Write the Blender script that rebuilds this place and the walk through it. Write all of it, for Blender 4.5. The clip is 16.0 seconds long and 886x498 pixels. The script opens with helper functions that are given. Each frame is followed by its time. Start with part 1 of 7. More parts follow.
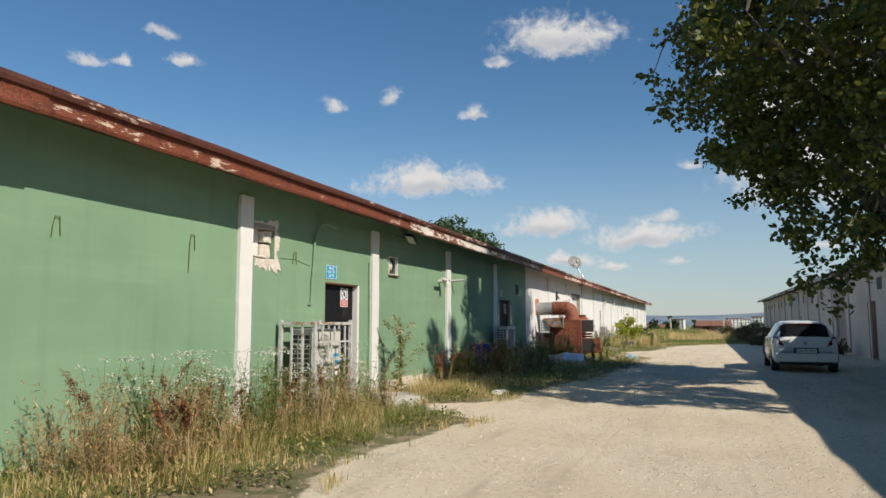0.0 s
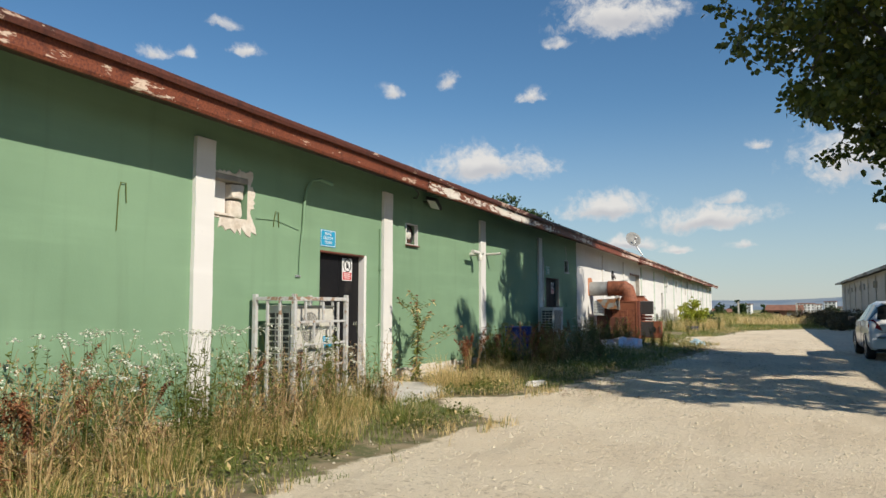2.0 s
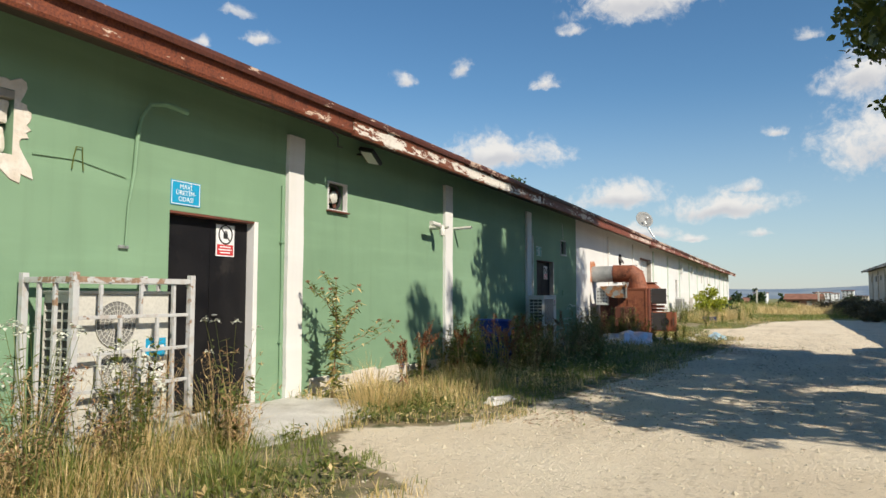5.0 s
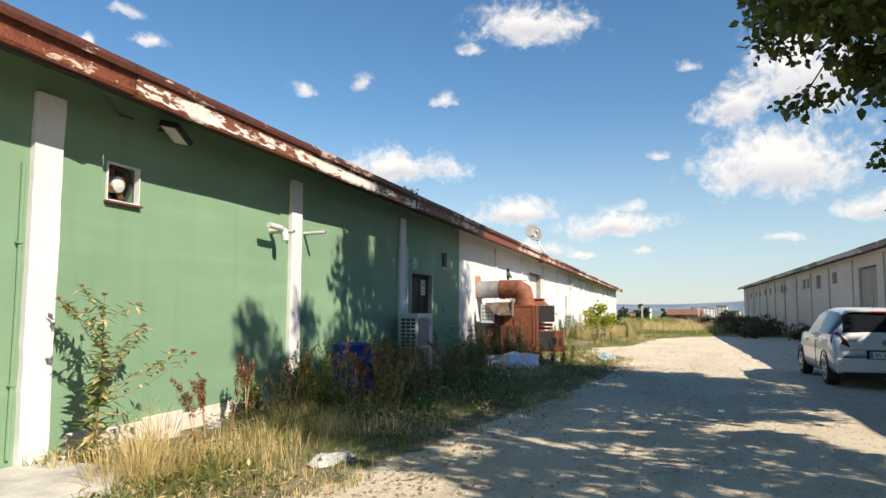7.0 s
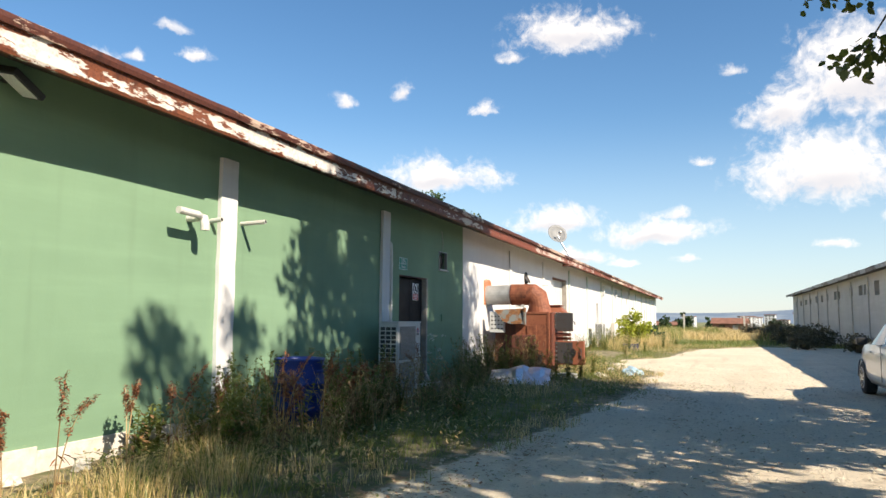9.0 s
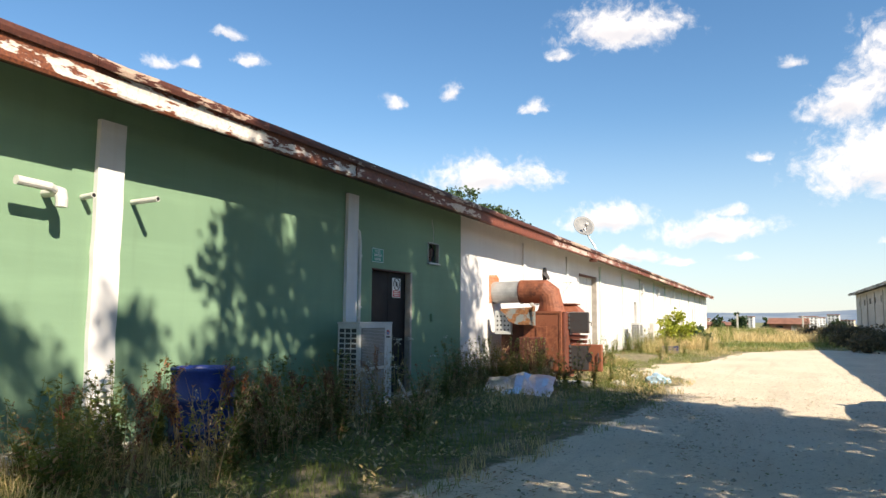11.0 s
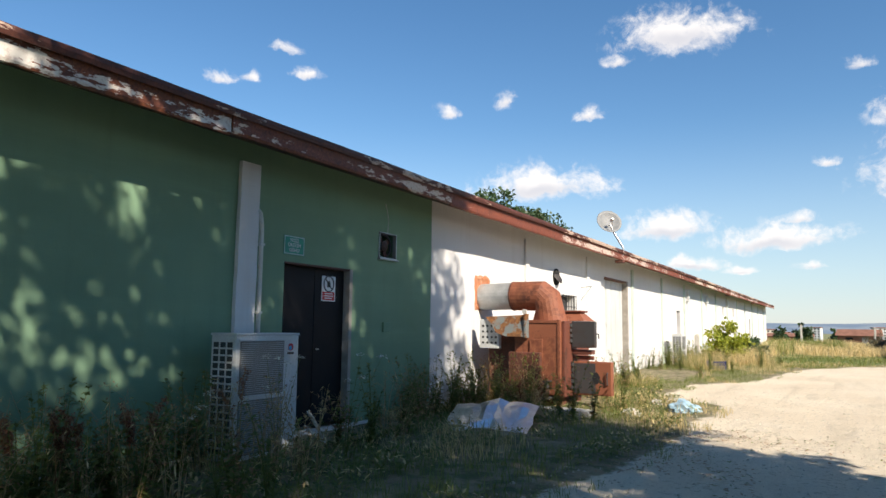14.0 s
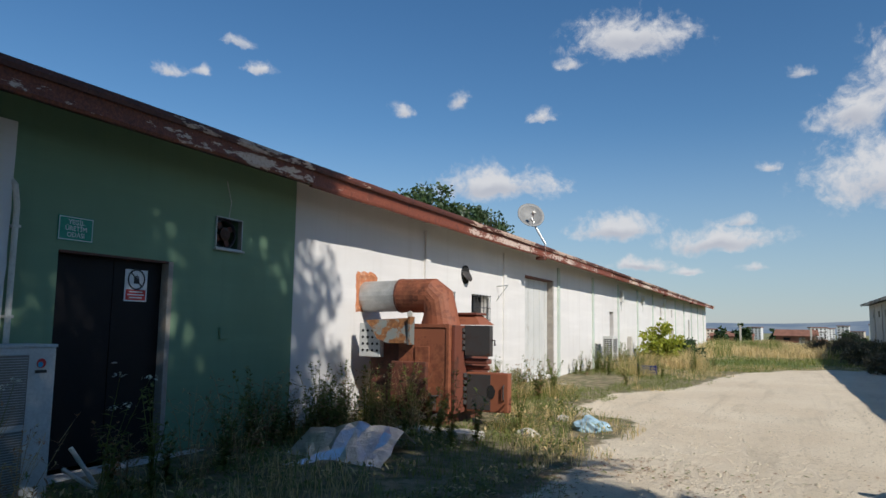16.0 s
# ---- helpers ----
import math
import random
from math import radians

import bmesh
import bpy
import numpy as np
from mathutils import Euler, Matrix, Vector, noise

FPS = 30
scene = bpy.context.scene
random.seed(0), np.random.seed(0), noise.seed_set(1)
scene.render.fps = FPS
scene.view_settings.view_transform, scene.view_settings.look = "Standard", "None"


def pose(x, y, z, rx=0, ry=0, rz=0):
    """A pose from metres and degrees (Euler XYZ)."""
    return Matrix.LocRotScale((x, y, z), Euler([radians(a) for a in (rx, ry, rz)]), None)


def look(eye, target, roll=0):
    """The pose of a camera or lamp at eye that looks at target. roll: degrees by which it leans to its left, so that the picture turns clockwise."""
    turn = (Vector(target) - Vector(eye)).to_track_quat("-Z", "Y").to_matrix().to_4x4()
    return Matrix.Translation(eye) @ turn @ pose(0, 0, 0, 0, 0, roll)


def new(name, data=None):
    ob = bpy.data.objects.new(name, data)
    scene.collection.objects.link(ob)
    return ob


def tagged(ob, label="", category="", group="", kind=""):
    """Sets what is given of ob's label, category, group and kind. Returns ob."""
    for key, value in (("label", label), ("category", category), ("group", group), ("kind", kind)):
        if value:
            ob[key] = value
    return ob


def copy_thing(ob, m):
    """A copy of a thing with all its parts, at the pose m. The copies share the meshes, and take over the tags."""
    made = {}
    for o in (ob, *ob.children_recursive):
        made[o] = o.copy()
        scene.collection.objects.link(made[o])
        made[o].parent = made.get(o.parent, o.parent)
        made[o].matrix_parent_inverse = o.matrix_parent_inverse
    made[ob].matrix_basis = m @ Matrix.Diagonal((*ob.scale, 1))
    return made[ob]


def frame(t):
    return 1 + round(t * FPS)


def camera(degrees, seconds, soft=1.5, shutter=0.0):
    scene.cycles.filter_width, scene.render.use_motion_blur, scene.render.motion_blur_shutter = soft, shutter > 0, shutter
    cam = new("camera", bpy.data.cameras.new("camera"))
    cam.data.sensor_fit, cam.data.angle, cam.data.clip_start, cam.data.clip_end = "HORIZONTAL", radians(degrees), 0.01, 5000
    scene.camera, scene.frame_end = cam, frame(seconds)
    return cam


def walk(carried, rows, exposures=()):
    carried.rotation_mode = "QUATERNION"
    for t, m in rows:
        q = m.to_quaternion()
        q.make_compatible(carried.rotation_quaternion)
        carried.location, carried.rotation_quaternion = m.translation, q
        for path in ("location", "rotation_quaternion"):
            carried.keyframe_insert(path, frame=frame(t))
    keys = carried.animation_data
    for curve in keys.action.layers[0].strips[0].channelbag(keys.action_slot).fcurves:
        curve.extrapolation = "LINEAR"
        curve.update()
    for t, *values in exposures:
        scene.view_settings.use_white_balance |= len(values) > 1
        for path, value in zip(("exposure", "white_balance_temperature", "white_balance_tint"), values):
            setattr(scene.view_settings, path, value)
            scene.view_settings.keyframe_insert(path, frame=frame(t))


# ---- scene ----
# camera and walk
cam = camera(64.8, 16.0)
METRES, EYE, TILT, TURN = 18.0, 1.40, -0.6, 20.4
ROWS = [
    (0.0, 0.0, 0.0, 0.0, -0.02, 6.59, -0.14),
    (0.5, 0.0105, 0.0343, 0.0004, 0.33, 6.52, -0.02),
    (1.0, 0.015, 0.0641, -0.0017, 1.53, 6.3, -0.18),
    (1.5, 0.0268, 0.0958, -0.0036, 1.53, 5.58, -0.07),
    (2.0, 0.0317, 0.1289, -0.0052, 4.77, 5.32, -0.28),
    (2.5, 0.0403, 0.1595, -0.0065, 4.88, 4.49, -0.3),
    (3.0, 0.0491, 0.1911, -0.0065, 6.87, 4.04, -0.25),
    (5.5, 0.0803, 0.3482, -0.0021, 4.85, 4.6, -0.51),
    (6.0, 0.0879, 0.3768, -0.0004, -1.53, 5.19, -0.54),
    (6.5, 0.0974, 0.4074, 0.0006, -2.52, 5.57, -0.34),
    (7.0, 0.1041, 0.4365, 0.0021, -2.55, 5.58, -0.47),
    (7.5, 0.1189, 0.4661, 0.0033, -1.41, 5.57, -0.41),
    (8.0, 0.1283, 0.4941, 0.0034, 0.4, 5.63, -0.52),
    (8.5, 0.1429, 0.5215, 0.0023, 0.42, 6.08, -0.56),
    (11.0, 0.2217, 0.6532, 0.0046, 4.88, 6.18, -0.67),
    (11.5, 0.2353, 0.6805, 0.005, 5.76, 6.18, -0.65),
    (12.0, 0.2473, 0.7076, 0.0067, 5.94, 6.17, -0.78),
    (12.5, 0.2589, 0.7341, 0.0086, 9.86, 6.65, -0.76),
    (13.0, 0.2673, 0.7618, 0.0104, 10.8, 6.67, -1.2),
    (13.5, 0.2812, 0.7904, 0.0095, 9.32, 6.85, -1.01),
    (14.0, 0.2896, 0.8198, 0.0081, 9.3, 6.84, -1.04),
    (14.5, 0.3021, 0.8477, 0.0082, 6.4, 6.65, -1.06),
    (15.0, 0.316, 0.8755, 0.0109, 6.52, 6.66, -1.01),
    (15.5, 0.3261, 0.9023, 0.0136, 6.21, 6.62, -1.17),
    (16.0, 0.3408, 0.9294, 0.0151, 5.43, 6.84, -1.09),
]
EXPOSURES = [(0.0, 0.0, 6650, 10), (1.5, 0.14, 6650, 10), (2.3, -0.05, 6700, 9), (3.0, -0.18, 6700, 10), (5.5, 0.32, 6700, 9), (7.0, 0.5, 6800, 11), (8.5, 0.68, 6900, 12), (11.0, 0.8, 7050, 13), (12.4, 0.6, 7000, 13), (12.8, 1.05, 7400, 14), (13.2, 1.18, 7400, 14), (13.6, 0.92, 7000, 13), (14.0, 0.58, 6700, 12), (14.7, 0.12, 6350, 11), (16.0, -0.1, 6200, 11)]
walk(cam, [(t, pose(0, 0, EYE, TILT) @ pose(0, 0, 0, 0, 0, TURN) @ pose(METRES * x, METRES * y, METRES * z, 90 + pitch, roll, yaw))
           for t, x, y, z, yaw, pitch, roll in ROWS], EXPOSURES)

# ---- daylight ----
SUN_FROM = Vector((1.0, -0.5, 0.89))
sun = new("sun", bpy.data.lights.new("sun", "SUN"))
sun.data.energy, sun.data.angle, sun.data.color = 5.0, radians(0.55), (1.0, 0.93, 0.82)
sun.matrix_world = look(SUN_FROM * 30, (0, 0, 0))

# clouds: azimuth from +y to +x, height, half width and half height, in degrees
CLOUDS = [(-22.0, 11.8, 5.8, 1.7), (-12.0, 8.2, 3.9, 1.4), (-4.2, 7.1, 4.9, 1.2), (-10.5, 22.9, 4.9, 2.1), (-15.3, 21.1, 1.7, 0.8),
          (-29.3, 17.5, 1.6, 0.8), (-24.7, 18.7, 1.0, 1.1), (-17.7, 17.0, 1.6, 0.9), (-48.4, 19.2, 1.9, 0.8), (-43.2, 21.8, 1.5, 0.7),
          (-41.5, 20.2, 1.6, 0.7), (-46.0, 19.4, 0.9, 0.6), (-2.1, 4.6, 1.5, 0.6), (-2.6, 8.4, 2.1, 0.6), (-10.0, 5.2, 2.8, 0.6),
          (-6.4, 4.7, 2.1, 0.5), (10.3, 17.9, 5.1, 3.7), (8.2, 11.5, 6.5, 3.2), (5.2, 15.8, 2.8, 1.9), (1.6, 18.9, 1.2, 0.6),
          (-0.4, 12.7, 1.3, 0.6), (8.4, 5.5, 2.1, 0.6), (14.5, 7.6, 2.8, 1.2)]


def build_world():
    w = bpy.data.worlds.new("sky")
    scene.world = w
    w.use_nodes = True
    nt = w.node_tree
    nt.nodes.clear()
    N, L = nt.nodes.new, nt.links.new

    def math_node(op, a, b=None, c=None):
        n = N("ShaderNodeMath")
        n.operation = op
        for i, v in enumerate((a, b, c)):
            if v is None:
                continue
            if isinstance(v, (int, float)):
                n.inputs[i].default_value = v
            else:
                L(v, n.inputs[i])
        return n.outputs[0]
    sky = N("ShaderNodeTexSky")
    sky.sky_type, sky.sun_disc = "NISHITA", False
    sky.sun_elevation, sky.sun_rotation = radians(38.5), radians(116.6)
    sky.altitude, sky.air_density, sky.dust_density, sky.ozone_density = 800, 1.15, 0.2, 2.2
    tc = N("ShaderNodeTexCoord")
    sep = N("ShaderNodeSeparateXYZ")
    L(tc.outputs["Generated"], sep.inputs[0])
    warp = N("ShaderNodeTexNoise")
    warp.inputs["Scale"].default_value, warp.inputs["Detail"].default_value = 16, 5
    L(tc.outputs["Generated"], warp.inputs["Vector"])
    ws = N("ShaderNodeSeparateXYZ")
    L(warp.outputs["Color"], ws.inputs[0])
    el_true = math_node("ARCSINE", sep.outputs[2])
    az = math_node("ADD", math_node("ARCTAN2", sep.outputs[0], sep.outputs[1]), math_node("MULTIPLY", math_node("SUBTRACT", ws.outputs[0], 0.5), 0.045))
    el = math_node("ADD", el_true, math_node("MULTIPLY", math_node("SUBTRACT", ws.outputs[1], 0.5), 0.035))
    co = N("ShaderNodeCombineXYZ")
    L(az, co.inputs[0])
    L(el, co.inputs[1])
    big = N("ShaderNodeTexNoise")
    big.inputs["Scale"].default_value, big.inputs["Detail"].default_value, big.inputs["Roughness"].default_value = 22, 8, 0.62
    L(co.outputs[0], big.inputs["Vector"])
    wob = math_node("SUBTRACT", big.outputs["Fac"], 0.5)
    fine = N("ShaderNodeTexNoise")
    fine.inputs["Scale"].default_value, fine.inputs["Detail"].default_value, fine.inputs["Roughness"].default_value = 75, 6, 0.6
    L(co.outputs[0], fine.inputs["Vector"])
    wisp = math_node("SUBTRACT", fine.outputs["Fac"], 0.5)
    total = None
    base = None
    for a0, e0, wa, we in CLOUDS:
        du = math_node("DIVIDE", math_node("SUBTRACT", az, radians(a0)), radians(wa) / math.cos(radians(e0)))
        up = math_node("DIVIDE", math_node("SUBTRACT", el, radians(e0 - 0.35 * we)), radians(we) * 1.25)
        # a flat underside: below its middle a cloud ends sooner
        dv = math_node("MAXIMUM", up, math_node("MULTIPLY", up, -2.0))
        r2 = math_node("ADD", math_node("MULTIPLY", du, du), math_node("MULTIPLY", dv, dv))
        f = math_node("SUBTRACT", 1.05 if wa > 2.2 else 0.78, math_node("SQRT", r2))
        total = f if total is None else math_node("MAXIMUM", total, f)
        # underside of each cloud
        g = math_node("MULTIPLY", math_node("MAXIMUM", f, 0.0), math_node("SUBTRACT", 0.35, up))
        base = g if base is None else math_node("MAXIMUM", base, g)
    dens = math_node("ADD", total, math_node("ADD", math_node("MULTIPLY", wob, 1.7), math_node("MULTIPLY", wisp, 1.25)))
    mask = N("ShaderNodeMapRange")
    mask.interpolation_type = "SMOOTHSTEP"
    L(dens, mask.inputs["Value"])
    mask.inputs["From Min"].default_value, mask.inputs["From Max"].default_value = -0.12, 0.8
    mask.inputs["To Max"].default_value = 0.95
    # keep the mask near its cloud
    near = N("ShaderNodeMapRange")
    L(total, near.inputs["Value"])
    near.inputs["From Min"].default_value, near.inputs["From Max"].default_value = -0.45, 0.05
    cover = math_node("MULTIPLY", mask.outputs[0], near.outputs[0])
    shade = N("ShaderNodeMapRange")
    L(base, shade.inputs["Value"])
    shade.inputs["From Min"].default_value, shade.inputs["From Max"].default_value = 0.05, 0.4
    col = N("ShaderNodeMix")
    col.data_type = "RGBA"
    L(shade.outputs[0], col.inputs[0])
    col.inputs[6].default_value, col.inputs[7].default_value = (7.4, 7.3, 7.2, 1), (5.2, 5.3, 5.7, 1)
    mix = N("ShaderNodeMix")
    mix.data_type = "RGBA"
    L(cover, mix.inputs[0])
    haze = N("ShaderNodeMapRange")
    haze.interpolation_type = "SMOOTHSTEP"
    L(el_true, haze.inputs["Value"])
    haze.inputs["From Min"].default_value, haze.inputs["From Max"].default_value = radians(17), radians(-1)
    haze.inputs["To Max"].default_value = 0.65
    hz = N("ShaderNodeMix")
    hz.data_type = "RGBA"
    L(haze.outputs[0], hz.inputs[0])
    deep = N("ShaderNodeHueSaturation")
    deep.inputs["Hue"].default_value, deep.inputs["Saturation"].default_value = 0.499, 1.24
    L(sky.outputs[0], deep.inputs["Color"])
    L(deep.outputs[0], hz.inputs[6])
    hz.inputs[7].default_value = (3.7, 4.8, 5.9, 1)
    L(hz.outputs[2], mix.inputs[6])
    L(col.outputs[2], mix.inputs[7])
    bg = N("ShaderNodeBackground")
    bg.inputs["Strength"].default_value = 0.1
    L(mix.outputs[2], bg.inputs["Color"])
    out = N("ShaderNodeOutputWorld")
    L(bg.outputs[0], out.inputs[0])


build_world()

# ---- materials ----


class Mat:
    """A small node builder on world-sized coordinates."""

    def __init__(self, name):
        self.m = bpy.data.materials.new(name)
        self.m.use_nodes = True
        self.nt = self.m.node_tree
        self.b = self.nt.nodes["Principled BSDF"]
        self.co = self.nt.nodes.new("ShaderNodeNewGeometry").outputs["Position"]

    def node(self, kind):
        return self.nt.nodes.new(kind)

    def link(self, a, b):
        self.nt.links.new(a, b)

    def scaled(self, sx, sy, sz):
        n = self.node("ShaderNodeMapping")
        n.inputs["Scale"].default_value = (sx, sy, sz)
        self.link(self.co, n.inputs["Vector"])
        return n.outputs[0]

    def noise(self, scale, detail=5, rough=0.6, co=None):
        n = self.node("ShaderNodeTexNoise")
        n.inputs["Scale"].default_value, n.inputs["Detail"].default_value, n.inputs["Roughness"].default_value = scale, detail, rough
        self.link(co or self.co, n.inputs["Vector"])
        return n.outputs["Fac"]

    def ramp(self, fac, a, b, lo=0.0, hi=1.0):
        n = self.node("ShaderNodeMapRange")
        n.interpolation_type = "SMOOTHSTEP"
        self.link(fac, n.inputs["Value"])
        for k, v in zip(("From Min", "From Max", "To Min", "To Max"), (a, b, lo, hi)):
            n.inputs[k].default_value = v
        return n.outputs[0]

    def math(self, op, a, b):
        n = self.node("ShaderNodeMath")
        n.operation = op
        for i, v in enumerate((a, b)):
            if isinstance(v, (int, float)):
                n.inputs[i].default_value = v
            else:
                self.link(v, n.inputs[i])
        return n.outputs[0]

    def mix(self, fac, a, b):
        n = self.node("ShaderNodeMix")
        n.data_type = "RGBA"
        for i, v in ((0, fac), (6, a), (7, b)):
            if isinstance(v, (int, float)):
                n.inputs[i].default_value = v
            elif isinstance(v, tuple):
                n.inputs[i].default_value = (*v[:3], 1)
            else:
                self.link(v, n.inputs[i])
        return n.outputs[2]

    def bump(self, h, strength, dist=0.01):
        n = self.node("ShaderNodeBump")
        n.inputs["Strength"].default_value, n.inputs["Distance"].default_value = strength, dist
        self.link(h, n.inputs["Height"])
        self.link(n.outputs[0], self.b.inputs["Normal"])

    def done(self, col, rough=0.7, metal=0.0):
        for key, v in (("Base Color", col), ("Roughness", rough), ("Metallic", metal)):
            if isinstance(v, tuple):
                self.b.inputs[key].default_value = (*v[:3], 1)
            elif isinstance(v, (int, float)):
                self.b.inputs[key].default_value = v
            else:
                self.link(v, self.b.inputs[key])
        return self.m


def surface(name, a, b, scale=6.0, rough=0.7, metal=0.0, bump=0.2, dirt=None, dirt_amount=0.5, fine=40.0):
    """Two tones at a coarse and a fine scale, with patches of dirt."""
    m = Mat(name)
    f = m.noise(scale)
    g = m.noise(fine, 3)
    col = m.mix(m.ramp(f, 0.3, 0.7), a, b)
    col = m.mix(m.ramp(g, 0.35, 0.75, 0, 0.35), col, tuple(c * 0.6 for c in a))
    if dirt:
        col = m.mix(m.ramp(m.noise(scale * 0.45, 8, 0.7), 0.62 - 0.2 * dirt_amount, 0.75, 0, 0.9), col, dirt)
    m.bump(g, bump, 0.006)
    return m.done(col, m.ramp(f, 0.2, 0.8, max(0.05, rough - 0.12), min(1.0, rough + 0.1)), metal)


def plaster(name, a, b, streak, stain_amount):
    """Painted render: large soft fading, rain streaks and fine grain."""
    m = Mat(name)
    fade = m.ramp(m.noise(0.35, 4), 0.3, 0.7)
    streaks = m.ramp(m.noise(1.0, 6, 0.6, m.scaled(1, 5.0, 0.35)), 0.5, 0.8, 0, stain_amount)
    bands = m.ramp(m.noise(1.0, 5, 0.6, m.scaled(1, 0.25, 3.0)), 0.45, 0.75, 0, 0.45)
    col = m.mix(fade, a, b)
    col = m.mix(bands, col, tuple(min(0.9, c * 1.15) for c in b))
    col = m.mix(streaks, col, streak)
    grain = m.noise(90, 4)
    pits = m.ramp(m.noise(9, 8, 0.7), 0.70, 0.76)
    col = m.mix(m.math("MULTIPLY", pits, 0.55), col, tuple(c * 0.45 for c in a))
    lumps = m.noise(3.0, 4)
    m.bump(m.math("ADD", m.math("MULTIPLY", grain, 0.3), m.math("MULTIPLY", lumps, 1.2)), 0.45, 0.012)
    return m.done(col, 0.78)


def rusted(name, paint, rust_a, rust_b, cover, scale=5.0, stretch=(1, 1, 1), rough=0.65, rims=None):
    """Paint that flakes off over rust; cover: how much paint is left; rims: heights of two edges where it went first."""
    m = Mat(name)
    co = m.scaled(*stretch)
    f = m.noise(scale, 9, 0.68, co)
    region = m.ramp(m.noise(0.45, 2), 0.35, 0.65, -0.16, 0.16)
    keep = m.math("ADD", f, region)
    if rims:
        z = m.node("ShaderNodeSeparateXYZ")
        m.link(m.co, z.inputs[0])
        off = m.math("ABSOLUTE", m.math("SUBTRACT", z.outputs[2], sum(rims) / 2), 0.0)
        half = (rims[1] - rims[0]) / 2
        keep = m.math("SUBTRACT", keep, m.ramp(off, half * 0.5, half, 0, 0.2))
    left = m.ramp(keep, 0.62 - cover * 0.3, 0.65 - cover * 0.3)
    rust = m.mix(m.ramp(m.noise(scale * 4, 6, 0.7), 0.3, 0.7), rust_a, rust_b)
    rust = m.mix(m.ramp(m.noise(scale * 0.6, 4), 0.5, 0.75, 0, 0.7), rust, tuple(c * 0.35 for c in rust_a))
    tint = m.mix(m.ramp(m.noise(scale * 2.2, 5), 0.45, 0.75, 0, 0.5), paint, rust_b)
    col = m.mix(left, rust, tint)
    m.bump(m.math("ADD", m.math("MULTIPLY", left, 0.5), m.noise(60, 4)), 0.35, 0.006)
    return m.done(col, rough)


GREEN = plaster("green_render", (0.17, 0.28, 0.168), (0.21, 0.335, 0.205), (0.13, 0.20, 0.12), 0.25)
WHITE = plaster("white_render", (0.66, 0.64, 0.61), (0.74, 0.72, 0.69), (0.52, 0.48, 0.42), 0.3)
CREAM = plaster("old_cream_render", (0.47, 0.44, 0.385), (0.55, 0.52, 0.465), (0.36, 0.31, 0.25), 0.6)
CONCRETE = surface("concrete", (0.50, 0.47, 0.42), (0.62, 0.59, 0.53), 3, 0.9, bump=0.5, dirt=(0.3, 0.26, 0.2))
FASCIA_RED = rusted("fascia_rust", (0.60, 0.47, 0.36), (0.085, 0.019, 0.011), (0.25, 0.068, 0.026), 0.40, 11.0, (1, 0.45, 1.6), rims=(3.29, 3.47))
FASCIA_WHITE = rusted("fascia_flaking_white", (0.70, 0.65, 0.57), (0.09, 0.024, 0.013), (0.26, 0.08, 0.03), 0.78, 10.0, (1, 0.45, 1.6), rims=(3.28, 3.48))
FASCIA_DEEP = rusted("fascia_deep_rust", (0.58, 0.46, 0.38), (0.12, 0.028, 0.016), (0.25, 0.068, 0.03), 0.2, 12.0, (1, 0.6, 1.8), rims=(3.29, 3.47))
DRIP = rusted("drip_edge_rust", (0.50, 0.36, 0.27), (0.06, 0.017, 0.011), (0.12, 0.034, 0.018), 0.26, 9.0, (1, 0.45, 2.0))
ROOF = rusted("roof_sheet", (0.25, 0.10, 0.06), (0.09, 0.035, 0.025), (0.16, 0.06, 0.04), 0.4, 2.0)
FASCIA_GREY = rusted("fascia_grey", (0.40, 0.38, 0.35), (0.12, 0.09, 0.07), (0.22, 0.17, 0.13), 0.5, 3.0, (1, 0.5, 1.5))
# soffit colour set dark so the shade under the eaves deepens
SHADED_SOFFIT = surface("soffit", (0.07, 0.058, 0.046), (0.11, 0.09, 0.072), 2, 0.9)
BLACK_DOOR = surface("black_door_paint", (0.006, 0.0055, 0.0065), (0.011, 0.010, 0.011), 3, 0.6, bump=0.1, dirt=(0.03, 0.026, 0.024), dirt_amount=0.0)
BLACK_DOOR.node_tree.nodes["Principled BSDF"].inputs["Specular IOR Level"].default_value = 0.25
# near-black colour that stands in for unlit depth in rooms and holes
DARK = surface("unlit_depth_black", (0.012, 0.012, 0.012), (0.02, 0.02, 0.02), 3, 0.95)
RUST = rusted("boiler_rust", (0.27, 0.088, 0.042), (0.17, 0.05, 0.025), (0.31, 0.11, 0.05), 0.55, 2.6)
RUST_DARK = rusted("dark_boiler_rust", (0.16, 0.05, 0.03), (0.07, 0.03, 0.02), (0.17, 0.055, 0.03), 0.5, 3)
SOOT = rusted("sooty_plate", (0.05, 0.047, 0.045), (0.10, 0.04, 0.02), (0.05, 0.025, 0.02), 0.75, 4)
GALV = surface("galvanised_steel", (0.42, 0.43, 0.42), (0.55, 0.56, 0.55), 5, 0.45, 0.6, 0.15, dirt=(0.3, 0.25, 0.2), dirt_amount=0.1)
GREY_METAL = rusted("grey_panel_paint", (0.17, 0.19, 0.18), (0.12, 0.05, 0.022), (0.30, 0.13, 0.04), 0.62, 5)
AC_WHITE = surface("outdoor_unit_paint", (0.56, 0.54, 0.48), (0.64, 0.62, 0.56), 2, 0.5, bump=0.05, dirt=(0.40, 0.36, 0.28), dirt_amount=0.15)
AC_GREY = surface("outdoor_unit_grey_paint", (0.60, 0.60, 0.57), (0.68, 0.68, 0.65), 2, 0.5, bump=0.05, dirt=(0.38, 0.34, 0.29), dirt_amount=0.15)
GRILLE = surface("grille_dark", (0.04, 0.04, 0.04), (0.07, 0.07, 0.065), 8, 0.6)
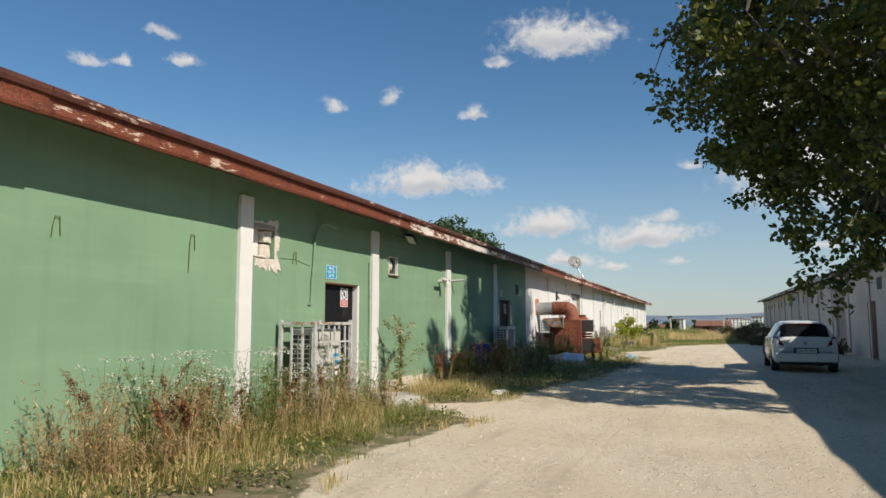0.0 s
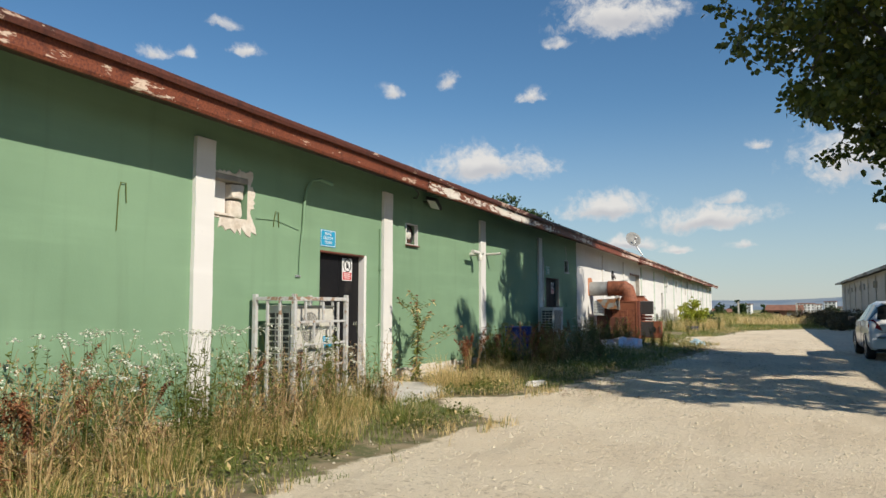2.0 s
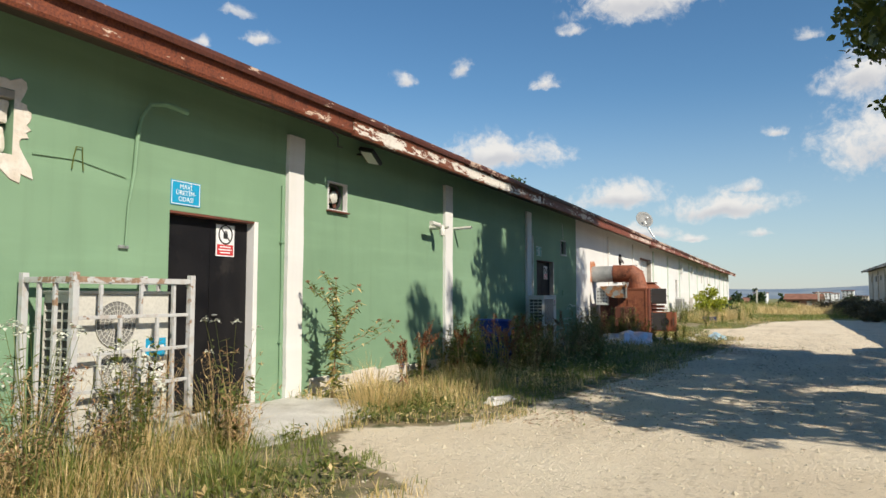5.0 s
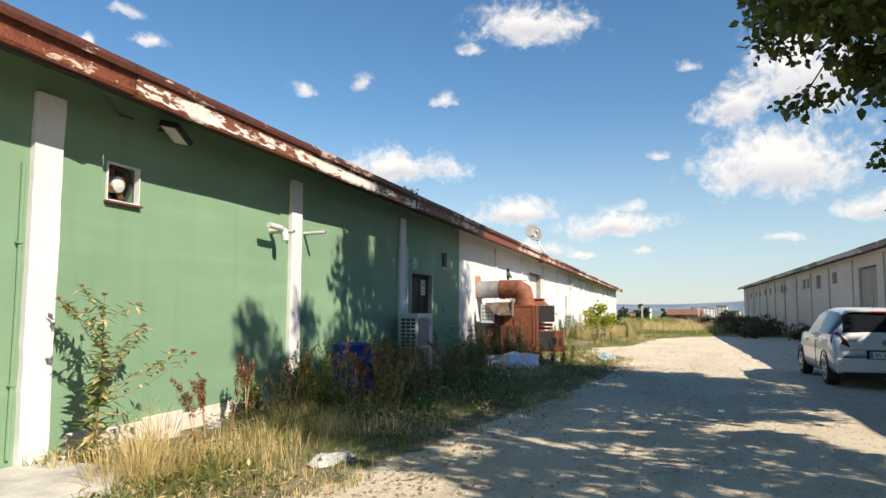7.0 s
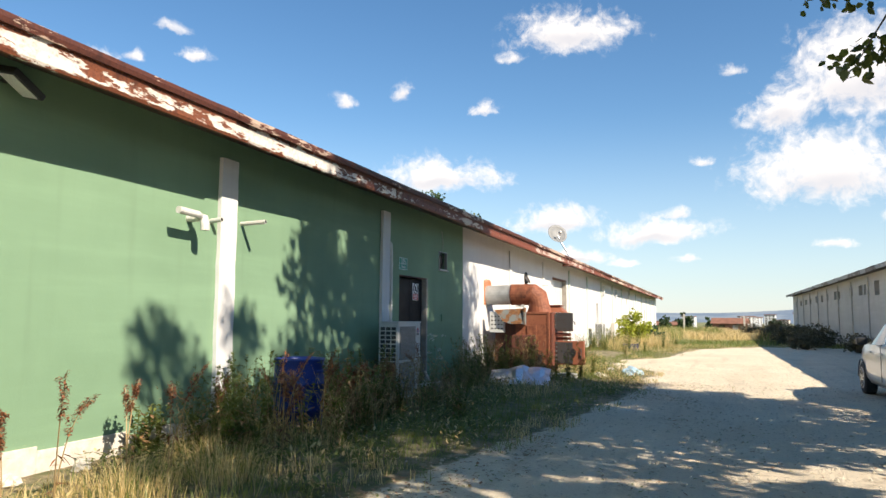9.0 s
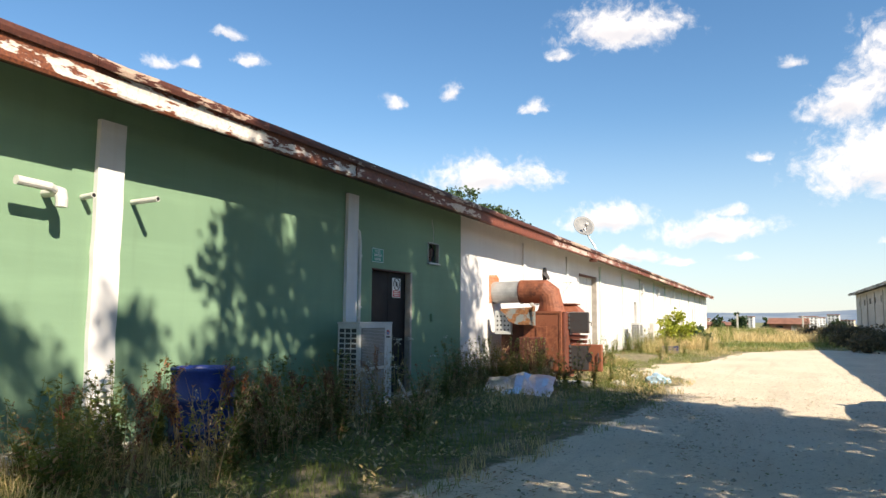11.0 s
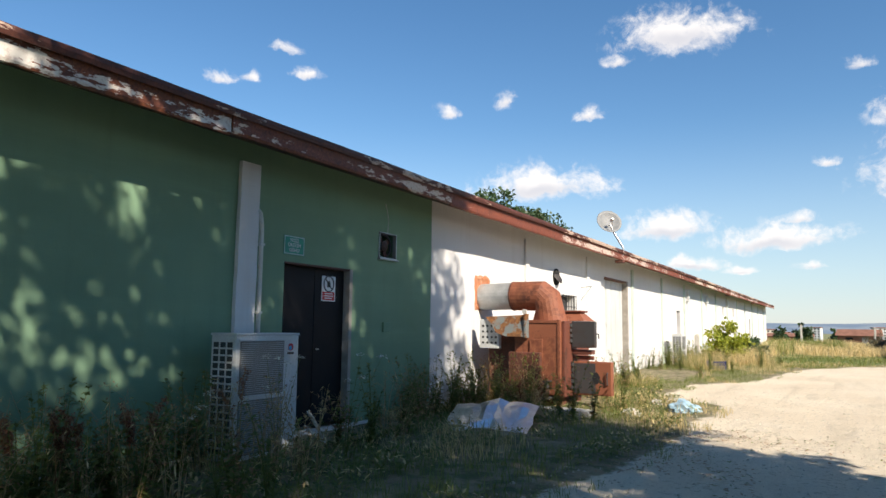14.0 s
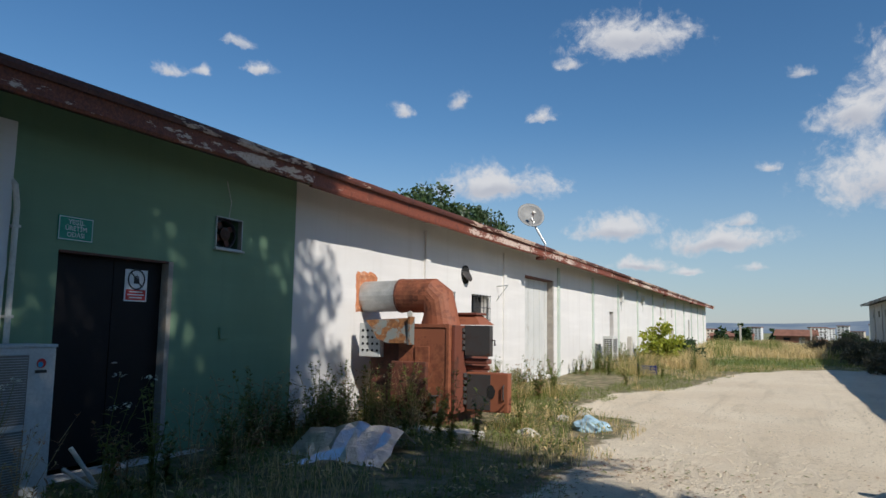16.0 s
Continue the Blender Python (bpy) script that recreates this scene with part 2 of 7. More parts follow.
MESH_GREY = surface("fan_screen", (0.19, 0.185, 0.175), (0.24, 0.235, 0.22), 14, 0.7)
CAGE_PAINT = rusted("cage_silver_paint", (0.50, 0.50, 0.49), (0.26, 0.16, 0.10), (0.36, 0.25, 0.17), 0.95, 6)
PVC = surface("weathered_pvc", (0.62, 0.60, 0.54), (0.70, 0.68, 0.62), 6, 0.5, bump=0.05, dirt=(0.4, 0.36, 0.28), dirt_amount=0.2)
BLUE_PLASTIC = surface("blue_plastic", (0.012, 0.035, 0.20), (0.016, 0.05, 0.27), 3, 0.4, bump=0.05)
SIGN_BLUE = surface("sign_blue", (0.01, 0.30, 0.52), (0.015, 0.34, 0.57), 2, 0.4, bump=0.02)
SIGN_GREEN = surface("sign_green", (0.005, 0.26, 0.16), (0.01, 0.30, 0.19), 2, 0.4, bump=0.02)
SIGN_WHITE = surface("sign_white", (0.76, 0.76, 0.75), (0.80, 0.80, 0.79), 2, 0.4, bump=0.02)
SIGN_RED = surface("sign_red", (0.55, 0.03, 0.03), (0.6, 0.04, 0.04), 2, 0.4, bump=0.02)
SIGN_BLACK = surface("sign_black", (0.02, 0.02, 0.02), (0.03, 0.03, 0.03), 2, 0.5, bump=0.02)
RUBBER = surface("rubber", (0.018, 0.018, 0.018), (0.03, 0.03, 0.03), 12, 0.85)
WOOD_GREY = surface("weathered_wood", (0.30, 0.27, 0.23), (0.42, 0.38, 0.33), 5, 0.85)
STONE = surface("pale_stone", (0.55, 0.50, 0.42), (0.68, 0.64, 0.56), 9, 0.9, bump=0.4)
BARK = surface("bark", (0.10, 0.085, 0.065), (0.20, 0.18, 0.15), 9, 0.9, bump=0.8)
BRICK = surface("broken_brick", (0.42, 0.14, 0.06), (0.55, 0.24, 0.11), 14, 0.9, bump=0.6, dirt=(0.6, 0.52, 0.42))
DISH_GREY = surface("dish_grey", (0.20, 0.20, 0.19), (0.27, 0.27, 0.26), 5, 0.6, bump=0.05)
PEBBLE = surface("pebble", (0.42, 0.36, 0.26), (0.56, 0.49, 0.37), 9, 0.95)
PALE_GREEN = plaster("pale_green_render", (0.46, 0.52, 0.45), (0.54, 0.60, 0.52), (0.40, 0.42, 0.36), 0.3)
FAR_TILE = surface("far_roof_tile", (0.20, 0.085, 0.05), (0.30, 0.14, 0.09), 1.5, 0.9)
FLAKED = surface("broken_render", (0.62, 0.54, 0.45), (0.76, 0.70, 0.62), 10, 0.95, bump=0.8, dirt=(0.40, 0.32, 0.24))


def car_paint():
    m = Mat("white_car_paint")
    m.b.inputs["Coat Weight"].default_value = 0.6
    dust = m.ramp(m.noise(5, 5), 0.4, 0.8, 0, 0.25)
    return m.done(m.mix(dust, (0.74, 0.74, 0.73), (0.58, 0.55, 0.49)), 0.35)


def glass(name, tint):
    m = Mat(name)
    m.b.inputs["Specular IOR Level"].default_value = 0.3
    return m.done(m.mix(m.ramp(m.noise(4, 3), 0.4, 0.8, 0, 0.3), tint, tuple(c * 2 + 0.01 for c in tint)), 0.06)


def foil():
    m = Mat("crumpled_foil")
    f = m.noise(9, 6)
    m.bump(f, 0.8, 0.03)
    return m.done(m.mix(m.ramp(f, 0.4, 0.7), (0.74, 0.74, 0.76), (0.86, 0.86, 0.88)), 0.3, 0.9)


def leaf_material(name, a, b, through_light=0.35):
    m = Mat(name)
    n = m.node("ShaderNodeNewGeometry")
    col = m.mix(n.outputs["Random Per Island"], a, b)
    m.done(col, 0.5)
    t = m.node("ShaderNodeBsdfTranslucent")
    m.link(m.mix(0.5, col, tuple(min(1, c * 1.6) for c in b)), t.inputs["Color"])
    mx = m.node("ShaderNodeMixShader")
    mx.inputs[0].default_value = through_light
    m.link(m.b.outputs[0], mx.inputs[1])
    m.link(t.outputs[0], mx.inputs[2])
    m.link(mx.outputs[0], m.nt.nodes["Material Output"].inputs["Surface"])
    return m.m


CAR_PAINT = car_paint()
CAR_GLASS = glass("tinted_glass", (0.012, 0.014, 0.016))
RED_LENS = glass("red_lens", (0.22, 0.012, 0.016))
FOIL = foil()
LEAF = leaf_material("poplar_leaf", (0.024, 0.044, 0.010), (0.175, 0.19, 0.033), 0.34)
LEAF_FAR = leaf_material("far_leaf", (0.03, 0.06, 0.018), (0.06, 0.10, 0.03), 0.2)
LEAF_YELLOW = leaf_material("yellow_leaf", (0.24, 0.30, 0.03), (0.38, 0.38, 0.05))
GRASS_GREEN = leaf_material("green_grass", (0.10, 0.15, 0.028), (0.26, 0.28, 0.07), 0.35)
GRASS_DRY = leaf_material("dry_grass", (0.46, 0.32, 0.13), (0.76, 0.58, 0.29), 0.3)
WEED_GREEN = leaf_material("weed_leaf", (0.06, 0.095, 0.024), (0.22, 0.24, 0.06), 0.35)
LEAF_DULL = leaf_material("dull_dry_leaf", (0.05, 0.055, 0.025), (0.17, 0.135, 0.07), 0.2)
TAN_STEM = leaf_material("tan_dead_stem", (0.34, 0.22, 0.10), (0.55, 0.40, 0.20), 0.1)
DOCK_RED = leaf_material("dry_dock_seed", (0.12, 0.042, 0.02), (0.32, 0.13, 0.055), 0.1)
DOCK_STEM = leaf_material("dry_stem", (0.26, 0.14, 0.07), (0.38, 0.22, 0.11), 0.1)
UMBEL = leaf_material("white_umbel", (0.55, 0.56, 0.45), (0.70, 0.70, 0.58), 0.2)


def ground_material():
    """Pale dirt track that breaks up into weedy soil, grass beyond."""
    m = Mat("track_and_verge")
    road = m.node("ShaderNodeAttribute")
    road.attribute_name = "road"
    broken = m.math("ADD", road.outputs["Fac"], m.math("MULTIPLY", m.math("SUBTRACT", m.noise(1.6, 9, 0.7), 0.5), 1.3))
    mask = m.ramp(broken, 0.40, 0.60)
    dirt = m.mix(m.ramp(m.noise(0.5, 5), 0.35, 0.65), (0.66, 0.55, 0.395), (0.72, 0.62, 0.46))
    dirt = m.mix(m.ramp(m.noise(1.0, 7, 0.65, m.scaled(1.6, 0.25, 1)), 0.5, 0.75, 0, 0.5), dirt, (0.38, 0.315, 0.22))
    peb = m.node("ShaderNodeTexVoronoi")
    peb.inputs["Scale"].default_value = 26
    m.link(m.co, peb.inputs["Vector"])
    rut = m.ramp(m.noise(1.0, 5, 0.6, m.scaled(3.2, 0.10, 1)), 0.55, 0.72, 0, 0.4)
    dirt = m.mix(rut, dirt, (0.42, 0.34, 0.235))
    crumbs = m.ramp(m.math("ADD", m.noise(13, 8, 0.75), m.math("MULTIPLY", m.noise(0.9, 3), 0.25)), 0.68, 0.76, 0, 0.6)
    dirt = m.mix(crumbs, dirt, (0.36, 0.285, 0.19))
    speck = m.ramp(m.noise(55, 4, 0.7), 0.52, 0.70, 0, 0.5)
    dirt = m.mix(speck, dirt, (0.36, 0.29, 0.20))
    dirt = m.mix(m.ramp(m.noise(23, 6, 0.7), 0.60, 0.68, 0, 0.7), dirt, (0.76, 0.70, 0.58))
    soil = m.mix(m.ramp(m.noise(2.2, 6), 0.35, 0.65), (0.20, 0.155, 0.09), (0.32, 0.255, 0.15))
    soil = m.mix(m.ramp(m.noise(4.5, 6), 0.42, 0.62, 0, 0.8), soil, (0.085, 0.105, 0.03))
    far = m.node("ShaderNodeAttribute")
    far.attribute_name = "meadow"
    field = m.mix(m.ramp(m.noise(0.16, 6, 0.65), 0.42, 0.58), (0.10, 0.15, 0.035), (0.30, 0.24, 0.11))
    field = m.mix(m.ramp(m.noise(6, 4), 0.4, 0.7, 0, 0.5), field, (0.16, 0.16, 0.06))
    soil = m.mix(far.outputs["Fac"], soil, field)
    col = m.mix(mask, soil, dirt)
    h = m.math("ADD", m.math("MULTIPLY", m.ramp(peb.outputs["Distance"], 0.0, 0.5, 1, 0), 0.1), m.noise(11, 9, 0.75))
    m.bump(h, 0.95, 0.035)
    return m.done(col, 0.95)


GROUND = ground_material()

# ---- mesh helpers ----


def smooth01(a, b, v):
    f = min(1.0, max(0.0, (v - a) / (b - a)))
    return f * f * (3 - 2 * f)


def finish(name, bm, material, parent=None, label="", smooth=False):
    me = bpy.data.meshes.new(name)
    bm.normal_update()
    bm.to_mesh(me)
    bm.free()
    for mt in (material if isinstance(material, (list, tuple)) else (material,)):
        me.materials.append(mt)
    if smooth:
        for p in me.polygons:
            p.use_smooth = True
    ob = new(name, me)
    ob.parent = parent
    if label:
        ob["label"] = label
    return ob


def part(name, bm, material, parent, label="", smooth=False):
    return finish(name, bm, material, parent, label, smooth)


def thing(name, at=(0, 0, 0), turn=0.0, label="", category="", group="", kind=""):
    ob = new(name)
    ob.matrix_basis = pose(*at, 0, 0, turn)
    return tagged(ob, label, category, group, kind)


def block(bm, lo, hi, bevel=0.0, m=None):
    """A box between two corners, its edges rounded."""
    lo, hi = Vector(lo), Vector(hi)
    mid, size = (lo + hi) / 2, hi - lo
    made = bmesh.ops.create_cube(bm, size=1.0, matrix=Matrix.Translation(mid) @ Matrix.Diagonal((*size, 1)))["verts"]
    if bevel:
        edges = list({e for v in made for e in v.link_edges})
        made = list({v for f in bmesh.ops.bevel(bm, geom=edges, offset=bevel, segments=2, affect="EDGES", profile=0.6)["faces"] for v in f.verts} | {v for v in made if v.is_valid})
    if m is not None:
        bmesh.ops.transform(bm, matrix=m, verts=made)
    return made


def box(lo, hi, bevel=0.0):
    bm = bmesh.new()
    block(bm, lo, hi, bevel)
    return bm


def tube(bm, points, radii, sides=10, cap=True):
    """A round bar along points with a radius at each."""
    rings = []
    pts = [Vector(p) for p in points]
    if isinstance(radii, (int, float)):
        radii = [radii] * len(pts)
    for i, p in enumerate(pts):
        d = (pts[min(i + 1, len(pts) - 1)] - pts[max(i - 1, 0)]).normalized()
        side = d.orthogonal().normalized() if i == 0 else (last - d * last.dot(d)).normalized()
        last = side
        other = d.cross(side)
        rings.append([bm.verts.new(p + (side * math.cos(a) + other * math.sin(a)) * radii[i]) for a in (2 * math.pi * k / sides for k in range(sides))])
    for a, b in zip(rings, rings[1:]):
        for k in range(sides):
            bm.faces.new((a[k], a[(k + 1) % sides], b[(k + 1) % sides], b[k]))
    if cap:
        bm.faces.new(list(reversed(rings[0])))
        bm.faces.new(rings[-1])
    return rings


def bar(points, radii, sides=10):
    bm = bmesh.new()
    tube(bm, points, radii, sides)
    return bm


def mesh_from(name, verts, faces, material, parent=None, label="", indices=None):
    me = bpy.data.meshes.new(name)
    me.from_pydata(verts, [], faces)
    for mt in (material if isinstance(material, (list, tuple)) else (material,)):
        me.materials.append(mt)
    if indices is not None:
        me.polygons.foreach_set("material_index", indices)
    me.update()
    ob = new(name, me)
    ob.parent = parent
    if label:
        ob["label"] = label
    return ob


def pierced_wall(name, x_front, x_back, y0, y1, z0, z1, openings, material):
    """A wall along y with real openings (y0, y1, z0, z1) and reveals."""
    ys = sorted({y0, y1, *[o[0] for o in openings], *[o[1] for o in openings]})
    zs = sorted({z0, z1, *[o[2] for o in openings], *[o[3] for o in openings]})
    bm = bmesh.new()
    pool = {}

    def vert(x, y, z):
        k = (x, round(y, 4), round(z, 4))
        if k not in pool:
            pool[k] = bm.verts.new(k)
        return pool[k]

    def solid(i, j):
        if not (0 <= i < len(ys) - 1 and 0 <= j < len(zs) - 1):
            return False
        cy, cz = (ys[i] + ys[i + 1]) / 2, (zs[j] + zs[j + 1]) / 2
        return not any(o[0] < cy < o[1] and o[2] < cz < o[3] for o in openings)
    for i in range(len(ys) - 1):
        for j in range(len(zs) - 1):
            if not solid(i, j):
                continue
            a, b, c, d = ys[i], ys[i + 1], zs[j], zs[j + 1]
            bm.faces.new([vert(x_front, *p) for p in ((a, c), (b, c), (b, d), (a, d))])
            bm.faces.new([vert(x_back, *p) for p in ((a, d), (b, d), (b, c), (a, c))])
            for di, dj, p, q in ((-1, 0, (a, c), (a, d)), (1, 0, (b, d), (b, c)), (0, -1, (b, c), (a, c)), (0, 1, (a, d), (b, d))):
                if not solid(i + di, j + dj):
                    bm.faces.new((vert(x_front, *q), vert(x_front, *p), vert(x_back, *p), vert(x_back, *q)))
    bmesh.ops.recalc_face_normals(bm, faces=bm.faces[:])
    ob = finish(name, bm, material)
    return tagged(ob, kind="structure")


WALL_FACE = Matrix(((0, 0, 1, 0), (1, 0, 0, 0), (0, 1, 0, 0), (0, 0, 0, 1)))


def lettering(name, words, size, m, material, parent, label=""):
    """Flat raised lettering; m puts its middle, reading along local x."""
    cu = bpy.data.curves.new(name, "FONT")
    cu.body, cu.size, cu.align_x, cu.align_y, cu.extrude = words, size, "CENTER", "CENTER", 0.001
    cu.resolution_u = 3
    cu.space_line = 0.95
    tmp = new(name, cu)
    me = bpy.data.meshes.new_from_object(tmp.evaluated_get(bpy.context.evaluated_depsgraph_get()))
    bpy.data.objects.remove(tmp)
    me.materials.append(material)
    ob = new(name, me)
    ob.parent = parent
    ob.matrix_basis = m
    if label:
        ob["label"] = label
    return ob

# ---- ground, track, distance ----
WALL_X, EAVE_X, END_Y, CORNER_Y = -6.24, -5.60, 84.0, 25.70


def verge_edge(y):
    """Where the track meets the weedy verge on the green wall's side."""
    stops = ((-30, -3.0), (4.8, -3.15), (7, -3.65), (9.4, -3.3), (10.2, -3.15), (10.9, -4.2), (11.6, -4.6), (12.3, -3.8), (13.2, -3.6), (15.3, -3.3), (20, -2.7), (24, -2.15), (29.5, -2.2), (30.5, -3.6), (34, -3.6), (37, -2.4), (44, -1.6), (48, 0.2), (51, 3.5))
    for (a, u), (b, v) in zip(stops, stops[1:]):
        if y <= b:
            return u + (v - u) * max(0.0, (y - a) / (b - a))
    return 9.0


def ground_height(x, y):
    z = -0.06 + 0.03 * noise.noise((x * 0.7, y * 0.7, 0)) + 0.012 * noise.noise((x * 3, y * 3, 4))
    if x < -3.0 and y < 90:
        z += 0.05 * smooth01(-3.2, -5.0, x) if x > -5.0 else 0.05
    z += 0.05 * smooth01(20, 24, y) * (1 if y < 200 else 0)
    z -= 10.0 * smooth01(105, 450, y)
    z -= 4.0 * smooth01(20, 300, abs(x) - 10)
    return z


def spread(lo, hi, step, far, near_pad):
    v = list(np.arange(lo, hi + 1e-6, step))
    s, a, b = step, lo, hi
    while b < far:
        s *= 1.35
        b += s
        v.append(b)
    s = step
    while a > -near_pad:
        s *= 1.35
        a -= s
        v.insert(0, a)
    return v


def build_ground():
    xs, ys = spread(-7.2, 7.0, 0.17, 4600, 4600), spread(-2.0, 52.0, 0.2, 4700, 1500)
    verts, road, meadow = [], [], []
    for y in ys:
        e = verge_edge(y)
        for x in xs:
            verts.append((x, y, ground_height(x, y)))
            r = smooth01(e - 0.45, e + 0.35, x) * smooth01(52, 47, y) * smooth01(9.5, 8, x)
            road.append(r)
            meadow.append(max(smooth01(44, 50, y), smooth01(8, 12, abs(x))))
    n = len(xs)
    faces = [(j * n + i, j * n + i + 1, (j + 1) * n + i + 1, (j + 1) * n + i) for j in range(len(ys) - 1) for i in range(n - 1)]
    ob = mesh_from("ground", verts, faces, GROUND)
    for key, vals in (("road", road), ("meadow", meadow)):
        at = ob.data.attributes.new(key, "FLOAT", "POINT")
        at.data.foreach_set("value", vals)
    for p in ob.data.polygons:
        p.use_smooth = True
    tagged(ob, "pale dirt track with weedy verges and dry meadow", "ground", kind="structure")


build_ground()


def distant_hills():
    # blue-grey base colour carries the distance haze over the hills
    m = Mat("far_hills_haze_blue")
    col = m.mix(m.ramp(m.noise(0.004, 6), 0.4, 0.6), (0.13, 0.18, 0.24), (0.20, 0.24, 0.27))
    mt = m.done(col, 1.0)
    for name, dist, base, amp, tint in (("backdrop", 4300, 42, 26, mt),):
        verts, faces = [], []
        for i in range(121):
            a = radians(-70 + 140 * i / 120)
            h = base + amp * noise.noise((i * 0.09, 2.0, 0)) + 30 * smooth01(-6, 10, math.degrees(a)) - 12 * smooth01(-10, -30, math.degrees(a)) + 3 * noise.noise((i * 0.7, 5, 0))
            p = (dist * math.sin(a), dist * math.cos(a))
            q = (0.82 * p[0], 0.82 * p[1])
            verts += [(*p, -30), (*p, h), (*q, -16)]
        for i in range(120):
            k = 3 * i
            faces += [(k + 2, k + 5, k + 4, k + 1), (k, k + 1, k + 4, k + 3)]
        ob = mesh_from(name, verts, faces, tint)
        tagged(ob, "low hills on the horizon, haze put in as blue colour", "hills", kind="structure")


distant_hills()

# ---- the long building beside the track ----
DOOR_1 = (10.83, 12.13, 0.06, 2.12)
DOOR_2 = (22.15, 23.55, 0.06, 2.16)
WIN_1 = (13.47, 13.92, 2.42, 2.81)
WIN_2 = (24.16, 24.62, 2.39, 2.78)
NICHE = (8.64, 9.24, 2.38, 2.90)
BIG_DOOR = (35.5, 38.1, 0.12, 2.88)
SLOT = (45.6, 46.3, 1.0, 2.15)
BARS_1, BARS_2 = (30.35, 31.0, 1.72, 2.2), (31.95, 32.95, 1.62, 2.2)
wall_green = pierced_wall("wall_green", WALL_X, WALL_X - 0.3, -14.0, CORNER_Y, -0.3, 3.5, [DOOR_1, DOOR_2, WIN_1, WIN_2, NICHE], GREEN)
tagged(wall_green, "green painted render wall of a long low building", "wall")
wall_white = pierced_wall("wall_white", WALL_X + 0.004, WALL_X - 0.3, CORNER_Y, END_Y, -0.3, 3.5,
                          [BIG_DOOR, SLOT, BARS_1, BARS_2, (58.2, 58.8, 2.2, 2.7), (62.5, 63.1, 2.2, 2.7), (71.0, 71.8, 0.1, 2.2)], WHITE)
tagged(wall_white, "white painted render wall of a long low building", "wall")
back = box((-18.5, -14.0, -4), (-18.2, END_Y, 3.4))
tagged(finish("wall_back", back, WHITE), "white rear wall of the long building", "wall", kind="structure")
for nm, yy in (("wall_end_south", -14.0), ("wall_end_north", END_Y - 0.3)):
    bm = bmesh.new()
    block(bm, (-18.2, yy, -4), (WALL_X - 0.302, yy + 0.3, 3.4))
    tagged(finish(nm, bm, WHITE), "white gable end wall of the long building", "wall", kind="structure")
# the rooms behind the openings; the partition's near-black stands in for their darkness
tagged(finish("wall_inner", box((-8.6, -13.6, -0.2), (-8.5, END_Y - 0.4, 3.3)), DARK), "near-black partition standing in for unlit rooms", "wall", kind="structure")
tagged(finish("floor", box((-8.5, -13.6, -0.2), (WALL_X - 0.31, END_Y - 0.4, 0.04)), CONCRETE), "bare concrete floor inside the building", "floor", kind="structure")


def pilaster(y, z1, material, wide=0.30, proud=0.055):
    bm = bmesh.new()
    n = 26
    for i in range(n):
        a, b = -0.12 + (z1 + 0.12) * i / n, -0.12 + (z1 + 0.12) * (i + 1) / n
        block(bm, (WALL_X + 0.002, y - wide / 2, a), (WALL_X + proud, y + wide / 2, b))
    bmesh.ops.remove_doubles(bm, verts=bm.verts[:], dist=0.001)
    inner = [f for f in bm.faces if abs(f.normal.z) > 0.9 and -0.1 < f.calc_center_median().z < z1 - 0.01]
    bmesh.ops.delete(bm, geom=inner, context="FACES")
    bmesh.ops.recalc_face_normals(bm, faces=bm.faces[:])
    for v in bm.verts:
        v.co.y += 0.010 * noise.noise((v.co.z * 2.0, y, 0)) + 0.008 * noise.noise((v.co.z * 9.0, y + v.co.y, 4))
        v.co.x += 0.006 * noise.noise((v.co.z * 3.0, v.co.y * 5, 2))
    return bm


for yy in (-8.7, -4.4, -0.1, 8.465, 12.755, 17.115, 21.48):
    part("pilaster", pilaster(yy, 3.25, WHITE), WHITE, wall_green, "white painted pilaster with chipped foot")
for yy in (29.75, 33.95, 38.55, 42.85, 47.15, 51.45, 55.75, 60.0, 64.3, 68.6, 72.9, 77.2, 81.5):
    part("pilaster", pilaster(yy, 3.3, WHITE, 0.2, 0.05), PALE_GREEN if yy > 36 else WHITE, wall_white)


